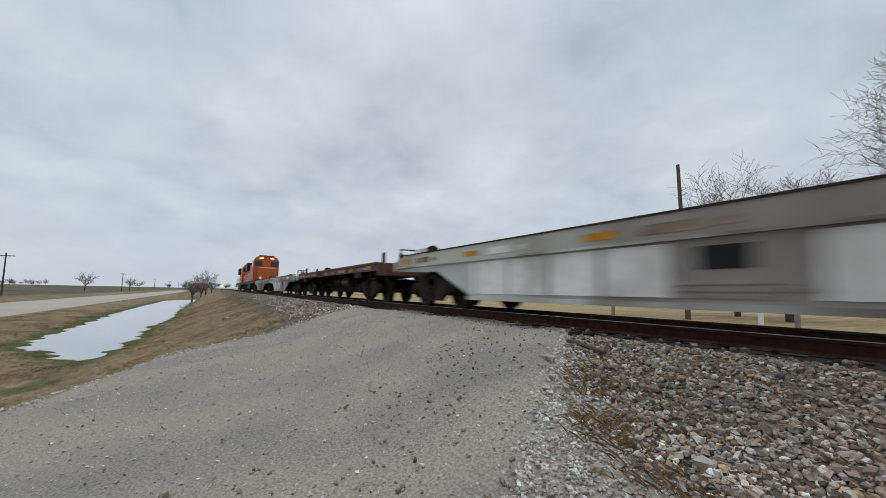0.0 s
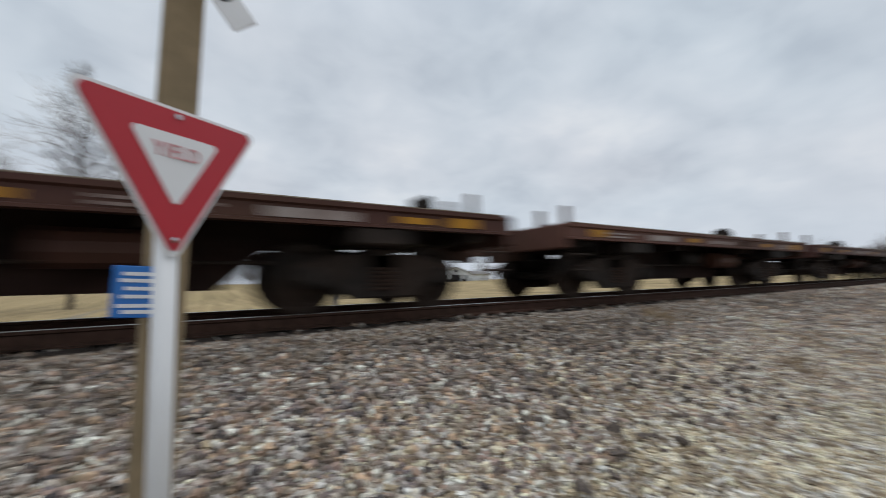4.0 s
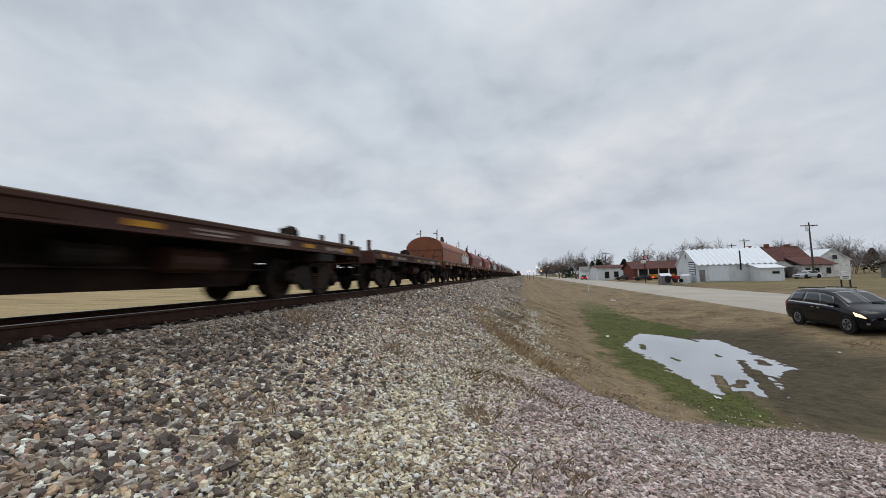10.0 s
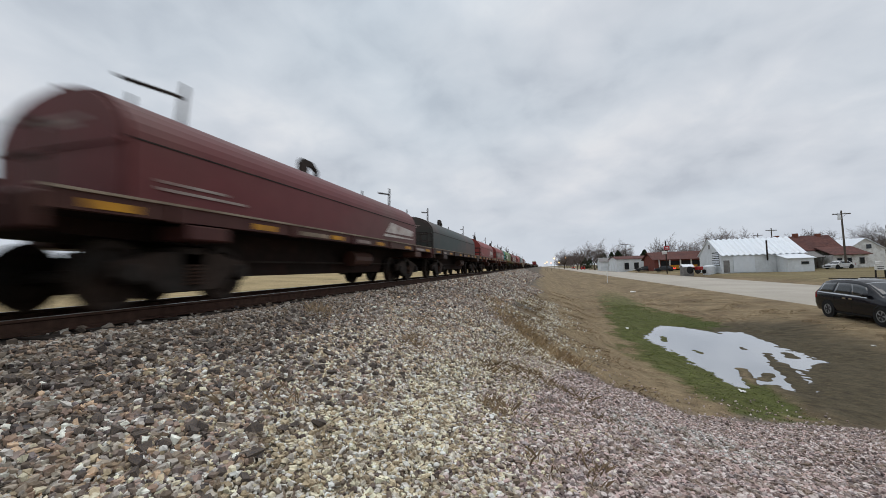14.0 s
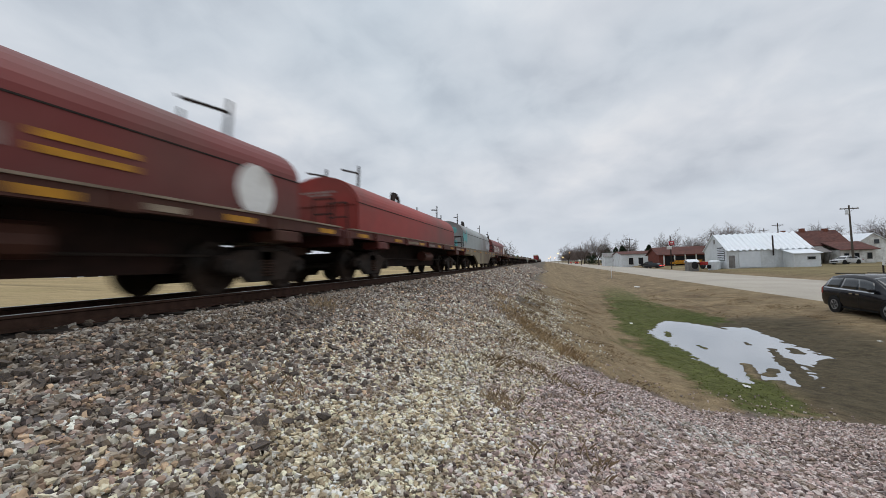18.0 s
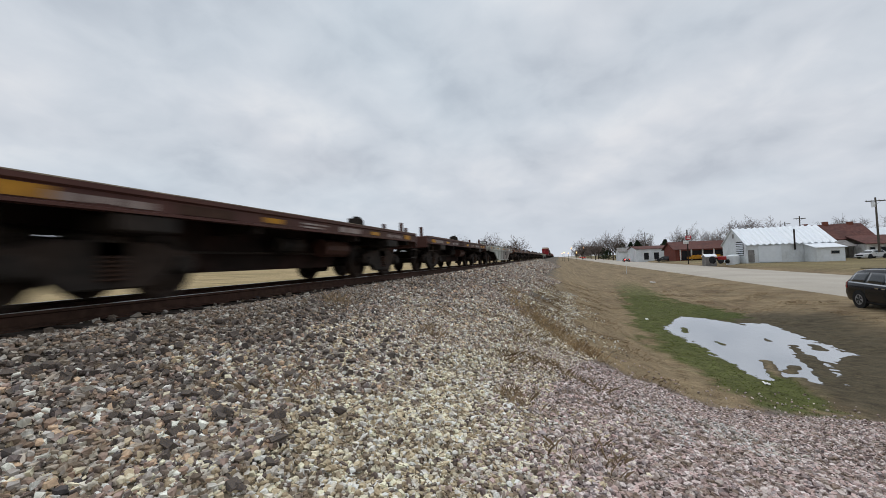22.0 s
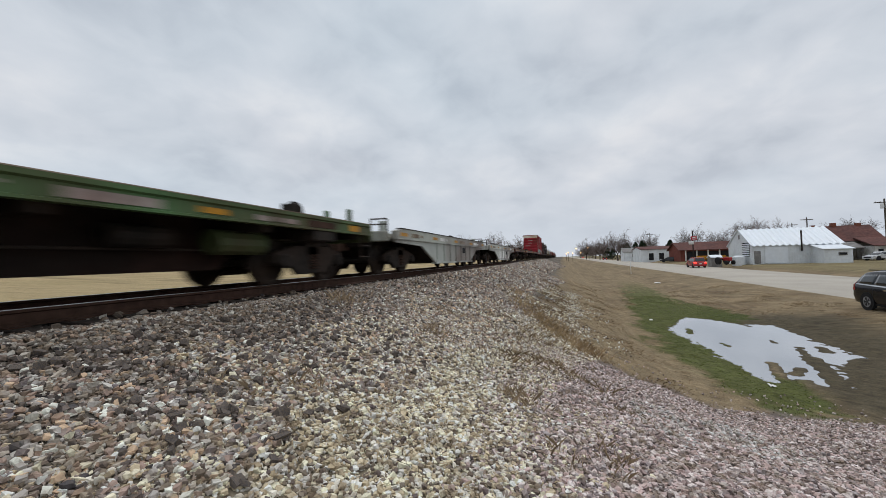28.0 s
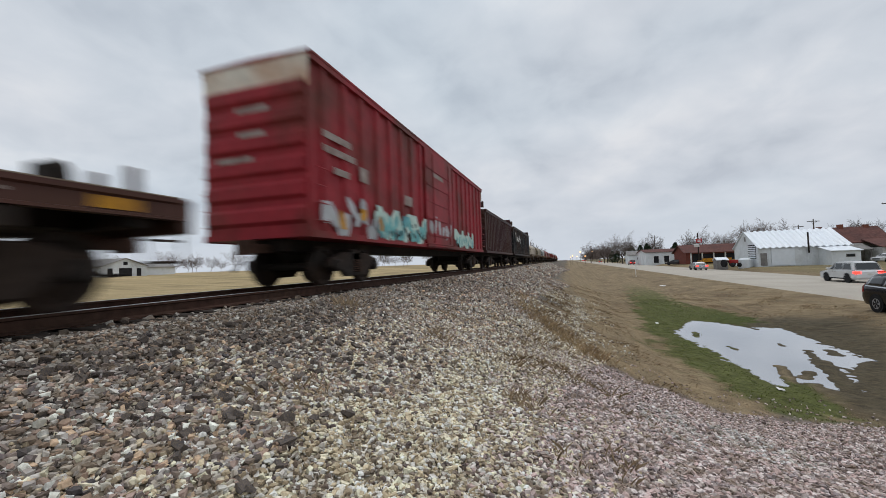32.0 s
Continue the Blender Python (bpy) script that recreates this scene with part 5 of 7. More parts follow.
def yield_sign():
    t = thing("yield_sign", "red and white triangular sign on a white pipe post", "yield sign", at=pose(-0.16, -4.385, 0, 0, 0, FACE))
    part("pole", tube(bmesh.new(), (0.0, 0.035, -0.95), (0.0, 0.035, 0.86), 0.031, seg=14), "galv", t, "white painted pipe post", smooth=True)

    def tri(r, y0, y1, cut):
        bm = bmesh.new()
        pts = []
        for a in (90, 210, 330):
            q = radians(-a)
            for k in range(5):
                w = q - radians(-60 + 30 * k)
                pts.append((math.cos(q) * (r - 2 * cut) + math.cos(w) * cut, math.sin(q) * (r - 2 * cut) + math.sin(w) * cut))
        prism(bm, [(p[0], p[1] + 0.748) for p in pts], y0, y1)
        return bm
    part("plate", tri(0.315, -0.002, 0.004, 0.022), "white_sign", t, "white sign border")
    part("red_face", tri(0.293, -0.006, -0.0015, 0.018), "red_sign", t, "red reflective triangle")
    part("white_field", tri(0.148, -0.0085, -0.0055, 0.012), "white_sign", t, "white inner triangle")
    lettering("legend", "YIELD", 0.062, "faded_red", t, pose(0, -0.0105, 0.766) @ Matrix.Diagonal((0.8, 1, 1, 1)), 0.003, 1.08, 0.0)
    for z in (0.878, 0.505):
        bm = bmesh.new()
        lathe(bm, [(0.002, -0.013), (0.009, -0.012), (0.011, -0.005), (0.002, -0.005)], 10)
        b = part("bolt", bm, "chrome", t)
        b.location = (0, 0, z)
    for z in (0.60, 0.80):
        part("clamp", rbox(-0.042, 0.042, 0.002, 0.072, z - 0.018, z + 0.018, 0.006), "chrome", t)
    return t


yield_sign()

cb = thing("crossbuck_post", "weathered square wooden post carrying a railway crossbuck", "crossing post", at=pose(-0.205, -4.058, 0, 0, 1.7, 8))
part("post", rbox(-0.062, 0.062, -0.062, 0.062, -1.1, 2.9, 0.008), "post_wood", cb, "weathered square timber")
for sgn, words, lift in ((1, "RAIL ROAD", 0.0), (-1, "CROSSING", 0.012)):
    arm = part("crossbuck_arm", rbox(-0.60, 0.60, -0.008, 0.0, -0.05, 0.05, 0.003), "white_sign", cb, "white crossbuck board")
    arm.matrix_basis = pose(-0.19, -0.085, 1.83, 0, 50, -6) if sgn > 0 else pose(-0.02, -0.10, 2.25, 0, -50, -6)
    lettering("legend", words, 0.115, "blackspray", arm, pose(0.1 if sgn > 0 else 0, -0.0095, 0), 0.002, 1.45 if sgn > 0 else 1.2, 0.003)
em = part("emergency_plate", rbox(-0.075, 0.075, -0.004, 0.0, -0.085, 0.085, 0.003), "blue_sign", cb, "small blue notice with white lines")
em.matrix_basis = pose(-0.07, -0.082, 0.352, 0, 1, -4)
for k, (z, wd) in enumerate(((0.058, 0.05), (0.036, 0.055), (0.010, 0.042), (-0.016, 0.05), (-0.046, 0.06), (-0.066, 0.045))):
    part("line", boxes((-wd, wd, -0.0065, -0.004, z - 0.006, z + 0.006)), "white_sign", em, "white printed bar")

# ---- vehicles ----


def wheel_part(car, x, y, r):
    w = part("wheel", lathe(bmesh.new(), [(r * 0.6, -0.1), (r * 0.92, -0.11), (r, -0.07), (r, 0.07), (r * 0.92, 0.11), (r * 0.6, 0.1)], 22), "tyre", car)
    w.location = (x, y, r)
    s = 1 if y > 0 else -1
    part("rim", lathe(bmesh.new(), [(0.03, s * 0.085), (r * 0.2, s * 0.09), (r * 0.58, s * 0.075), (r * 0.62, s * 0.102), (r * 0.6, s * 0.0)], 22), "rim", w)
    return w


def saloon(name, label, category, paint, L, W, Hh, belt, hood_h, nose, screen, rear_glass, tail, rake=0.75, lit_tail=True, lit_head=False, rails=False):
    """A car heading +x. Outline heights: bonnet, belt, roof; nose, screen foot, rear glass foot, tail along x."""
    car = thing(name, label, category, "cars on the highway")
    h, w = L / 2, W / 2
    low = [(-h, 0.42), (-h + 0.02, belt - 0.12), (tail, belt), (screen, belt), (nose, hood_h), (h - 0.05, hood_h - 0.18), (h, 0.45), (h - 0.12, 0.24), (-h + 0.12, 0.26)]
    bm = bmesh.new()
    prism(bm, low, -w, w)
    bmesh.ops.bevel(bm, geom=[e for e in bm.edges if abs(e.verts[0].co.y - e.verts[1].co.y) < 1e-4], offset=0.09, segments=3, affect="EDGES")
    part("body", bm, paint, car, smooth=False)
    top = [(tail + 0.02, belt - 0.03), (rear_glass, Hh - 0.06), (rear_glass + 0.25, Hh), (screen - rake - 0.25, Hh), (screen - rake, Hh - 0.07), (screen + 0.05, belt - 0.03)]
    bm = bmesh.new()
    prism(bm, top, -w + 0.06, w - 0.06)
    for v in bm.verts:
        if v.co.z > belt + 0.1:
            v.co.y *= 0.82
    bmesh.ops.bevel(bm, geom=[e for e in bm.edges if abs(e.verts[0].co.y - e.verts[1].co.y) < 1e-4], offset=0.05, segments=2, affect="EDGES")
    part("cabin", bm, paint, car)
    mid = (tail + screen) / 2 - 0.1
    span = Hh - belt

    def yy(z):
        return (w - 0.06) * (1 - 0.18 * min(1.0, max(0.0, (z - belt) / max(span - 0.07, 0.1))))
    zt, zb = Hh - 0.13, belt + 0.05
    cuts = [tail + 0.35, mid - 0.05, mid + 0.95, screen - rake + 0.2]
    for s in (-1, 1):
        for k, (a, b) in enumerate(zip(cuts, cuts[1:])):
            a2 = a + (0.28 if k == 0 else 0.04)
            b2 = b - 0.04
            bt = b2 - (0.1 if k == 2 else 0.0)
            bm = bmesh.new()
            q = [(a + 0.03, zb), (b2 + (0.45 * rake if k == 2 else 0), zb), (bt, zt), (a2, zt)]
            o = [bm.verts.new((x, s * (yy(z) + 0.006), z)) for x, z in q]
            i = [bm.verts.new((x, s * (yy(z) - 0.02), z)) for x, z in q]
            bm.faces.new(o), bm.faces.new(i[::-1])
            for j in range(4):
                bm.faces.new((o[j], i[j], i[(j + 1) % 4], o[(j + 1) % 4]))
            bmesh.ops.recalc_face_normals(bm, faces=bm.faces[:])
            part("side_window", bm, "glass", car)
            part("door_handle", rbox(b - 0.32, b - 0.12, *sorted((s * w, s * (w + 0.03))), belt - 0.14, belt - 0.1, 0.008), "chrome" if k else paint, car)
        part("mirror", rbox(screen - 0.42, screen - 0.2, *sorted((s * (w - 0.02), s * (w + 0.2))), belt + 0.0, belt + 0.17, 0.04), paint, car)
        part("headlight", rbox(h - 0.5, h - 0.05, *sorted((s * (w - 0.4), s * (w + 0.004))), hood_h - 0.26, hood_h - 0.17, 0.03), "headlamp" if lit_head else "chrome", car, "lit headlight" if lit_head else "")
        part("tail_lamp", rbox(-h - 0.015, -h + 0.22, *sorted((s * (w - 0.38), s * (w + 0.005))), belt - 0.3, belt - 0.08, 0.03), "tail" if lit_tail else "car_red", car, "glowing red tail lamp" if lit_tail else "red tail lamp")
        if rails:
            part("roof_rail", tube(bmesh.new(), (rear_glass + 0.2, s * (w - 0.32), Hh + 0.035), (screen - rake - 0.4, s * (w - 0.32), Hh + 0.035), 0.02, seg=6), "tyre", car)
        for x in (-h + 0.95, h - 0.95):
            wheel_part(car, x, s * (w - 0.12), 0.34)
            part("wheel_arch", lathe(bmesh.new(), [(0.37, s * (w + 0.004)), (0.42, s * (w + 0.006)), (0.42, s * (w - 0.05)), (0.37, s * (w - 0.05))], 20), "tyre", car).location = (x, 0, 0.36)
        part("sill_trim", boxes((-h + 1.35, h - 1.35, *sorted((s * w, s * (w + 0.012))), 0.27, 0.36)), "tyre", car)
    bm = bmesh.new()
    zs = [(screen + 0.02, belt + 0.03), (screen - rake + 0.01, Hh - 0.1)]
    nrm = Vector((zs[1][1] - zs[0][1], 0, zs[0][0] - zs[1][0])).normalized() * 0.012
    q = [Vector((zs[0][0], -w + 0.14, zs[0][1])), Vector((zs[0][0], w - 0.14, zs[0][1])), Vector((zs[1][0], w * 0.76, zs[1][1])), Vector((zs[1][0], -w * 0.76, zs[1][1]))]
    o, i = [bm.verts.new(p + nrm) for p in q], [bm.verts.new(p - nrm) for p in q]
    bm.faces.new(o), bm.faces.new(i[::-1])
    for j in range(4):
        bm.faces.new((o[j], i[j], i[(j + 1) % 4], o[(j + 1) % 4]))
    bmesh.ops.recalc_face_normals(bm, faces=bm.faces[:])
    part("windscreen", bm, "glass", car)
    bm = bmesh.new()
    q = [Vector((tail + 0.0, -w + 0.16, belt + 0.06)), Vector((tail + 0.0, w - 0.16, belt + 0.06)), Vector((rear_glass - 0.01, w * 0.74, Hh - 0.12)), Vector((rear_glass - 0.01, -w * 0.74, Hh - 0.12))]
    off = Vector((-0.015, 0, 0.008))
    o, i = [bm.verts.new(p + off) for p in q], [bm.verts.new(p - off) for p in q]
    bm.faces.new(o), bm.faces.new(i[::-1])
    for j in range(4):
        bm.faces.new((o[j], i[j], i[(j + 1) % 4], o[(j + 1) % 4]))
    bmesh.ops.recalc_face_normals(bm, faces=bm.faces[:])
    part("rear_window", bm, "glass", car)
    part("plate", boxes((-h - 0.012, -h + 0.02, -0.16, 0.16, 0.62, 0.74)), "white", car, "plain pale plate")
    part("grille", rbox(h - 0.04, h + 0.012, -0.55, 0.55, 0.42, 0.62, 0.01), "tyre", car)
    part("bumper", rbox(h - 0.1, h + 0.03, -w + 0.08, w - 0.08, 0.26, 0.4, 0.03), paint, car)
    return car


# Sections of the minivan along x: sill height, belt, roof, half widths at the belt and at the roof's edge.
HULL = [(2.54, 0.42, 0.60, 0.74, 0.60, 0.45), (2.46, 0.26, 0.70, 0.88, 0.80, 0.62), (2.25, 0.22, 0.78, 0.98, 0.92, 0.74), (1.75, 0.20, 0.90, 1.08, 0.98, 0.80), (1.42, 0.20, 0.96, 1.16, 0.99, 0.80),
        (1.0, 0.20, 1.00, 1.40, 0.99, 0.76), (0.55, 0.20, 1.02, 1.62, 0.99, 0.72), (0.1, 0.20, 1.03, 1.73, 0.99, 0.70), (-0.6, 0.20, 1.05, 1.77, 0.99, 0.70), (-1.4, 0.21, 1.07, 1.75, 0.98, 0.69),
        (-2.0, 0.24, 1.09, 1.69, 0.97, 0.66), (-2.32, 0.27, 1.09, 1.55, 0.95, 0.63), (-2.48, 0.30, 1.04, 1.25, 0.91, 0.64), (-2.55, 0.38, 0.95, 1.06, 0.84, 0.62)]
HULL_X = [-r[0] for r in HULL]


def hull(x, v, out=0.0):
    """A point on the van's skin: v runs 0 sill, 1 bulge, 2 belt, 3 roof edge, 4 roof middle."""
    z0, zb, zr, wb, wr = (float(np.interp(-x, HULL_X, [r[k] for r in HULL])) for k in range(1, 6))
    keys = ((wb - 0.07, z0), (wb, z0 + 0.28), (wb - 0.01, zb), (wr, zr - 0.07), (wr * 0.62, zr - 0.012), (0.0, zr))
    i = min(int(v), 4)
    f = v - i
    y, z = (keys[i][k] * (1 - f) + keys[i + 1][k] * f for k in (0, 1))
    return Vector((x, y + out * (1.0 if v < 3.2 else 0.0), z + out * (0.35 if v < 3.2 else 1.0)))


def skin(x0, x1, v0, v1, nx, nv, side, out=0.0, lean=0.0):
    """A curved sheet over the hull, thickened inwards; lean slants its ends."""
    bm = bmesh.new()
    rows = []
    for d in (out, out - 0.02):
        rows.append([[bm.verts.new(((p := hull(x0 + (x1 - x0) * i / nx - lean * (j / nv), v0 + (v1 - v0) * j / nv, d)).x, p.y * side, p.z)) for j in range(nv + 1)] for i in range(nx + 1)])
    for g in rows:
        for i in range(nx):
            for j in range(nv):
                bm.faces.new((g[i][j], g[i + 1][j], g[i + 1][j + 1], g[i][j + 1]))
    o, n = rows
    for i in range(nx):
        for j in (0, nv):
            bm.faces.new((o[i][j], o[i + 1][j], n[i + 1][j], n[i][j]))
    for j in range(nv):
        for i in (0, nx):
            bm.faces.new((o[i][j], o[i][j + 1], n[i][j + 1], n[i][j]))
    bmesh.ops.recalc_face_normals(bm, faces=bm.faces[:])
    return bm


def minivan(label):
    car = thing("minivan", label, "minivan")
    vs = [0, 0.5, 1, 1.5, 2, 2.5, 2.8, 3, 3.3, 3.6, 4, 4.5, 5]
    xs = sorted({round(x, 3) for r, q in zip(HULL, HULL[1:]) for x in (r[0], (r[0] + q[0]) / 2, q[0])}, reverse=True)
    bm = bmesh.new()
    ring = []
    for x in xs:
        half = [hull(x, v) for v in vs]
        ring.append([bm.verts.new(p) for p in half] + [bm.verts.new((p.x, -p.y, p.z)) for p in half[-2::-1]])
    for p, q in zip(ring, ring[1:]):
        for i in range(len(p) - 1):
            bm.faces.new((p[i], q[i], q[i + 1], p[i + 1]))
        bm.faces.new((p[-1], q[-1], q[0], p[0]))
    bm.faces.new(ring[0]), bm.faces.new(ring[-1][::-1])
    bmesh.ops.recalc_face_normals(bm, faces=bm.faces[:])
    body = part("body", bm, "van_paint", car, smooth=True)
    for s in (-1, 1):
        for x0, x1, lean in ((0.92, 0.02, 0.28), (-0.06, -1.08, 0.0), (-1.16, -2.12, 0.0)):
            part("side_window", skin(x0, x1, 2.12, 2.82, 8, 3, s, 0.008, lean), "glass", car, smooth=True)
        part("windscreen", skin(1.36, 0.42, 3.12, 4.999, 8, 6, s, 0.008), "glass", car, smooth=True)
        part("rear_window", skin(-2.26, -2.44, 3.05, 4.99, 4, 4, s, 0.012), "glass", car, smooth=True)
        part("headlight", skin(2.38, 1.98, 1.62, 2.02, 6, 3, s, 0.008, 0.12), "headlamp", car, "lit headlight")
        part("fog_lamp", skin(2.44, 2.34, 0.55, 0.85, 2, 2, s, 0.01), "car_silver", car)
        part("tail_lamp", skin(-2.30, -2.47, 1.5, 2.3, 3, 3, s, 0.012), "car_red", car, "red tail lamp")
        part("sill_trim", skin(1.0, -1.3, 0.05, 0.35, 8, 2, s, 0.012), "tyre", car)
        part("door_seam", skin(0.0, -0.02, 0.2, 2.1, 1, 6, s, 0.003), "tyre", car)
        part("door_seam", skin(-1.12, -1.14, 0.2, 2.1, 1, 6, s, 0.003), "tyre", car)
        part("belt_trim", skin(1.1, -2.2, 2.0, 2.08, 12, 1, s, 0.01), "chrome", car, "thin bright belt line")
        for x in (0.1, -0.28):
            part("door_handle", skin(x, x - 0.2, 1.72, 1.82, 3, 1, s, 0.035), "chrome", car, "chrome door handle")
        part("mirror", rbox(0.78, 0.98, *sorted((s * 0.95, s * 1.17)), 1.06, 1.22, 0.045), "van_paint", car)
        part("roof_rail", tube(bmesh.new(), (-1.9, s * 0.62, 1.75), (-0.1, s * 0.62, 1.79), 0.022, seg=6), "tyre", car, "black roof rail")
        for x in (-1.5, 1.55):
            w = part("wheel", lathe(bmesh.new(), [(0.215, -0.1), (0.32, -0.11), (0.345, -0.07), (0.345, 0.07), (0.32, 0.11), (0.215, 0.1)], 24), "tyre", car)
            w.location = (x, s * 0.89, 0.345)
            part("rim_barrel", lathe(bmesh.new(), [(0.03, s * 0.05), (0.2, s * 0.05), (0.225, s * 0.1), (0.215, s * 0.0)], 24), "grime", w)
            bm = bmesh.new()
            for k in range(5):
                a = k * 1.2566
                for d in (-0.13, 0.13):
                    tube(bm, (0.03 * math.cos(a), s * 0.085, 0.03 * math.sin(a)), (0.21 * math.cos(a + d), s * 0.1, 0.21 * math.sin(a + d)), 0.016, 0.014, 5)
            lathe(bm, [(0.205, s * 0.085), (0.205, s * 0.108), (0.23, s * 0.108), (0.23, s * 0.085)], 24)
            part("rim", bm, "rim", w, "spoked alloy rim")
            part("wheel_arch", lathe(bmesh.new(), [(0.36, s * 0.985), (0.42, s * 0.99), (0.42, s * 0.9), (0.36, s * 0.9)], 22), "tyre", car).location = (x, 0, 0.36)
    part("grille", rbox(2.48, 2.56, -0.42, 0.42, 0.62, 0.68, 0.01), "chrome", car, "chrome grille bar")
    part("air_intake", rbox(2.44, 2.55, -0.5, 0.5, 0.36, 0.5, 0.01), "tyre", car)
    part("emblem", lathe(bmesh.new(), [(0.01, 2.5), (0.07, 2.5), (0.07, 2.545), (0.01, 2.55)], 12, "x"), "chrome", car).location = (0, 0, 0.74)
    part("wiper", tube(bmesh.new(), (1.36, 0.1, 1.22), (1.3, 0.6, 1.25), 0.012, seg=5), "tyre", car)
    return car


van = minivan("black minivan with lit headlights parked on the grass verge")
van.matrix_basis = pose(21.2, -19.95, float(height(21.2, -19.9)) - 0.02, 0, 0, 180)

TRAFFIC = [
    (saloon("pickup", "dark red vehicle with glowing tail lamps on the highway", "car", "car_red", 4.9, 1.9, 1.75, 1.05, 1.0, 1.4, 1.3, -1.9, -2.2), 80.0 - 19.7 * 28, 19.7, -28.3),
    (saloon("sedan", "silver saloon car driving away on the highway", "car", "car_silver", 4.7, 1.8, 1.43, 0.92, 0.88, 1.3, 1.1, -1.15, -1.75), 82.0 - 17.0 * 32, 17.0, -28.3),
    (saloon("sport_utility_car", "pale silver estate car with red tail lamps on the highway", "car", "car_white", 4.6, 1.85, 1.66, 1.0, 0.96, 1.3, 1.15, -1.9, -2.15), 41.7 - 17.0 * 32, 17.0, -28.3),
    (saloon("pickup", "brown pickup driving away along the highway", "car", "car_red", 5.2, 1.9, 1.8, 1.05, 1.0, 1.4, 1.3, -0.3, -0.5), 96.0 - 19.0 * 6.6, 19.0, -28.3),
    (saloon("sedan", "distant dark saloon driving away", "car", "car_dark", 4.6, 1.8, 1.43, 0.92, 0.88, 1.3, 1.1, -1.15, -1.75), 175.0 - 18.0 * 6.6, 18.0, -28.3),
]
# A car that pulls out of the dealer's yard and drives off along the highway.
joiner = saloon("sedan", "dark saloon pulling out onto the highway with lit tail lamps", "car", "car_dark", 4.6, 1.8, 1.43, 0.92, 0.88, 1.3, 1.1, -1.15, -1.75)
JOIN = [(0.0, 111, -36.0, -1.9, 62), (16.5, 111, -36.0, -1.9, 62), (18.0, 114.5, -33.2, -2.34, 48), (19.5, 119.5, -30.4, -2.22, 25), (20.5, 128, -28.6, -2.22, 6), (21.5, 143, -28.3, -2.22, 0),
        (23.0, 165, -28.3, -2.22, 0), (25.0, 195, -28.3, -2.22, 0), (28.0, 240, -28.3, -2.22, 0), (32.0, 305, -28.3, -2.22, 0)]
parked = saloon("sedan", "dark saloon parked before a white building", "car", "car_dark", 4.6, 1.8, 1.43, 0.92, 0.88, 1.3, 1.1, -1.15, -1.75, lit_tail=False)
parked.matrix_basis = pose(128.0, -35.0, float(height(128, -35.0)), 0, 0, 75)
del parked["group"]
parked = copy_thing(parked, pose(84.5, -56.5, float(height(84.5, -56.5)), 0, 0, 110))
tagged(parked, "white car nosed in beside farm sheds")
for o in parked.children:
    if o.data.materials[0] is M["car_dark"]:
        o.data = o.data.copy()
        o.data.materials[0] = M["car_white"]

# ---- buildings ----


def gable_house(name, label, category, m, lx, ly, wall_h, ridge_h, wall, roof, over=0.35, wavy=0.0, along="y"):
    """A building centred on its base, with its ridge along y (or x)."""
    t = thing(name, label, category, at=m if along == "y" else m @ pose(0, 0, 0, 0, 0, 90))
    if along == "x":
        lx, ly = ly, lx
    a, b = lx / 2, ly / 2
    bm = bmesh.new()
    prism(bm, [(-a, -1.2), (-a, wall_h), (0, ridge_h), (a, wall_h), (a, -1.2)], -b, b)
    part("wall", bm, wall, t)
    for s in (-1, 1):
        bm = bmesh.new()
        n = 60 if wavy else 1
        slope = (ridge_h - wall_h) / a
        rows = []
        for k in range(n + 1):
            y = -b - over + (2 * b + 2 * over) * k / n
            wv = wavy * math.sin(k * 6.28319 / 4.2)
            top = (0, y, ridge_h + 0.09 + wv)
            low = (s * (a + over), y, wall_h - slope * over + 0.09 + wv)
            rows.append([bm.verts.new(p) for p in (top, low, (low[0], y, low[2] - 0.1), (0, y, top[2] - 0.1))])
        for p, q in zip(rows, rows[1:]):
            for j in range(4):
                bm.faces.new((p[j], q[j], q[(j + 1) % 4], p[(j + 1) % 4]))
        bm.faces.new(rows[0]), bm.faces.new(rows[-1][::-1])
        bmesh.ops.recalc_face_normals(bm, faces=bm.faces[:])
        part("roof", bm, roof, t)
    return t


def opening(t, x0, x1, y0, y1, z0, z1, frame_mat="white", pane="glass", name="window"):
    """A window or door on a wall: frame with a pane set into it; the thin axis is told from the spans."""
    w = part(name, rbox(x0, x1, y0, y1, z0, z1, 0.01), frame_mat, t)
    e = 0.09
    if x1 - x0 < y1 - y0:
        part("pane", boxes((x0 - 0.012, x1 + 0.012, y0 + e, y1 - e, z0 + e, z1 - e)), pane, w)
    else:
        part("pane", boxes((x0 + e, x1 - e, y0 - 0.012, y1 + 0.012, z0 + e, z1 - e)), pane, w)
    return w


BZ = -1.75
barn = gable_house("barn", "white metal-clad barn with a scalloped white roof", "barn", pose(84.3, -42.65, BZ), 10.0, 12.3, 3.05, 5.95, "barn_white", "roof_white", 0.25, 0.11)
for k in range(7):
    part("vent_slat", rbox(-4.0 + 0.0, -1.2, 6.16, 6.24, 1.3 + k * 0.32, 1.5 + k * 0.32, 0.01), "roof_white", barn, "white louvre slat")
part("vent_opening", boxes((-4.1, -1.1, 6.15, 6.17, 1.2, 3.6)), "dark", barn)
part("loft_hatch", rbox(-0.3, 0.3, 6.15, 6.2, 4.3, 5.1, 0.01), "grey_wall", barn)
bm = bmesh.new()
for k in range(34):
    y = -6.05 + k * 0.36
    box(bm, -5.03, -5.0, y - 0.05, y + 0.05, -0.3, 2.95)
part("cladding_rib", bm, "barn_white", barn)
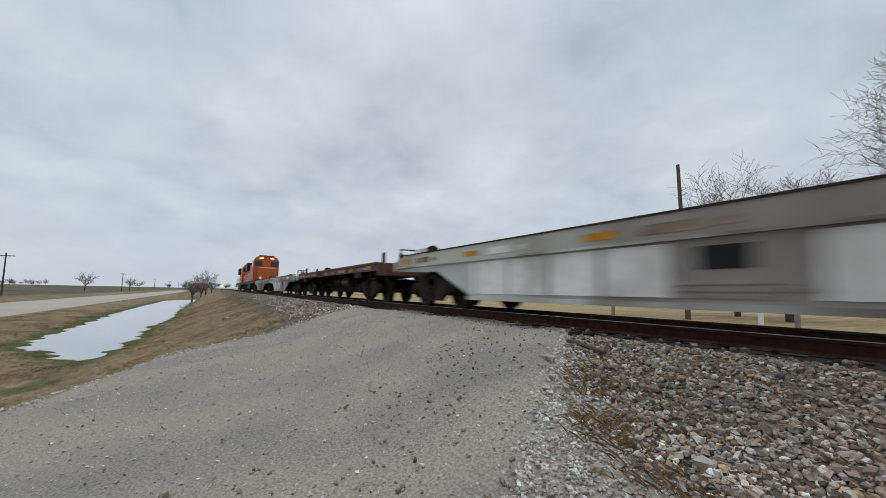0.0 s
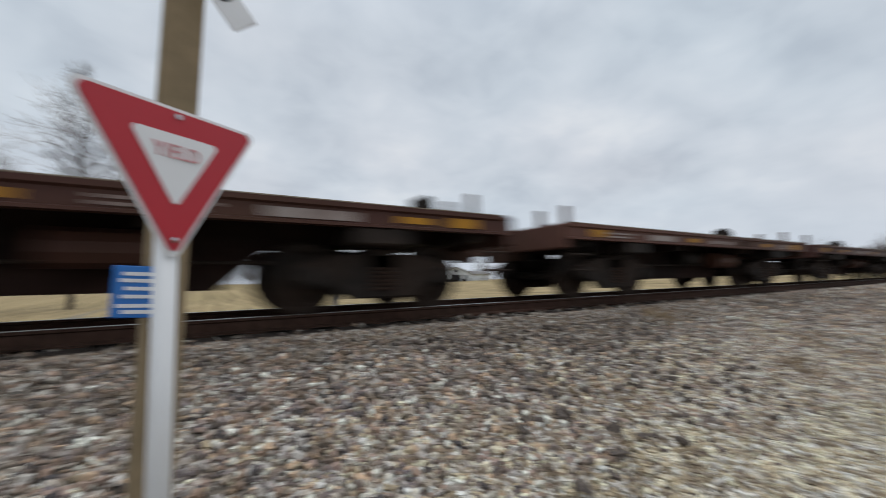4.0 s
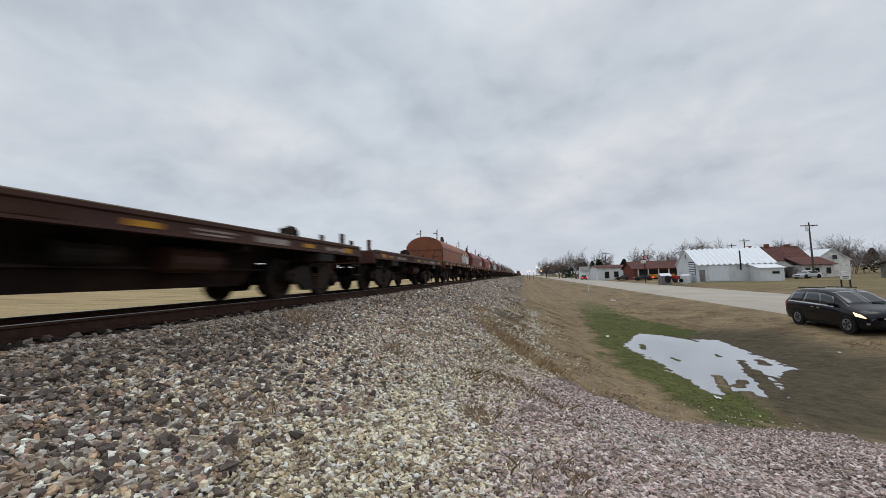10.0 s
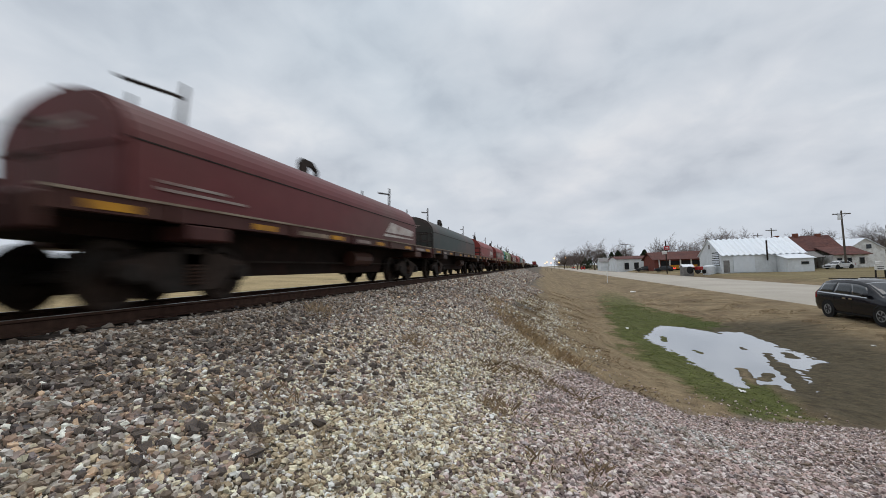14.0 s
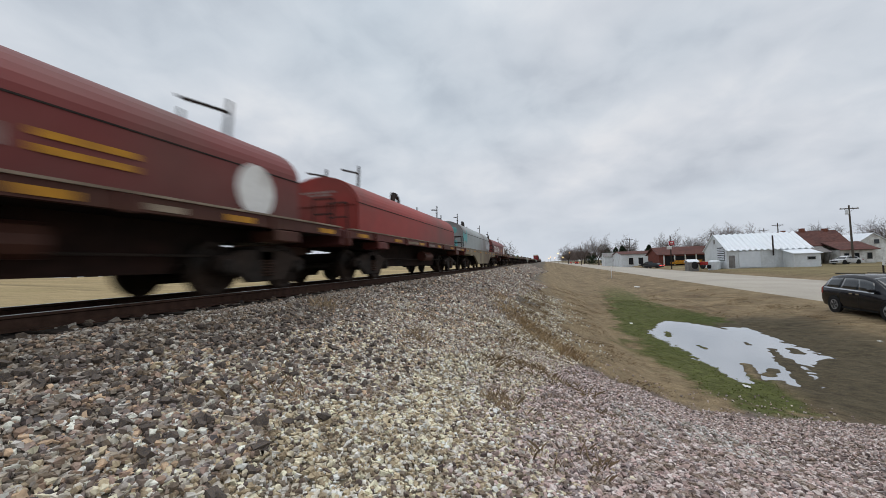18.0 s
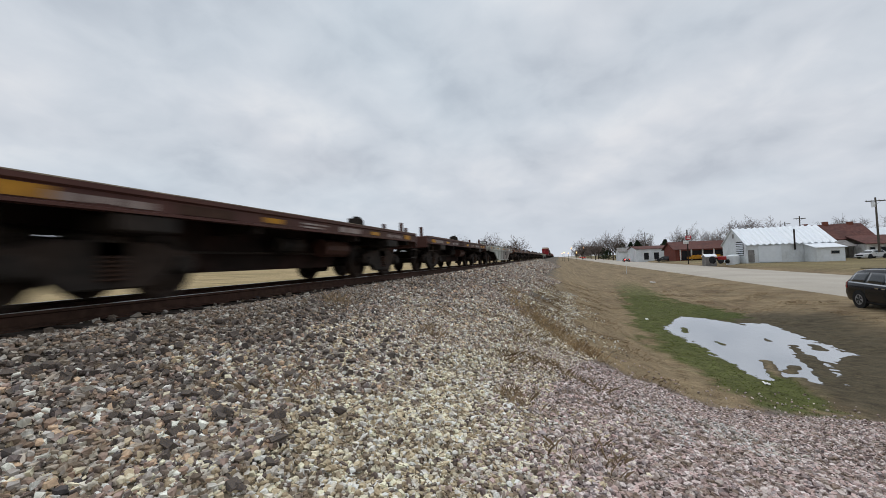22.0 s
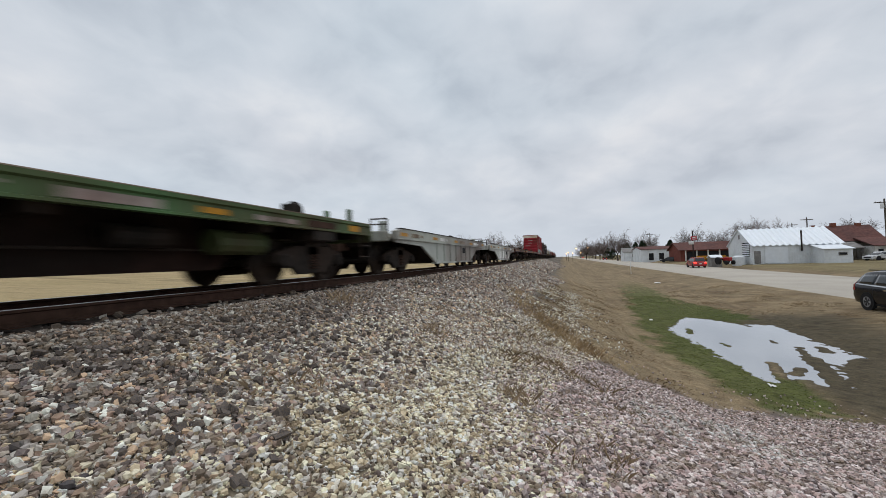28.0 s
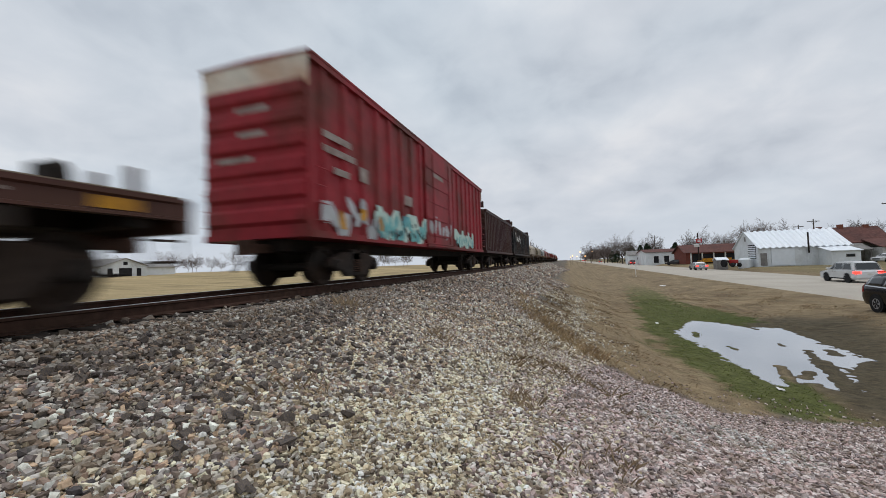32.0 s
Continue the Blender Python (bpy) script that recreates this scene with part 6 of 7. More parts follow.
part("sliding_door", rbox(-5.12, -5.02, 1.2, 4.4, 0, 2.75, 0.02), "roof_white", barn, "white sliding door")
part("door", rbox(-5.1, -5.0, 5.0, 5.9, 0, 2.1, 0.02), "grey_wall", barn)
part("stove_pipe", tube(bmesh.new(), (-5.3, -0.6, 1.9), (-5.3, -0.6, 5.3), 0.12, seg=10), "grime", barn, "black stove pipe")
bm = bmesh.new()
prism(bm, [(-8.2, -0.3), (-8.2, 2.1), (-5.0, 2.75), (-5.0, -0.3)], -5.6, -2.0)
part("lean_to", bm, "barn_white", barn, "small white lean-to shed")
bm = bmesh.new()
prism(bm, [(-8.45, 2.08), (-8.45, 2.16), (-4.98, 2.88), (-4.98, 2.78)], -5.85, -1.75)
part("lean_to_roof", bm, "roof_white", barn)
opening(barn, -8.26, -8.18, -4.9, -3.8, 1.1, 1.6, "grey_wall")
tank = thing("stock_tank", "pale upright tank beside a barn wall", "tank", at=pose(81.2, -35.2, float(height(81.2, -34.6))))
part("shell", lathe(bmesh.new(), [(0.1, 0), (1.0, 0), (1.0, 1.5), (0.6, 1.75), (0.1, 1.8)], 20, "z"), "barn_white", tank)
shed = gable_house("shed", "small white shed with a low roof", "shed", pose(84.5, -32.6, float(height(84.5, -32.6)) + 0.25), 2.0, 1.7, 1.5, 1.9, "grey_wall", "roof_white", 0.12)
trac = thing("tractor", "small red farm tractor beside a barn", "tractor", at=pose(80.0, -32.6, float(height(80, -32.6)) + 0.55, 0, 0, 200))
part("hood", rbox(0.2, 1.5, -0.32, 0.32, 0.65, 1.25, 0.06), "car_red", trac)
part("seat", rbox(-0.5, -0.1, -0.25, 0.25, 0.85, 1.1, 0.05), "tyre", trac)
part("fender", rbox(-0.9, 0.0, -0.75, 0.75, 1.0, 1.08, 0.03), "car_red", trac)
for x, y, r in ((-0.45, -0.75, 0.65), (-0.45, 0.75, 0.65), (1.25, -0.6, 0.36), (1.25, 0.6, 0.36)):
    part("wheel", lathe(bmesh.new(), [(r * 0.5, -0.15), (r, -0.13), (r, 0.13), (r * 0.5, 0.15)], 18), "tyre", trac).location = (x, y, r)

# Farmstead behind the barn: a tall house with rusty red roofs and a porch.
fz = float(height(93, -57)) - 0.2
farm = gable_house("farmhouse", "old pale farmhouse with rusty red roofs", "farmhouse", pose(97, -57.2, fz), 8, 10, 3.9, 6.7, "tan_wall", "roof_red", 0.4)
bm = bmesh.new()
prism(bm, [(-9.0, 2.6), (-9.0, 2.72), (-3.9, 4.3), (-3.9, 4.1)], -6.6, -0.6)
part("porch_roof", bm, "roof_red", farm, "rusty lower roof over the front room")
part("front_wall", boxes((-8.4, -3.9, -6.2, -1.0, -1.0, 2.66)), "white", farm, "white painted front wall")
bm = bmesh.new()
prism(bm, [(-7.4, 2.3), (-7.4, 2.42), (-3.9, 3.7), (-3.9, 3.5)], -0.4, 5.4)
part("porch_roof", bm, "grey_wall", farm, "grey porch roof")
for k in range(4):
    part("porch_post", boxes((-7.2, -7.0, -0.2 + k * 1.75, 0.0 + k * 1.75, -1.0, 2.35)), "grey_wall", farm)
for y, z in ((-3.6, 6.6), (0.3, 6.8), (3.6, 6.5)):
    part("chimney", rbox(-0.4, 0.4, y - 0.35, y + 0.35, z - 0.8, z + 0.55, 0.02), "brick", farm)
for y in (-5.3, -3.4, -1.9):
    opening(farm, -8.46, -8.38, y - 0.4, y + 0.4, 0.9, 2.1, "grey_wall")
wing = gable_house("farm_building", "pale gabled farm building with a white roof edge", "farm building", pose(97, -66, fz), 8, 6, 3.6, 5.7, "white", "roof_white", 0.25, along="x")
opening(wing, -1.0, 0.0, 3.96, 4.04, 3.6, 4.6)
opening(wing, -3.06, -2.96, -0.5, 0.5, 1.2, 2.4)
ruin = gable_house("shed", "dark open-fronted shed with a rusty roof", "shed", pose(90, -50.5, fz), 6, 4.4, 3.6, 5.6, "grey_wall", "roof_red", 0.4)
part("opening", boxes((-3.56, -3.48, -2.0, 2.0, -0.5, 3.2)), "dark", ruin)
shedr = gable_house("shed", "grey shed with a shallow dark roof", "shed", pose(73, -65.5, float(height(73, -65)) - 0.2), 6, 8, 2.3, 3.1, "grey_wall", "pole_wood", 0.6)
opening(shedr, -3.06, -2.98, 1.5, 2.8, 0.0, 2.1, "white", "dark", "door")
opening(shedr, -3.06, -2.98, -1.6, -0.4, 1.0, 1.9)

# Equipment dealer with a red roof, white shop, filling station lamps.
redb = gable_house("shop_building", "low red building with a shallow red roof", "building", pose(126, -42.5, -1.75), 12, 13, 3.0, 5.0, "red_wall", "roof_red", 0.6)
part("opening", boxes((-6.06, -5.98, -5.0, 5.0, 0, 2.5)), "dark", redb, "black panel for the shaded shop front")
for k in range(5):
    part("pillar", boxes((-6.2, -6.05, -5.2 + k * 2.6, -4.9 + k * 2.6, 0, 2.9)), "white", redb)
bm = boxes((-7.4, -6.4, -4.5, 4.0, 0.3, 0.9), (-7.2, -6.6, -3.5, 3.0, 0.9, 1.3))
part("stock", bm, "yellow", redb, "yellow machinery lined up outside")
whb = gable_house("shop_building", "long white flat-fronted shop", "building", pose(152, -36.5, -1.7), 16, 12, 3.6, 4.6, "barn_white", "roof_red", 0.4)
for y in (-3.0, 0.0, 3.0):
    opening(whb, -8.06, -7.98, y - 0.8, y + 0.8, 0, 2.4, "white", "dark", "door")
wh2 = gable_house("house", "white bungalow with a grey roof", "house", pose(176, -33, -1.6), 9, 8, 3.0, 4.6, "barn_white", "grey_wall", 0.4)
opening(wh2, -4.56, -4.48, -1.0, 1.0, 1.0, 2.1)
pole = thing("shop_sign", "tall post with red shop sign panels", "sign", at=pose(101.2, -33.8, float(height(101.2, -33.8))))
part("post", tube(bmesh.new(), (0, 0, -0.5), (0, 0, 7.6), 0.12, seg=10), "grime", pole)
part("panel", rbox(-0.15, 0.15, -0.75, 0.35, 5.4, 6.3, 0.04), "pink_sign", pole, "red panel")
part("panel", rbox(-0.15, 0.15, -0.2, 0.8, 4.5, 5.2, 0.04), "white", pole, "white panel")
part("bar", boxes((-0.17, -0.15, -0.55, 0.15, 5.6, 5.75), (-0.17, -0.15, -0.5, 0.1, 5.9, 6.1)), "white", pole, "white bar of illegible writing")
sgn = thing("yard_sign", "small white board on wooden legs", "sign", at=pose(50, -39.3, float(height(50, -39.3))))
part("board", rbox(-0.05, 0.05, -0.45, 0.45, 0.75, 1.3, 0.02), "white", sgn)
part("board", rbox(-0.05, 0.05, -0.3, 0.35, 1.34, 1.65, 0.02), "white", sgn, "smaller upper board")
part("bar", boxes((-0.07, -0.05, -0.3, 0.3, 1.08, 1.14), (-0.07, -0.05, -0.25, 0.25, 0.9, 0.97)), "grime", sgn, "dark bar of illegible writing")
for y in (-0.4, 0.4):
    part("leg", rbox(-0.05, 0.05, y - 0.06, y + 0.06, -0.3, 0.8, 0.01), "grime", sgn)
for k, (x, y, z, r) in enumerate(((246, -9.0, 2.6, 0.32), (252, -11.5, 2.2, 0.28), (254, -13.5, 4.9, 0.35), (260, -16.5, 2.4, 0.34), (262, -8.0, 2.0, 0.25), (230, -19.0, 4.6, 0.16), (205, -62, 7.5, 0.22))):
    lamp = thing("yard_lamp", "glowing amber lamp on a tall mast", "street lamp", "lamps along the distant road", pose(x, y, z))
    part("mast", tube(bmesh.new(), (0, 0, -6.0), (0, 0, -r), 0.07, seg=6), "grime", lamp)
    part("globe", lathe(bmesh.new(), [(r * 0.2, -r), (r * 0.8, -r * 0.6), (r, 0), (r * 0.8, r * 0.6), (r * 0.2, r)], 12, "z"), "amber", lamp, "glowing globe")
sig = thing("signal_lamp", "trackside mast with a glowing lamp", "signal", at=pose(-138, -3.3, -0.6))
part("mast", tube(bmesh.new(), (0, 0, 0), (0, 0, 2.0), 0.06, seg=8), "grime", sig)
part("lamp", lathe(bmesh.new(), [(0.05, -0.22), (0.2, -0.1), (0.22, 0), (0.2, 0.1), (0.05, 0.22)], 10, "z"), "amber", sig).location = (0, 0, 1.6)

# Across the track: white barn, long shed, brick house.
wz = float(height(51, 73)) - 0.1
wb1 = gable_house("barn", "white barn with dark open doors in a field", "barn", pose(52.5, 78, wz), 8.0, 13, 1.9, 3.3, "barn_white", "grey_wall", 0.3)
for x0, x1, z1 in ((-3.0, -2.2, 1.5), (-1.1, 1.1, 1.55), (2.0, 2.8, 1.5)):
    part("door", boxes((x0, x1, -6.56, -6.48, 0.0, z1)), "dark", wb1, "black panel for the shaded doorway")
part("hatch", boxes((-0.35, 0.35, -6.56, -6.48, 2.1, 2.7)), "dark", wb1)
lean = gable_house("shed", "long low white shed joined to a barn", "shed", pose(61, 79, wz), 8, 8, 1.7, 2.5, "barn_white", "grey_wall", 0.3, along="x")
wb2 = gable_house("shed", "long white low shed in a field", "shed", pose(40, 88, wz), 16, 9, 1.9, 2.8, "barn_white", "roof_white", 0.3, along="x")
brk = gable_house("house", "brick bungalow across the field", "house", pose(22, 92, float(height(22, 92)) - 0.2), 16, 9, 2.4, 4.0, "brick", "grey_wall", 0.4, along="x")
hs3 = gable_house("house", "pale house beyond bare trees", "house", pose(-30, 95, float(height(-30, 95)) - 0.2), 14, 9, 2.6, 4.4, "tan_wall", "grey_wall", 0.4, along="x")

# ---- poles and posts ----


def power_pole(name, label, m, h, arm=True):
    t = thing(name, label, "utility pole", "wooden utility poles", m)
    part("shaft", tube(bmesh.new(), (0, 0, -0.6), (0, 0, h), 0.17, 0.11, 10), "pole_wood", t)
    if arm:
        part("cross_arm", rbox(-0.06, 0.06, -1.3, 1.3, h - 0.65, h - 0.5, 0.01), "pole_wood", t)
        for y in (-1.15, -0.5, 0.5, 1.15):
            part("insulator", lathe(bmesh.new(), [(0.03, 0), (0.06, 0.03), (0.06, 0.12), (0.02, 0.16)], 8, "z"), "galv", t).location = (0, y, h - 0.5)
        bm = bmesh.new()
        tube(bm, (0, -0.75, h - 0.6), (0, 0, h - 1.2), 0.02, seg=4)
        tube(bm, (0, 0.75, h - 0.6), (0, 0, h - 1.2), 0.02, seg=4)
        part("brace", bm, "grime", t)
    return t


p0 = power_pole("utility_pole", "weathered wooden utility pole with a cross-arm", pose(-110, -41, float(height(-110, -41)), 0, 4, 8), 8.3)
for x, y, h_rot in ((-228, -41, 5), (-345, -41, -3), (-460, -41, 4), (-575, -41, 3), (81, -55.4, 0), (118, -63, 6), (140, -70, -4), (158, -36, 3), (215, -36, -2), (260, -36, 2)):
    copy_thing(p0, pose(x, y, float(height(x, y)) + (1.6 if x > 0 else 0), 0, 1, h_rot))
tr = thing("transformer", "grey transformer can on a pole", "transformer", at=pose(81, -55.0, 7.0))
part("can", tube(bmesh.new(), (0, 0, -0.4), (0, 0, 0.4), 0.25, seg=12), "galv", tr)
power_pole("bare_pole", "bare weathered wooden pole with no arms", pose(-14.9, 20.5, float(height(-14.9, 20.5)), -1.5, -2.0, 0), 10.3, arm=False)
for x, y, h, mt in ((-9.0, 15.5, 1.3, "galv"), (-7.6, 15.2, 1.4, "grey_wall"), (-17, 16, 1.3, "grey_wall"), (-1.5, 15.5, 1.3, "grey_wall"), (6.5, 15.5, 1.3, "grey_wall")):
    f = thing("fence_post", "short weathered fence post standing in grass", "fence post", "fence posts by the line", pose(x, y, float(height(x, y))))
    part("stake", rbox(-0.08, 0.08, -0.08, 0.08, -0.3, h, 0.01), mt, f)
mk = thing("marker_post", "thin grey roadside marker post", "marker post", at=pose(69.3, -16.2, float(height(69.3, -16.2))))
part("stake", tube(bmesh.new(), (0, 0, -0.3), (0, 0, 2.4), 0.04, seg=8), "galv", mk)

# ---- trees ----


def grow(seed, height_m, spread, depth=5, leader=0.8, first=0.25, limbs=7, wiggle=0.16):
    """Segments (from, to, radius, radius, level) of a bare tree."""
    rng = random.Random(seed)
    segs = []

    def limb(p, d, length, r, level):
        n = 4 if level < 2 else 3 if level < depth else 1
        for k in range(n):
            d2 = (d + Vector((rng.uniform(-1, 1), rng.uniform(-1, 1), rng.uniform(-0.5, 0.9))) * wiggle).normalized()
            q = p + d2 * (length / n)
            r2 = r * (0.82 if level else 0.86)
            segs.append((p, q, r, r2, level))
            if level < depth and (level or k >= 1):
                for _ in range(2 if level < 3 else 2):
                    if rng.random() < 0.85:
                        side = d2.orthogonal().normalized()
                        side.rotate(Matrix.Rotation(rng.uniform(0, 6.283), 3, d2))
                        dd = (d2 * leader + side * spread).normalized()
                        limb(q, dd, length * rng.uniform(0.48, 0.68), r2 * 0.6, level + 1)
            p, d, r = q, d2, r2
    if limbs == 1:
        p, r0 = Vector((0, 0, -0.3)), height_m * 0.012
        for k in range(26):
            u = k / 26
            q = p + Vector((rng.uniform(-0.05, 0.05), rng.uniform(-0.05, 0.05), height_m / 26))
            segs.append((p, q, r0 * (1 - u) + 0.01, r0 * (1 - u - 1 / 26) + 0.01, 0))
            if u > first:
                for _ in range(3):
                    a = rng.uniform(0, 6.283)
                    reach = height_m * 0.29 * (1 - u) ** 0.75 * rng.uniform(0.6, 1.15) + 0.3
                    limb(q, Vector((math.cos(a), math.sin(a), 0.95)).normalized(), reach, r0 * 0.28 * (1 - 0.7 * u), 2)
            p = q
        return segs
    trunk = height_m * first
    base = Vector((0, 0, -0.3))
    top = Vector((rng.uniform(-0.2, 0.2), rng.uniform(-0.2, 0.2), trunk))
    r0 = height_m * 0.021
    segs.append((base, top, r0 * 1.25, r0, 0))
    if limbs == 1:
        limb(top, Vector((0, 0, 1)), height_m * 0.72, r0 * 0.9, 0)
    else:
        for k in range(limbs):
            a = 6.283 * k / limbs + rng.uniform(-0.3, 0.3)
            d = Vector((math.cos(a) * spread, math.sin(a) * spread, 1.0)).normalized()
            limb(top - Vector((0, 0, rng.uniform(0, 0.15) * trunk)), d, height_m * rng.uniform(0.38, 0.5), r0 * 0.55, 1)
    return segs


def sticks(segs, seg_n, keep, least=0.008, slim=1.0):
    V, F = [], []
    for p, q, r, r2, level in segs:
        if not keep(level):
            continue
        d = (q - p).normalized()
        s = d.orthogonal().normalized()
        t = d.cross(s)
        b = len(V)
        n = seg_n if level < 2 else 3
        for c, rad in ((p, max(r * slim, least)), (q, max(r2 * slim, least))):
            for i in range(n):
                a = 6.28319 * i / n
                V.append(tuple(c + (s * math.cos(a) + t * math.sin(a)) * rad))
        for i in range(n):
            j = (i + 1) % n
            F.append((b + i, b + j, b + n + j, b + n + i))
    return V, F


def bare_tree(name, label, m, seed, h, spread, depth=5, group="bare trees", thin=0.008, **kw):
    t = thing(name, label, "tree", group, m)
    segs = grow(seed, h, spread, depth, **kw)
    for nm, keep, mt in (("trunk", lambda l: l == 0, "bark"), ("branching", lambda l: 1 <= l <= 2, "bark"), ("crown", lambda l: l >= 3, "twig")):
        V, F = sticks(segs, 7, keep, thin)
        if V:
            o = raw(nm, V, F, mt)
            o.parent = t
    return t


def gz(x, y):
    return float(height(x, y))


bare_tree("bare_tree", "broad leafless tree with many fine branches", pose(-11.4, 25.4, gz(-11.4, 25.4)), 11, 9.6, 0.72, 5, limbs=8, first=0.2, thin=0.008, wiggle=0.1)
bare_tree("bare_tree", "tall slender leafless tree with drooping side twigs", pose(-7.2, 31.5, gz(-7.2, 31.5)), 5, 17.0, 0.8, 4, limbs=1, first=0.16, leader=0.7, thin=0.009, wiggle=0.12)
bare_tree("bare_tree", "leafless tree beyond the line", pose(-16.5, 30.5, gz(-16.5, 30.5)), 8, 9.0, 0.7, 5, limbs=7, thin=0.009, wiggle=0.1)
far_a = bare_tree("bare_tree", "distant leafless tree on the skyline", pose(198, -30, gz(198, -30)), 21, 13, 0.75, 4, limbs=7, thin=0.022)
far_b = bare_tree("bare_tree", "distant leafless tree with a rounded crown", pose(124, -52, gz(124, -52)), 22, 11, 0.85, 4, limbs=7, thin=0.02)
far_c = bare_tree("bare_tree", "small distant leafless tree", pose(-220, -52, gz(-220, -52)), 23, 8, 0.6, 3, limbs=6, thin=0.035)
rt = random.Random(4)
for src, rows in ((far_a, ((130, 16, 0.8), (150, -68, 1.0), (165, -70, 0.9), (184, -56, 0.9), (205, -44, 1.0), (230, -25, 0.8), (250, -38, 1.0), (270, -30, 1.0), (300, -22, 1.0), (-120, -10, 0.45), (-152, -7.5, 0.6), (145, 28, 0.7))),
                  (far_b, ((132, -80, 1.0), (146, -86, 1.0), (118, -84, 1.0), (160, -60, 0.8), (190, -66, 1.0), (215, -62, 1.0), (240, -50, 1.0), (280, -44, 1.0), (330, -30, 1.1), (-142, -11, 0.55), (-134, -8.5, 0.5), (136, 18, 0.7))),
                  (far_c, ((-310, -50, 1.0), (-440, -62, 1.0), (-165, -9, 0.7), (-175, -6, 0.6)))):
    for x, y, s in rows:
        c = copy_thing(src, pose(x, y, gz(x, y) - 0.2, 0, 0, rt.uniform(0, 360)) @ Matrix.Scale(1, 4))
        c.scale = (s * rt.uniform(0.9, 1.1),) * 3


def fir(name, label, m, seed, h, w):
    """Dark evergreen: short trunk, crown of many small tilted sprays with an uneven outline."""
    t = thing(name, label, "tree", "evergreens along the road", m)
    part("trunk", tube(bmesh.new(), (0, 0, -0.3), (0, 0, h * 0.5), 0.2, 0.1, 8), "bark", t)
    rng = random.Random(seed)
    V, F = [], []
    for k in range(900):
        u = rng.random() ** 0.7
        z, a = h * (0.08 + 0.92 * u), rng.uniform(0, 6.283)
        rad = w * (1 - u ** 1.6) * rng.uniform(0.35, 1.05) + 0.15
        c = Vector((math.cos(a) * rad, math.sin(a) * rad, z))
        s = rng.uniform(0.18, 0.42)
        n = Vector((rng.uniform(-1, 1), rng.uniform(-1, 1), rng.uniform(-1, 1))).normalized()
        e = n.orthogonal().normalized() * s
        f = n.cross(e)
        b = len(V)
        V += [tuple(c + e), tuple(c + f * 0.7), tuple(c - e), tuple(c - f * 0.7)]
        F.append((b, b + 1, b + 2, b + 3))
    o = raw("crown", V, F, "evergreen")
    o.parent = t
    return t


fr = fir("evergreen_tree", "dark rounded evergreen tree", pose(188, -36, gz(188, -36)), 3, 7.5, 2.6)
for x, y, s in ((196, -40, 1.1), (206, -34, 0.9), (178, -47, 1.0), (218, -30, 0.8), (226, -38, 1.1), (240, -30, 0.9), (31, 66, 0.42), (168, -52, 0.8), (140, -96, 0.8), (128, -98, 0.85), (118, -100, 0.75), (108, -102, 0.8)):
    c = copy_thing(fr, pose(x, y, gz(x, y), 0, 0, rt.uniform(0, 360)))
    c.scale = (s * 1.15, s * 1.15, s)


def woods(name, label, seed, spots, h0, h1, per, thin):
    """Far wood: many small leafless trees in one sheet of twigs."""
    rng = random.Random(seed)
    forms = [sticks(grow(seed + k, 1.0, 0.8, 3, limbs=6, first=0.2), 3, lambda l: True, thin, 0.5) for k in range(4)]
    VV, FF, b = [], [], 0
    for (x0, y0), (x1, y1), n in spots:
        for k in range(n):
            u = (k + rng.random()) / n
            x, y = x0 + (x1 - x0) * u + rng.uniform(-6, 6), y0 + (y1 - y0) * u + rng.uniform(-8, 8)
            h = rng.uniform(h0, h1)
            V, F = forms[rng.randrange(4)]
            a = rng.uniform(0, 6.283)
            ca, sa = math.cos(a) * h, math.sin(a) * h
            v = np.array(V)
            VV.append(np.stack([v[:, 0] * ca - v[:, 1] * sa + x, v[:, 0] * sa + v[:, 1] * ca + y, v[:, 2] * h + gz(x, y)], 1))
            FF.append([[i + b for i in f] for f in F])
            b += len(V)
    return raw(name, np.concatenate(VV).tolist(), [f for g in FF for f in g], "twig", "stuff", label, "trees")


woods("far_woods", "bare winter woods on the skyline", 50, (((70, -98), (160, -92), 60), ((150, -90), (330, -60), 44), ((90, -78), (130, -80), 12)), 5.0, 8.5, 1, 0.002)
woods("far_woods", "bare hedgerow trees beyond the field", 60, (((180, 60), (120, 130), 22), ((120, 130), (20, 160), 26), ((20, 160), (-90, 150), 20), ((-90, 130), (-240, 90), 16)), 4, 9, 1, 0.0035)
woods("far_woods", "thin line of distant trees along the horizon", 70, (((-300, -260), (-1100, -300), 40), ((-900, -80), (-900, 60), 20), ((300, -30), (700, -40), 40), ((200, 20), (600, 60), 40)), 7, 14, 1, 0.005)


# ---- stones ----


def rock(seed):
    rng = np.random.RandomState(seed)
    bm = bmesh.new()
    bmesh.ops.create_icosphere(bm, subdivisions=1, radius=1.0)
    V = np.array([v.co for v in bm.verts])
    F = np.array([[v.index for v in f.verts] for f in bm.faces])
    bm.free()
    V = np.sign(V) * np.abs(V) ** rng.uniform(0.55, 0.9) * (1 + 0.34 * rng.uniform(-1, 1, (len(V), 1))) * rng.uniform(0.6, 1.3, 3) * np.array([1, 1, 0.7])
    return V, F


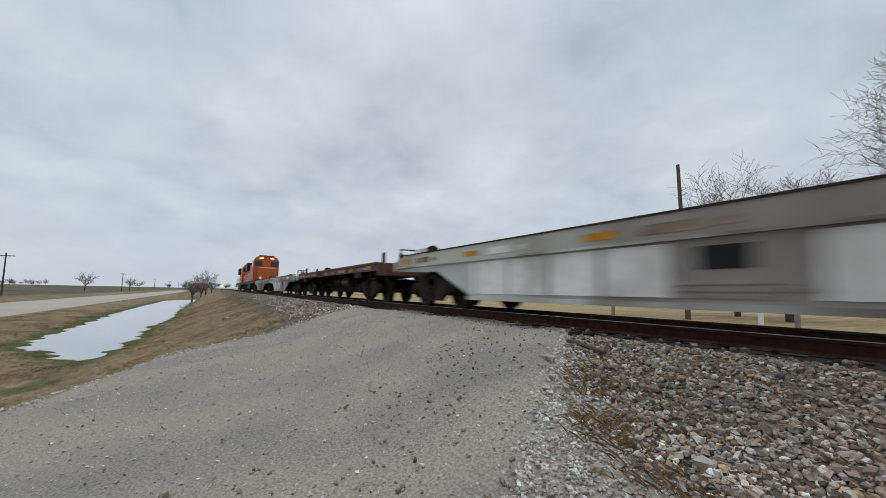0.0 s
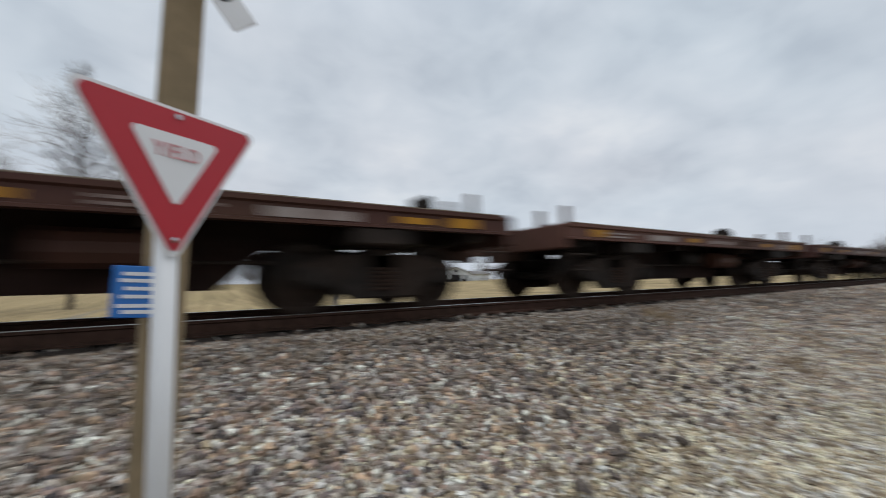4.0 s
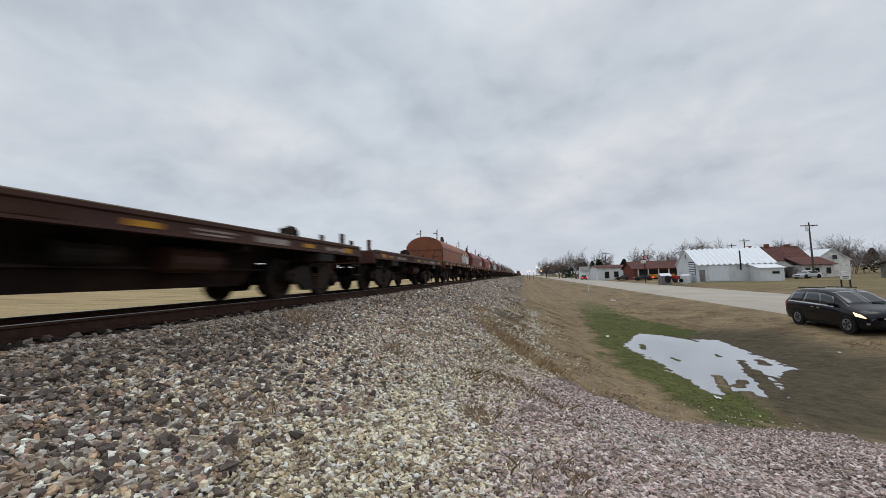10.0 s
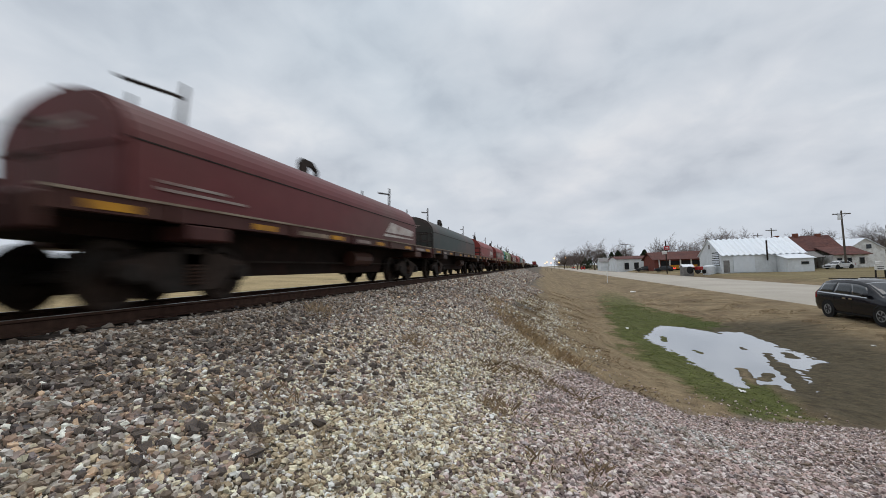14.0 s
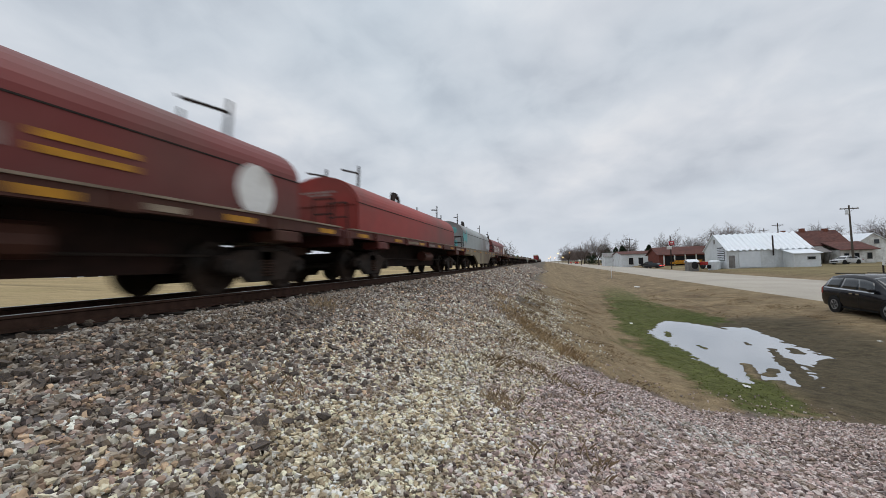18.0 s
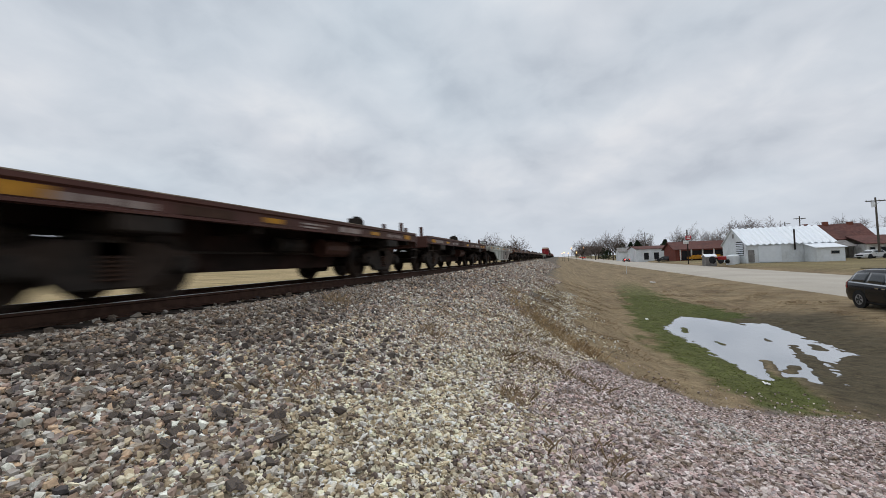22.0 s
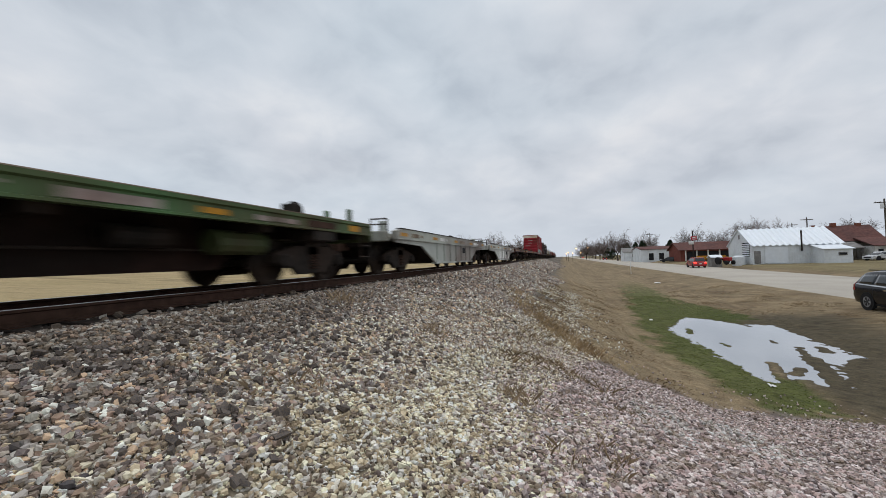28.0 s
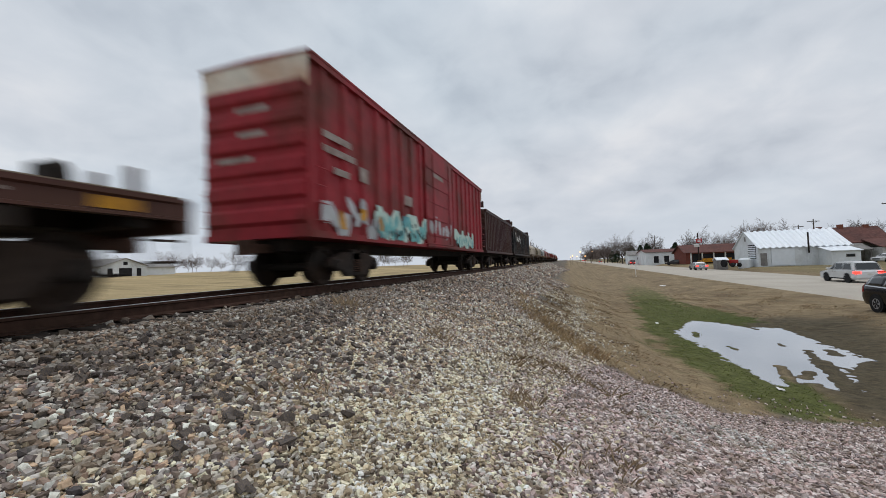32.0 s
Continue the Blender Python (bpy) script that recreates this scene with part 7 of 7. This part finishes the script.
def shard(seed):
    """Angular crushed stone: a block with each corner knocked about."""
    rng = np.random.RandomState(seed)
    V = np.array([(a, b, c) for c in (-1, 1) for b in (-1, 1) for a in (-1, 1)], float) * 0.66
    V = V * (1 + 0.48 * rng.uniform(-1, 1, (8, 3))) * rng.uniform(0.75, 1.25, 3) * np.array([1.08, 1.0, 0.8])
    F = np.array([(0, 2, 3), (0, 3, 1), (4, 5, 7), (4, 7, 6), (0, 1, 5), (0, 5, 4), (2, 6, 7), (2, 7, 3), (0, 4, 6), (0, 6, 2), (1, 3, 7), (1, 7, 5)])
    return V, F


ROCKS = [rock(k) if k % 3 == 0 else shard(k) for k in range(12)]


def scatter(n, x0, x1, y0, y1, keep, r0, r1, seed, sink=0.35, zf=None):
    rng = np.random.RandomState(seed)
    x, y = rng.uniform(x0, x1, n), rng.uniform(y0, y1, n)
    ok = keep(x, y)
    x, y = x[ok], y[ok]
    r = r0 + (r1 - r0) * rng.power(0.8, len(x)) ** 1.5
    z = (zf or height)(x, y) + r * (0.72 - sink + rng.uniform(-0.45, 0.55, len(x)))
    return x, y, z, r, rng


def stones(name, label, material, spots, parent=None):
    VV, FF, b = [], [], 0
    for x, y, z, r, rng in spots:
        kind = rng.randint(0, len(ROCKS), len(x))
        yaw, tip = rng.uniform(0, 6.283, len(x)), rng.uniform(-0.6, 0.6, len(x))
        for k in range(len(ROCKS)):
            sel = np.nonzero(kind == k)[0]
            if not len(sel):
                continue
            V, F = ROCKS[k]
            ct, st = np.cos(tip[sel])[:, None], np.sin(tip[sel])[:, None]
            vx = V[None, :, 0] * ct - V[None, :, 2] * st
            vz = V[None, :, 0] * st + V[None, :, 2] * ct
            ca, sa = np.cos(yaw[sel])[:, None], np.sin(yaw[sel])[:, None]
            P = np.stack([vx * ca - V[None, :, 1] * sa, vx * sa + V[None, :, 1] * ca, vz], 2) * r[sel][:, None, None]
            P += np.stack([x[sel], y[sel], z[sel]], 1)[:, None]
            VV.append(P.reshape(-1, 3))
            FF.append((F[None] + (b + np.arange(len(sel)) * len(V))[:, None, None]).reshape(-1, 3))
            b += len(sel) * len(V)
    V, F = np.concatenate(VV), np.concatenate(FF)
    me = bpy.data.meshes.new(name)
    me.vertices.add(len(V)); me.vertices.foreach_set("co", V.ravel())
    me.loops.add(F.size); me.loops.foreach_set("vertex_index", F.ravel().astype(np.int32))
    me.polygons.add(len(F)); me.polygons.foreach_set("loop_start", np.arange(0, F.size, 3, dtype=np.int32))
    me.update(calc_edges=True)
    me.shade_flat()
    me.materials.append(M[material])
    return tagged(new(name, me), label, "stones", "", "stuff")


def on_bed(x, y):
    return ((road_side(x, y) < -0.15) & ~fringe(x, y)) | (y > -1.3)


def blend_zone(x, y, edge, width, seed):
    """Ragged switch: true past the edge."""
    rng = np.random.RandomState(seed)
    return y + rng.uniform(-width, width, len(x)) + 0.25 * ripple(x, y, 0.9, 5.0) > edge


def clear_rail(x, y):
    return (np.abs(np.abs(y) - 0.755) > 0.12)


# Past this edge the darker stones lie: towards the rails and beside the crossing.
def dark_edge(x, y, seed):
    return blend_zone(x, y, -2.75 - 1.0 * smooth01(-0.9, -2.2, x) - 0.5 * smooth01(1.0, 3.5, x) * smooth01(8, 5, x), 0.6, seed)


ballast = stones("ballast", "mixed grey railway ballast on the embankment shoulder", "ballast", [
    scatter(82000, -5, 7, -5.0, -1.9, lambda x, y: on_bed(x, y) & ~dark_edge(x, y, 31) & blend_zone(x, y, -4.1 - 0.9 * smooth01(0.6, -0.4, x), 0.5, 1), 0.011, 0.030, 1),
    scatter(11000, 7, 13, -5.4, -1.9, lambda x, y: ~dark_edge(x, y, 32) & blend_zone(x, y, -4.6, 0.7, 1), 0.021, 0.045, 21),
    scatter(13000, 13, 34, -6.4, -1.45, lambda x, y: blend_zone(x, y, -5.2, 0.9, 2), 0.03, 0.06, 2),
    scatter(6500, 34, 90, -6.4, -1.45, lambda x, y: blend_zone(x, y, -5.4, 0.9, 3), 0.06, 0.11, 3),
    scatter(9000, -42, -10, -3.8, -1.45, lambda x, y: on_bed(x, y) & blend_zone(x, y, -3.2, 0.6, 4), 0.022, 0.045, 4),
])
dark_bed = stones("ballast", "darker ballast beside the rails", "dark_ballast", [
    scatter(56000, -5, 8, -4.6, -1.38, lambda x, y: on_bed(x, y) & dark_edge(x, y, 31), 0.012, 0.029, 41),
    scatter(5500, 8, 15, -3.2, -1.38, lambda x, y: dark_edge(x, y, 32), 0.022, 0.045, 42),
    scatter(4500, -12, 20, -1.4, 1.6, clear_rail, 0.022, 0.05, 5, 0.55),
    scatter(3500, -20, 40, 1.5, 3.6, lambda x, y: x > -99, 0.035, 0.07, 6),
])
chips = stones("limestone_chips", "pale yellowish limestone chips on the slope", "yellow_stone", [
    scatter(62000, -1.6, 11, -6.8, -3.3, lambda x, y: on_bed(x, y) & ~blend_zone(x, y, -3.85, 0.8, 1) & blend_zone(x, y, -5.8 - 0.9 * smooth01(3.4, 1.4, x), 0.8, 7), 0.011, 0.027, 7),
    scatter(26000, 0.6, 4.6, -6.6, -3.6, lambda x, y: ~blend_zone(x, y, -3.85, 0.8, 1) & blend_zone(x, y, -5.8 - 0.9 * smooth01(3.4, 1.4, x), 0.8, 7), 0.011, 0.026, 27),
    scatter(8000, 2.4, 9, -4.4, -2.7, lambda x, y: ripple(x, y, 0.9, 3.0) + 0.8 * (-3.5 - y) > 0.0, 0.014, 0.031, 17),
    scatter(6000, 9, 26, -6.6, -4.0, lambda x, y: ripple(x, y, 1.6, 3.0) > -0.15, 0.022, 0.045, 8),
    scatter(900, 10, 26, -7.6, -6.2, lambda x, y: ripple(x, y, 1.3, 1.0) > 0.0, 0.02, 0.04, 18),
])


def pink_zone(x, y):
    return ~blend_zone(x, y, -5.6 - 0.7 * smooth01(3.4, 1.4, x), 0.8, 9) & (x + 0.3 * ripple(x, y, 0.6) < 9.2 + 0.12 * (y + 8)) & (y > -11.4 - 0.22 * (x - 6))


pinks = stones("pink_gravel", "pinkish crushed gravel spread down the bank", "pink_stone", [
    scatter(62000, 1.0, 10, -11.5, -4.9, lambda x, y: pink_zone(x, y) & (x > 1.75 - 0.55 * (y + 6) + 0.3 * ripple(x, y, 0.5, 2.0)), 0.012, 0.029, 10),
    scatter(24000, 1.4, 5.0, -8.6, -5.2, lambda x, y: pink_zone(x, y) & (x > 1.75 - 0.55 * (y + 6) + 0.3 * ripple(x, y, 0.5, 2.0)), 0.011, 0.026, 29),
    scatter(250, 8.5, 10.8, -11.5, -6.5, lambda x, y: ~pink_zone(x, y), 0.015, 0.03, 19),
])
pales = stones("road_chips", "loose pale chips on the gravel road", "pale_stone", [
    scatter(5000, -12, -1.0, -9.5, -1.6, lambda x, y: road_side(x, y) > 0.1, 0.006, 0.018, 11, 0.3, ramp_top),
    scatter(7000, -6.5, -0.8, -5.0, -1.2, lambda x, y: np.abs(road_side(x, y) - 0.05) < 0.45, 0.008, 0.026, 12, 0.2),
    scatter(70000, -5.0, 1.6, -6.4, -1.5, fringe, 0.005, 0.018, 14, 0.2),
    scatter(2600, 4.0, 6.6, -8.6, -6.2, lambda x, y: np.minimum(np.hypot((x - 5.2) / 0.9, (y + 6.95) / 0.35), np.hypot((x - 5.3) / 1.0, (y + 7.9) / 0.4)) + 0.3 * ripple(x, y, 0.3, 1.0) < 1, 0.012, 0.028, 15, 0.0),
    scatter(26000, -13.5, -2.5, -14, -2.0, lambda x, y: (np.abs(road_side(x, y)) < 0.42) & (x < -6.0 + 0.8 * (-6.3 - y)), 0.012, 0.034, 13, 0.2),
])
pebbles = stones("road_pebbles", "scattered dark pebbles on the gravel road", "dark_ballast", [
    scatter(2600, -8, -1.5, -7.5, -1.3, lambda x, y: (road_side(x, y) > 0.0) & (road_side(x, y) < 2.2 + 0.8 * ripple(x, y, 0.8, 1.0)), 0.006, 0.022, 51, 0.25, ramp_top),
    scatter(800, -12, -2.5, -9, -1.3, lambda x, y: road_side(x, y) > 1.5, 0.005, 0.015, 52, 0.25, ramp_top),
])
for x, y, r in ((-3.5, -2.9, 0.075), (-22.7, -5.2, 0.22), (-4.15, -1.75, 0.10), (-4.3, -1.62, 0.08), (-4.05, -1.9, 0.075), (-4.4, -1.75, 0.06), (-4.0, -1.7, 0.07), (-2.15, -3.85, 0.05), (-1.7, -3.55, 0.06), (-3.15, -3.2, 0.045)):
    V, F = ROCKS[int(abs(x) * 7) % 12]
    o = raw("boulder", (V * r).tolist(), F.tolist(), "grime" if 4.0 <= -x < 4.4 else "pale_stone", "", "dark broken lump of asphalt beside the road" if 4.0 <= -x < 4.4 else "single pale rock lying on the bank", "rock")
    o.location = (x, y, float(height(x, y)) + r * 0.4)

# ---- grass and weeds ----


def blades(name, label, material, x, y, h, lean, seed, per=3, width=0.012):
    rng = np.random.RandomState(seed)
    n = len(x)
    x, y, h = np.repeat(x, per), np.repeat(y, per), np.repeat(h, per) * rng.uniform(0.5, 1.2, n * per)
    x, y = x + rng.normal(0, 0.05, len(x)), y + rng.normal(0, 0.05, len(x))
    z = height(x, y) - 0.01
    a, b = rng.uniform(0, 6.283, len(x)), rng.uniform(0, 6.283, len(x))
    wd = width * rng.uniform(0.6, 1.4, len(x))
    dx, dy = np.cos(a) * wd, np.sin(a) * wd
    lx, ly = np.cos(b) * h * lean * rng.uniform(0.2, 1.3, len(x)), np.sin(b) * h * lean * rng.uniform(0.2, 1.3, len(x))
    P = np.stack([np.stack([x - dx, y - dy, z], 1), np.stack([x + dx, y + dy, z], 1), np.stack([x + dx * 0.6 + lx * 0.4, y + dy * 0.6 + ly * 0.4, z + h * 0.6], 1), np.stack([x + lx, y + ly, z + h], 1)], 1)
    i = np.arange(len(x)) * 4
    F = np.stack([np.stack([i, i + 1, i + 2], 1), np.stack([i, i + 2, i + 3], 1)], 1).reshape(-1, 3)
    return raw(name, P.reshape(-1, 3).tolist(), F.tolist(), material, "stuff", label, "grass")


rg = np.random.RandomState(77)


def field(n, x0, x1, y0, y1, keep):
    x, y = rg.uniform(x0, x1, n), rg.uniform(y0, y1, n)
    k = keep(x, y)
    return x[k], y[k]


x, y = field(34000, 8.6, 40, -20, -5.4, lambda x, y: (basin(x, y) < -0.6) & ~pink_zone(x, y) & (green_band(x, y) < 0.6) & (muddy(x, y) < 0.25 + 0.5 * rg.rand(len(x))) & (y < -5.8 + 0.6 * ripple(x, y, 1.1)) & (np.random.RandomState(1).rand(len(x)) < np.clip(16 / x, 0.15, 1)))
blades("grass", "matted dead brown grass on the ditch bank", "dead_grass", x, y, 0.03 + 0.06 * np.clip(ripple(x, y, 1.4, 2.0), 0, 1) * (basin(x, y) < -2.4), 2.2, 1, 3, 0.008)
x, y = field(5200, 5.8, 26, -6.6, -4.4, lambda x, y: (ripple(x, y, 0.8, 4.0) + 0.5 * ripple(x, y, 0.3, 1.0) > 0.35) & (y < -5.0 + 0.06 * (x - 6)))
blades("grass", "tan matted grass clumps on the stony shoulder", "dead_grass", x, y, 0.05 + 0.08 * rg.rand(len(x)), 1.5, 8, 4, 0.006)
x, y = field(34000, -60, -11, -20, -3.2, lambda x, y: (basin(x, y) < -0.4) & (road_side(x, y) < -0.3))
blades("grass", "dead brown grass along the ditch", "dead_grass", x, y, 0.035 + 0.07 * np.clip(ripple(x, y, 1.6, 1.0), 0, 1), 1.9, 2, 3, 0.007)
x, y = field(20000, 8.6, 34, -15.5, -8.4, lambda x, y: (green_band(x, y) > 0.25 + 0.5 * rg.rand(len(x))) & (basin(x, y) < -0.02))
blades("grass", "short green grass round the puddle", "green_grass", x, y, 0.025 + 0.02 * rg.rand(len(x)), 1.6, 3, 3, 0.006)
x, y = field(9000, -50, -12, -16, -8, lambda x, y: (basin(x, y) > -1.6) & (basin(x, y) < -0.05) & (road_side(x, y) < -0.3))
blades("grass", "wet green grass at the edge of the pool", "green_grass", x, y, 0.045 + 0 * x, 1.4, 4, 3, 0.007)
x, y = field(2600, -3.4, 12, -6.4, -2.6, lambda x, y: (ripple(x, y, 1.0, 7.0) > 0.62) & on_bed(x, y))
blades("weeds", "dry brown weeds growing among ballast", "weed", x, y, 0.05 + 0.10 * rg.rand(len(x)), 0.9, 5, 5, 0.004)
x, y = field(4600, -3.4, -0.2, -4.7, -2.4, lambda x, y: np.minimum(segment_far(x, y, -3.0, -2.95, -2.0, -3.72), segment_far(x, y, -2.0, -3.72, -0.7, -3.95)) < 0.08 + 0.16 * ripple(x, y, 0.3, 1.0))
blades("weeds", "rusty brown matted weeds beside the gravel road", "rusty_weed", x, y, 0.03 + 0.05 * rg.rand(len(x)), 1.8, 6, 6, 0.002)
for k, (cx, cy, h, n, sp, kind) in enumerate(((4.35, -5.45, 0.16, 70, 0.16, "weed"), (8.2, -4.95, 0.14, 70, 0.2, "weed"), (5.6, -2.55, 0.2, 40, 0.12, "weed"), (5.9, -4.0, 0.16, 50, 0.14, "weed"), (7.6, -3.6, 0.14, 60, 0.18, "weed"),
                                             (11.6, -5.3, 0.2, 220, 0.4, "straw"), (10.6, -5.8, 0.2, 240, 0.38, "straw"), (10.1, -6.4, 0.2, 220, 0.34, "straw"), (12.8, -4.8, 0.18, 160, 0.4, "straw"), (14.5, -4.4, 0.2, 160, 0.5, "straw"), (4.9, -6.6, 0.1, 90, 0.25, "weed"), (7.0, -5.6, 0.12, 90, 0.25, "weed"))):
    x, y = cx + rg.normal(0, sp, n), cy + rg.normal(0, sp * 0.7, n)
    blades("weed_clump", "dry leafless weed clump among stones" if kind == "weed" else "tan tussock of dead grass on the bank", kind, x, y, h * rg.uniform(0.4, 0.9, n), 0.9, 20 + k, 3, 0.0018 if kind == "weed" else 0.0035)

for x, y, w in ((21.3, -9.9, 0.1), (46.9, -15.4, 0.35), (3.97, -5.4, 0.06), (11.4, -10.6, 0.09), (-3.3, -2.5, 0.03), (16.5, -16.6, 0.07)):
    rl = random.Random(int(x * 10))
    bm = bmesh.new()
    g = [[bm.verts.new((w * (i - 1.5) * 0.6, w * (j - 1.5) * 0.45, w * rl.uniform(0.1, 0.5))) for j in range(4)] for i in range(4)]
    for i in range(3):
        for j in range(3):
            bm.faces.new((g[i][j], g[i + 1][j], g[i + 1][j + 1], g[i][j + 1]))
    ext = bmesh.ops.extrude_face_region(bm, geom=bm.faces[:])
    bmesh.ops.translate(bm, vec=(0, 0, -0.01), verts=[v for v in ext["geom"] if isinstance(v, bmesh.types.BMVert)])
    lit = link(bm, "litter", "white")
    lit.location = (x, y, float(height(x, y)) + 0.01)
    tagged(lit, "crumpled scrap of white litter on the ground", "litter", "white scraps of litter")
stick = link(tube(bmesh.new(), (-3.75, -2.35, float(height(-3.75, -2.35)) + 0.06), (-3.1, -2.55, float(height(-3.1, -2.55)) + 0.06), 0.025, 0.018, 7), "stick", "pole_wood")
tagged(stick, "weathered grey stick lying on ballast", "stick")

# ---- ties and picked-out stones ----
bed = thing("track_bed", "creosoted wooden ties carrying the rails", "track bed")
tagged(bed, kind="structure")
tie = part("tie", rbox(-0.115, 0.115, -1.3, 1.3, -0.33, -0.172, 0.01), "timber", bed)
tie.location = (0, 0, 0)
for k in range(1, 300):
    x = (k + 1) // 2 * 0.5 * (1 if k % 2 else -1)
    again(tie, bed, pose(x + 0.02 * math.sin(k * 1.7), 0.03 * math.sin(k * 2.3), 0, 0, 0, 0.6 * math.sin(k)))
bm = bmesh.new()
for k in range(300):
    for s in (-1, 1):
        x = s * (75.5 + k * 0.5)
        box(bm, x - 0.115, x + 0.115, -1.3, 1.3, -0.33, -0.172)
tagged(part("far_ties", bm, "timber", bed), kind="stuff")
for s in (-1, 1):
    bm = bmesh.new()
    for k in range(-40, 60):
        box(bm, k * 0.5 - 0.09, k * 0.5 + 0.09, *sorted((s * 0.755 - 0.18, s * 0.755 + 0.18)), -0.178, -0.16)
    tagged(part("tie_plate", bm, "rust", bed), kind="stuff")
rs = np.random.RandomState(99)
pieces = []
for k, (V, F) in enumerate(ROCKS):
    o = raw("stone", V.tolist(), F.tolist(), "ballast")
    pieces.append(o.data)
    bpy.data.objects.remove(o)
for k in range(300):
    x, y, r = rs.uniform(1.6, 5.2), rs.uniform(-4.4, -2.4), rs.uniform(0.025, 0.046)
    o = new("stone", pieces[k % 12])
    o.parent = ballast
    o.matrix_basis = pose(x, y, float(height(x, y)) + r * 0.75, rs.uniform(-40, 40), rs.uniform(-40, 40), rs.uniform(0, 360)) @ Matrix.Diagonal((r, r, r, 1))


def motions():
    for car, start in MOVING:
        walk(car, [(0.0, pose(start, 0, 0)), (8.0, pose(start - 8 * SPEED, 0, 0)), (16.0, pose(start - 16 * SPEED, 0, 0)), (24.0, pose(start - 24 * SPEED, 0, 0)), (32.0, pose(start - 32 * SPEED, 0, 0))])
    for car, start, speed, y in TRAFFIC:
        walk(car, [(0.0, pose(start, y, -2.22)), (16.0, pose(start + 16 * speed, y, -2.22)), (32.0, pose(start + 32 * speed, y, -2.22))])
    walk(joiner, [(t, pose(x, y, z, 0, 0, a)) for t, x, y, z, a in JOIN])


motions()
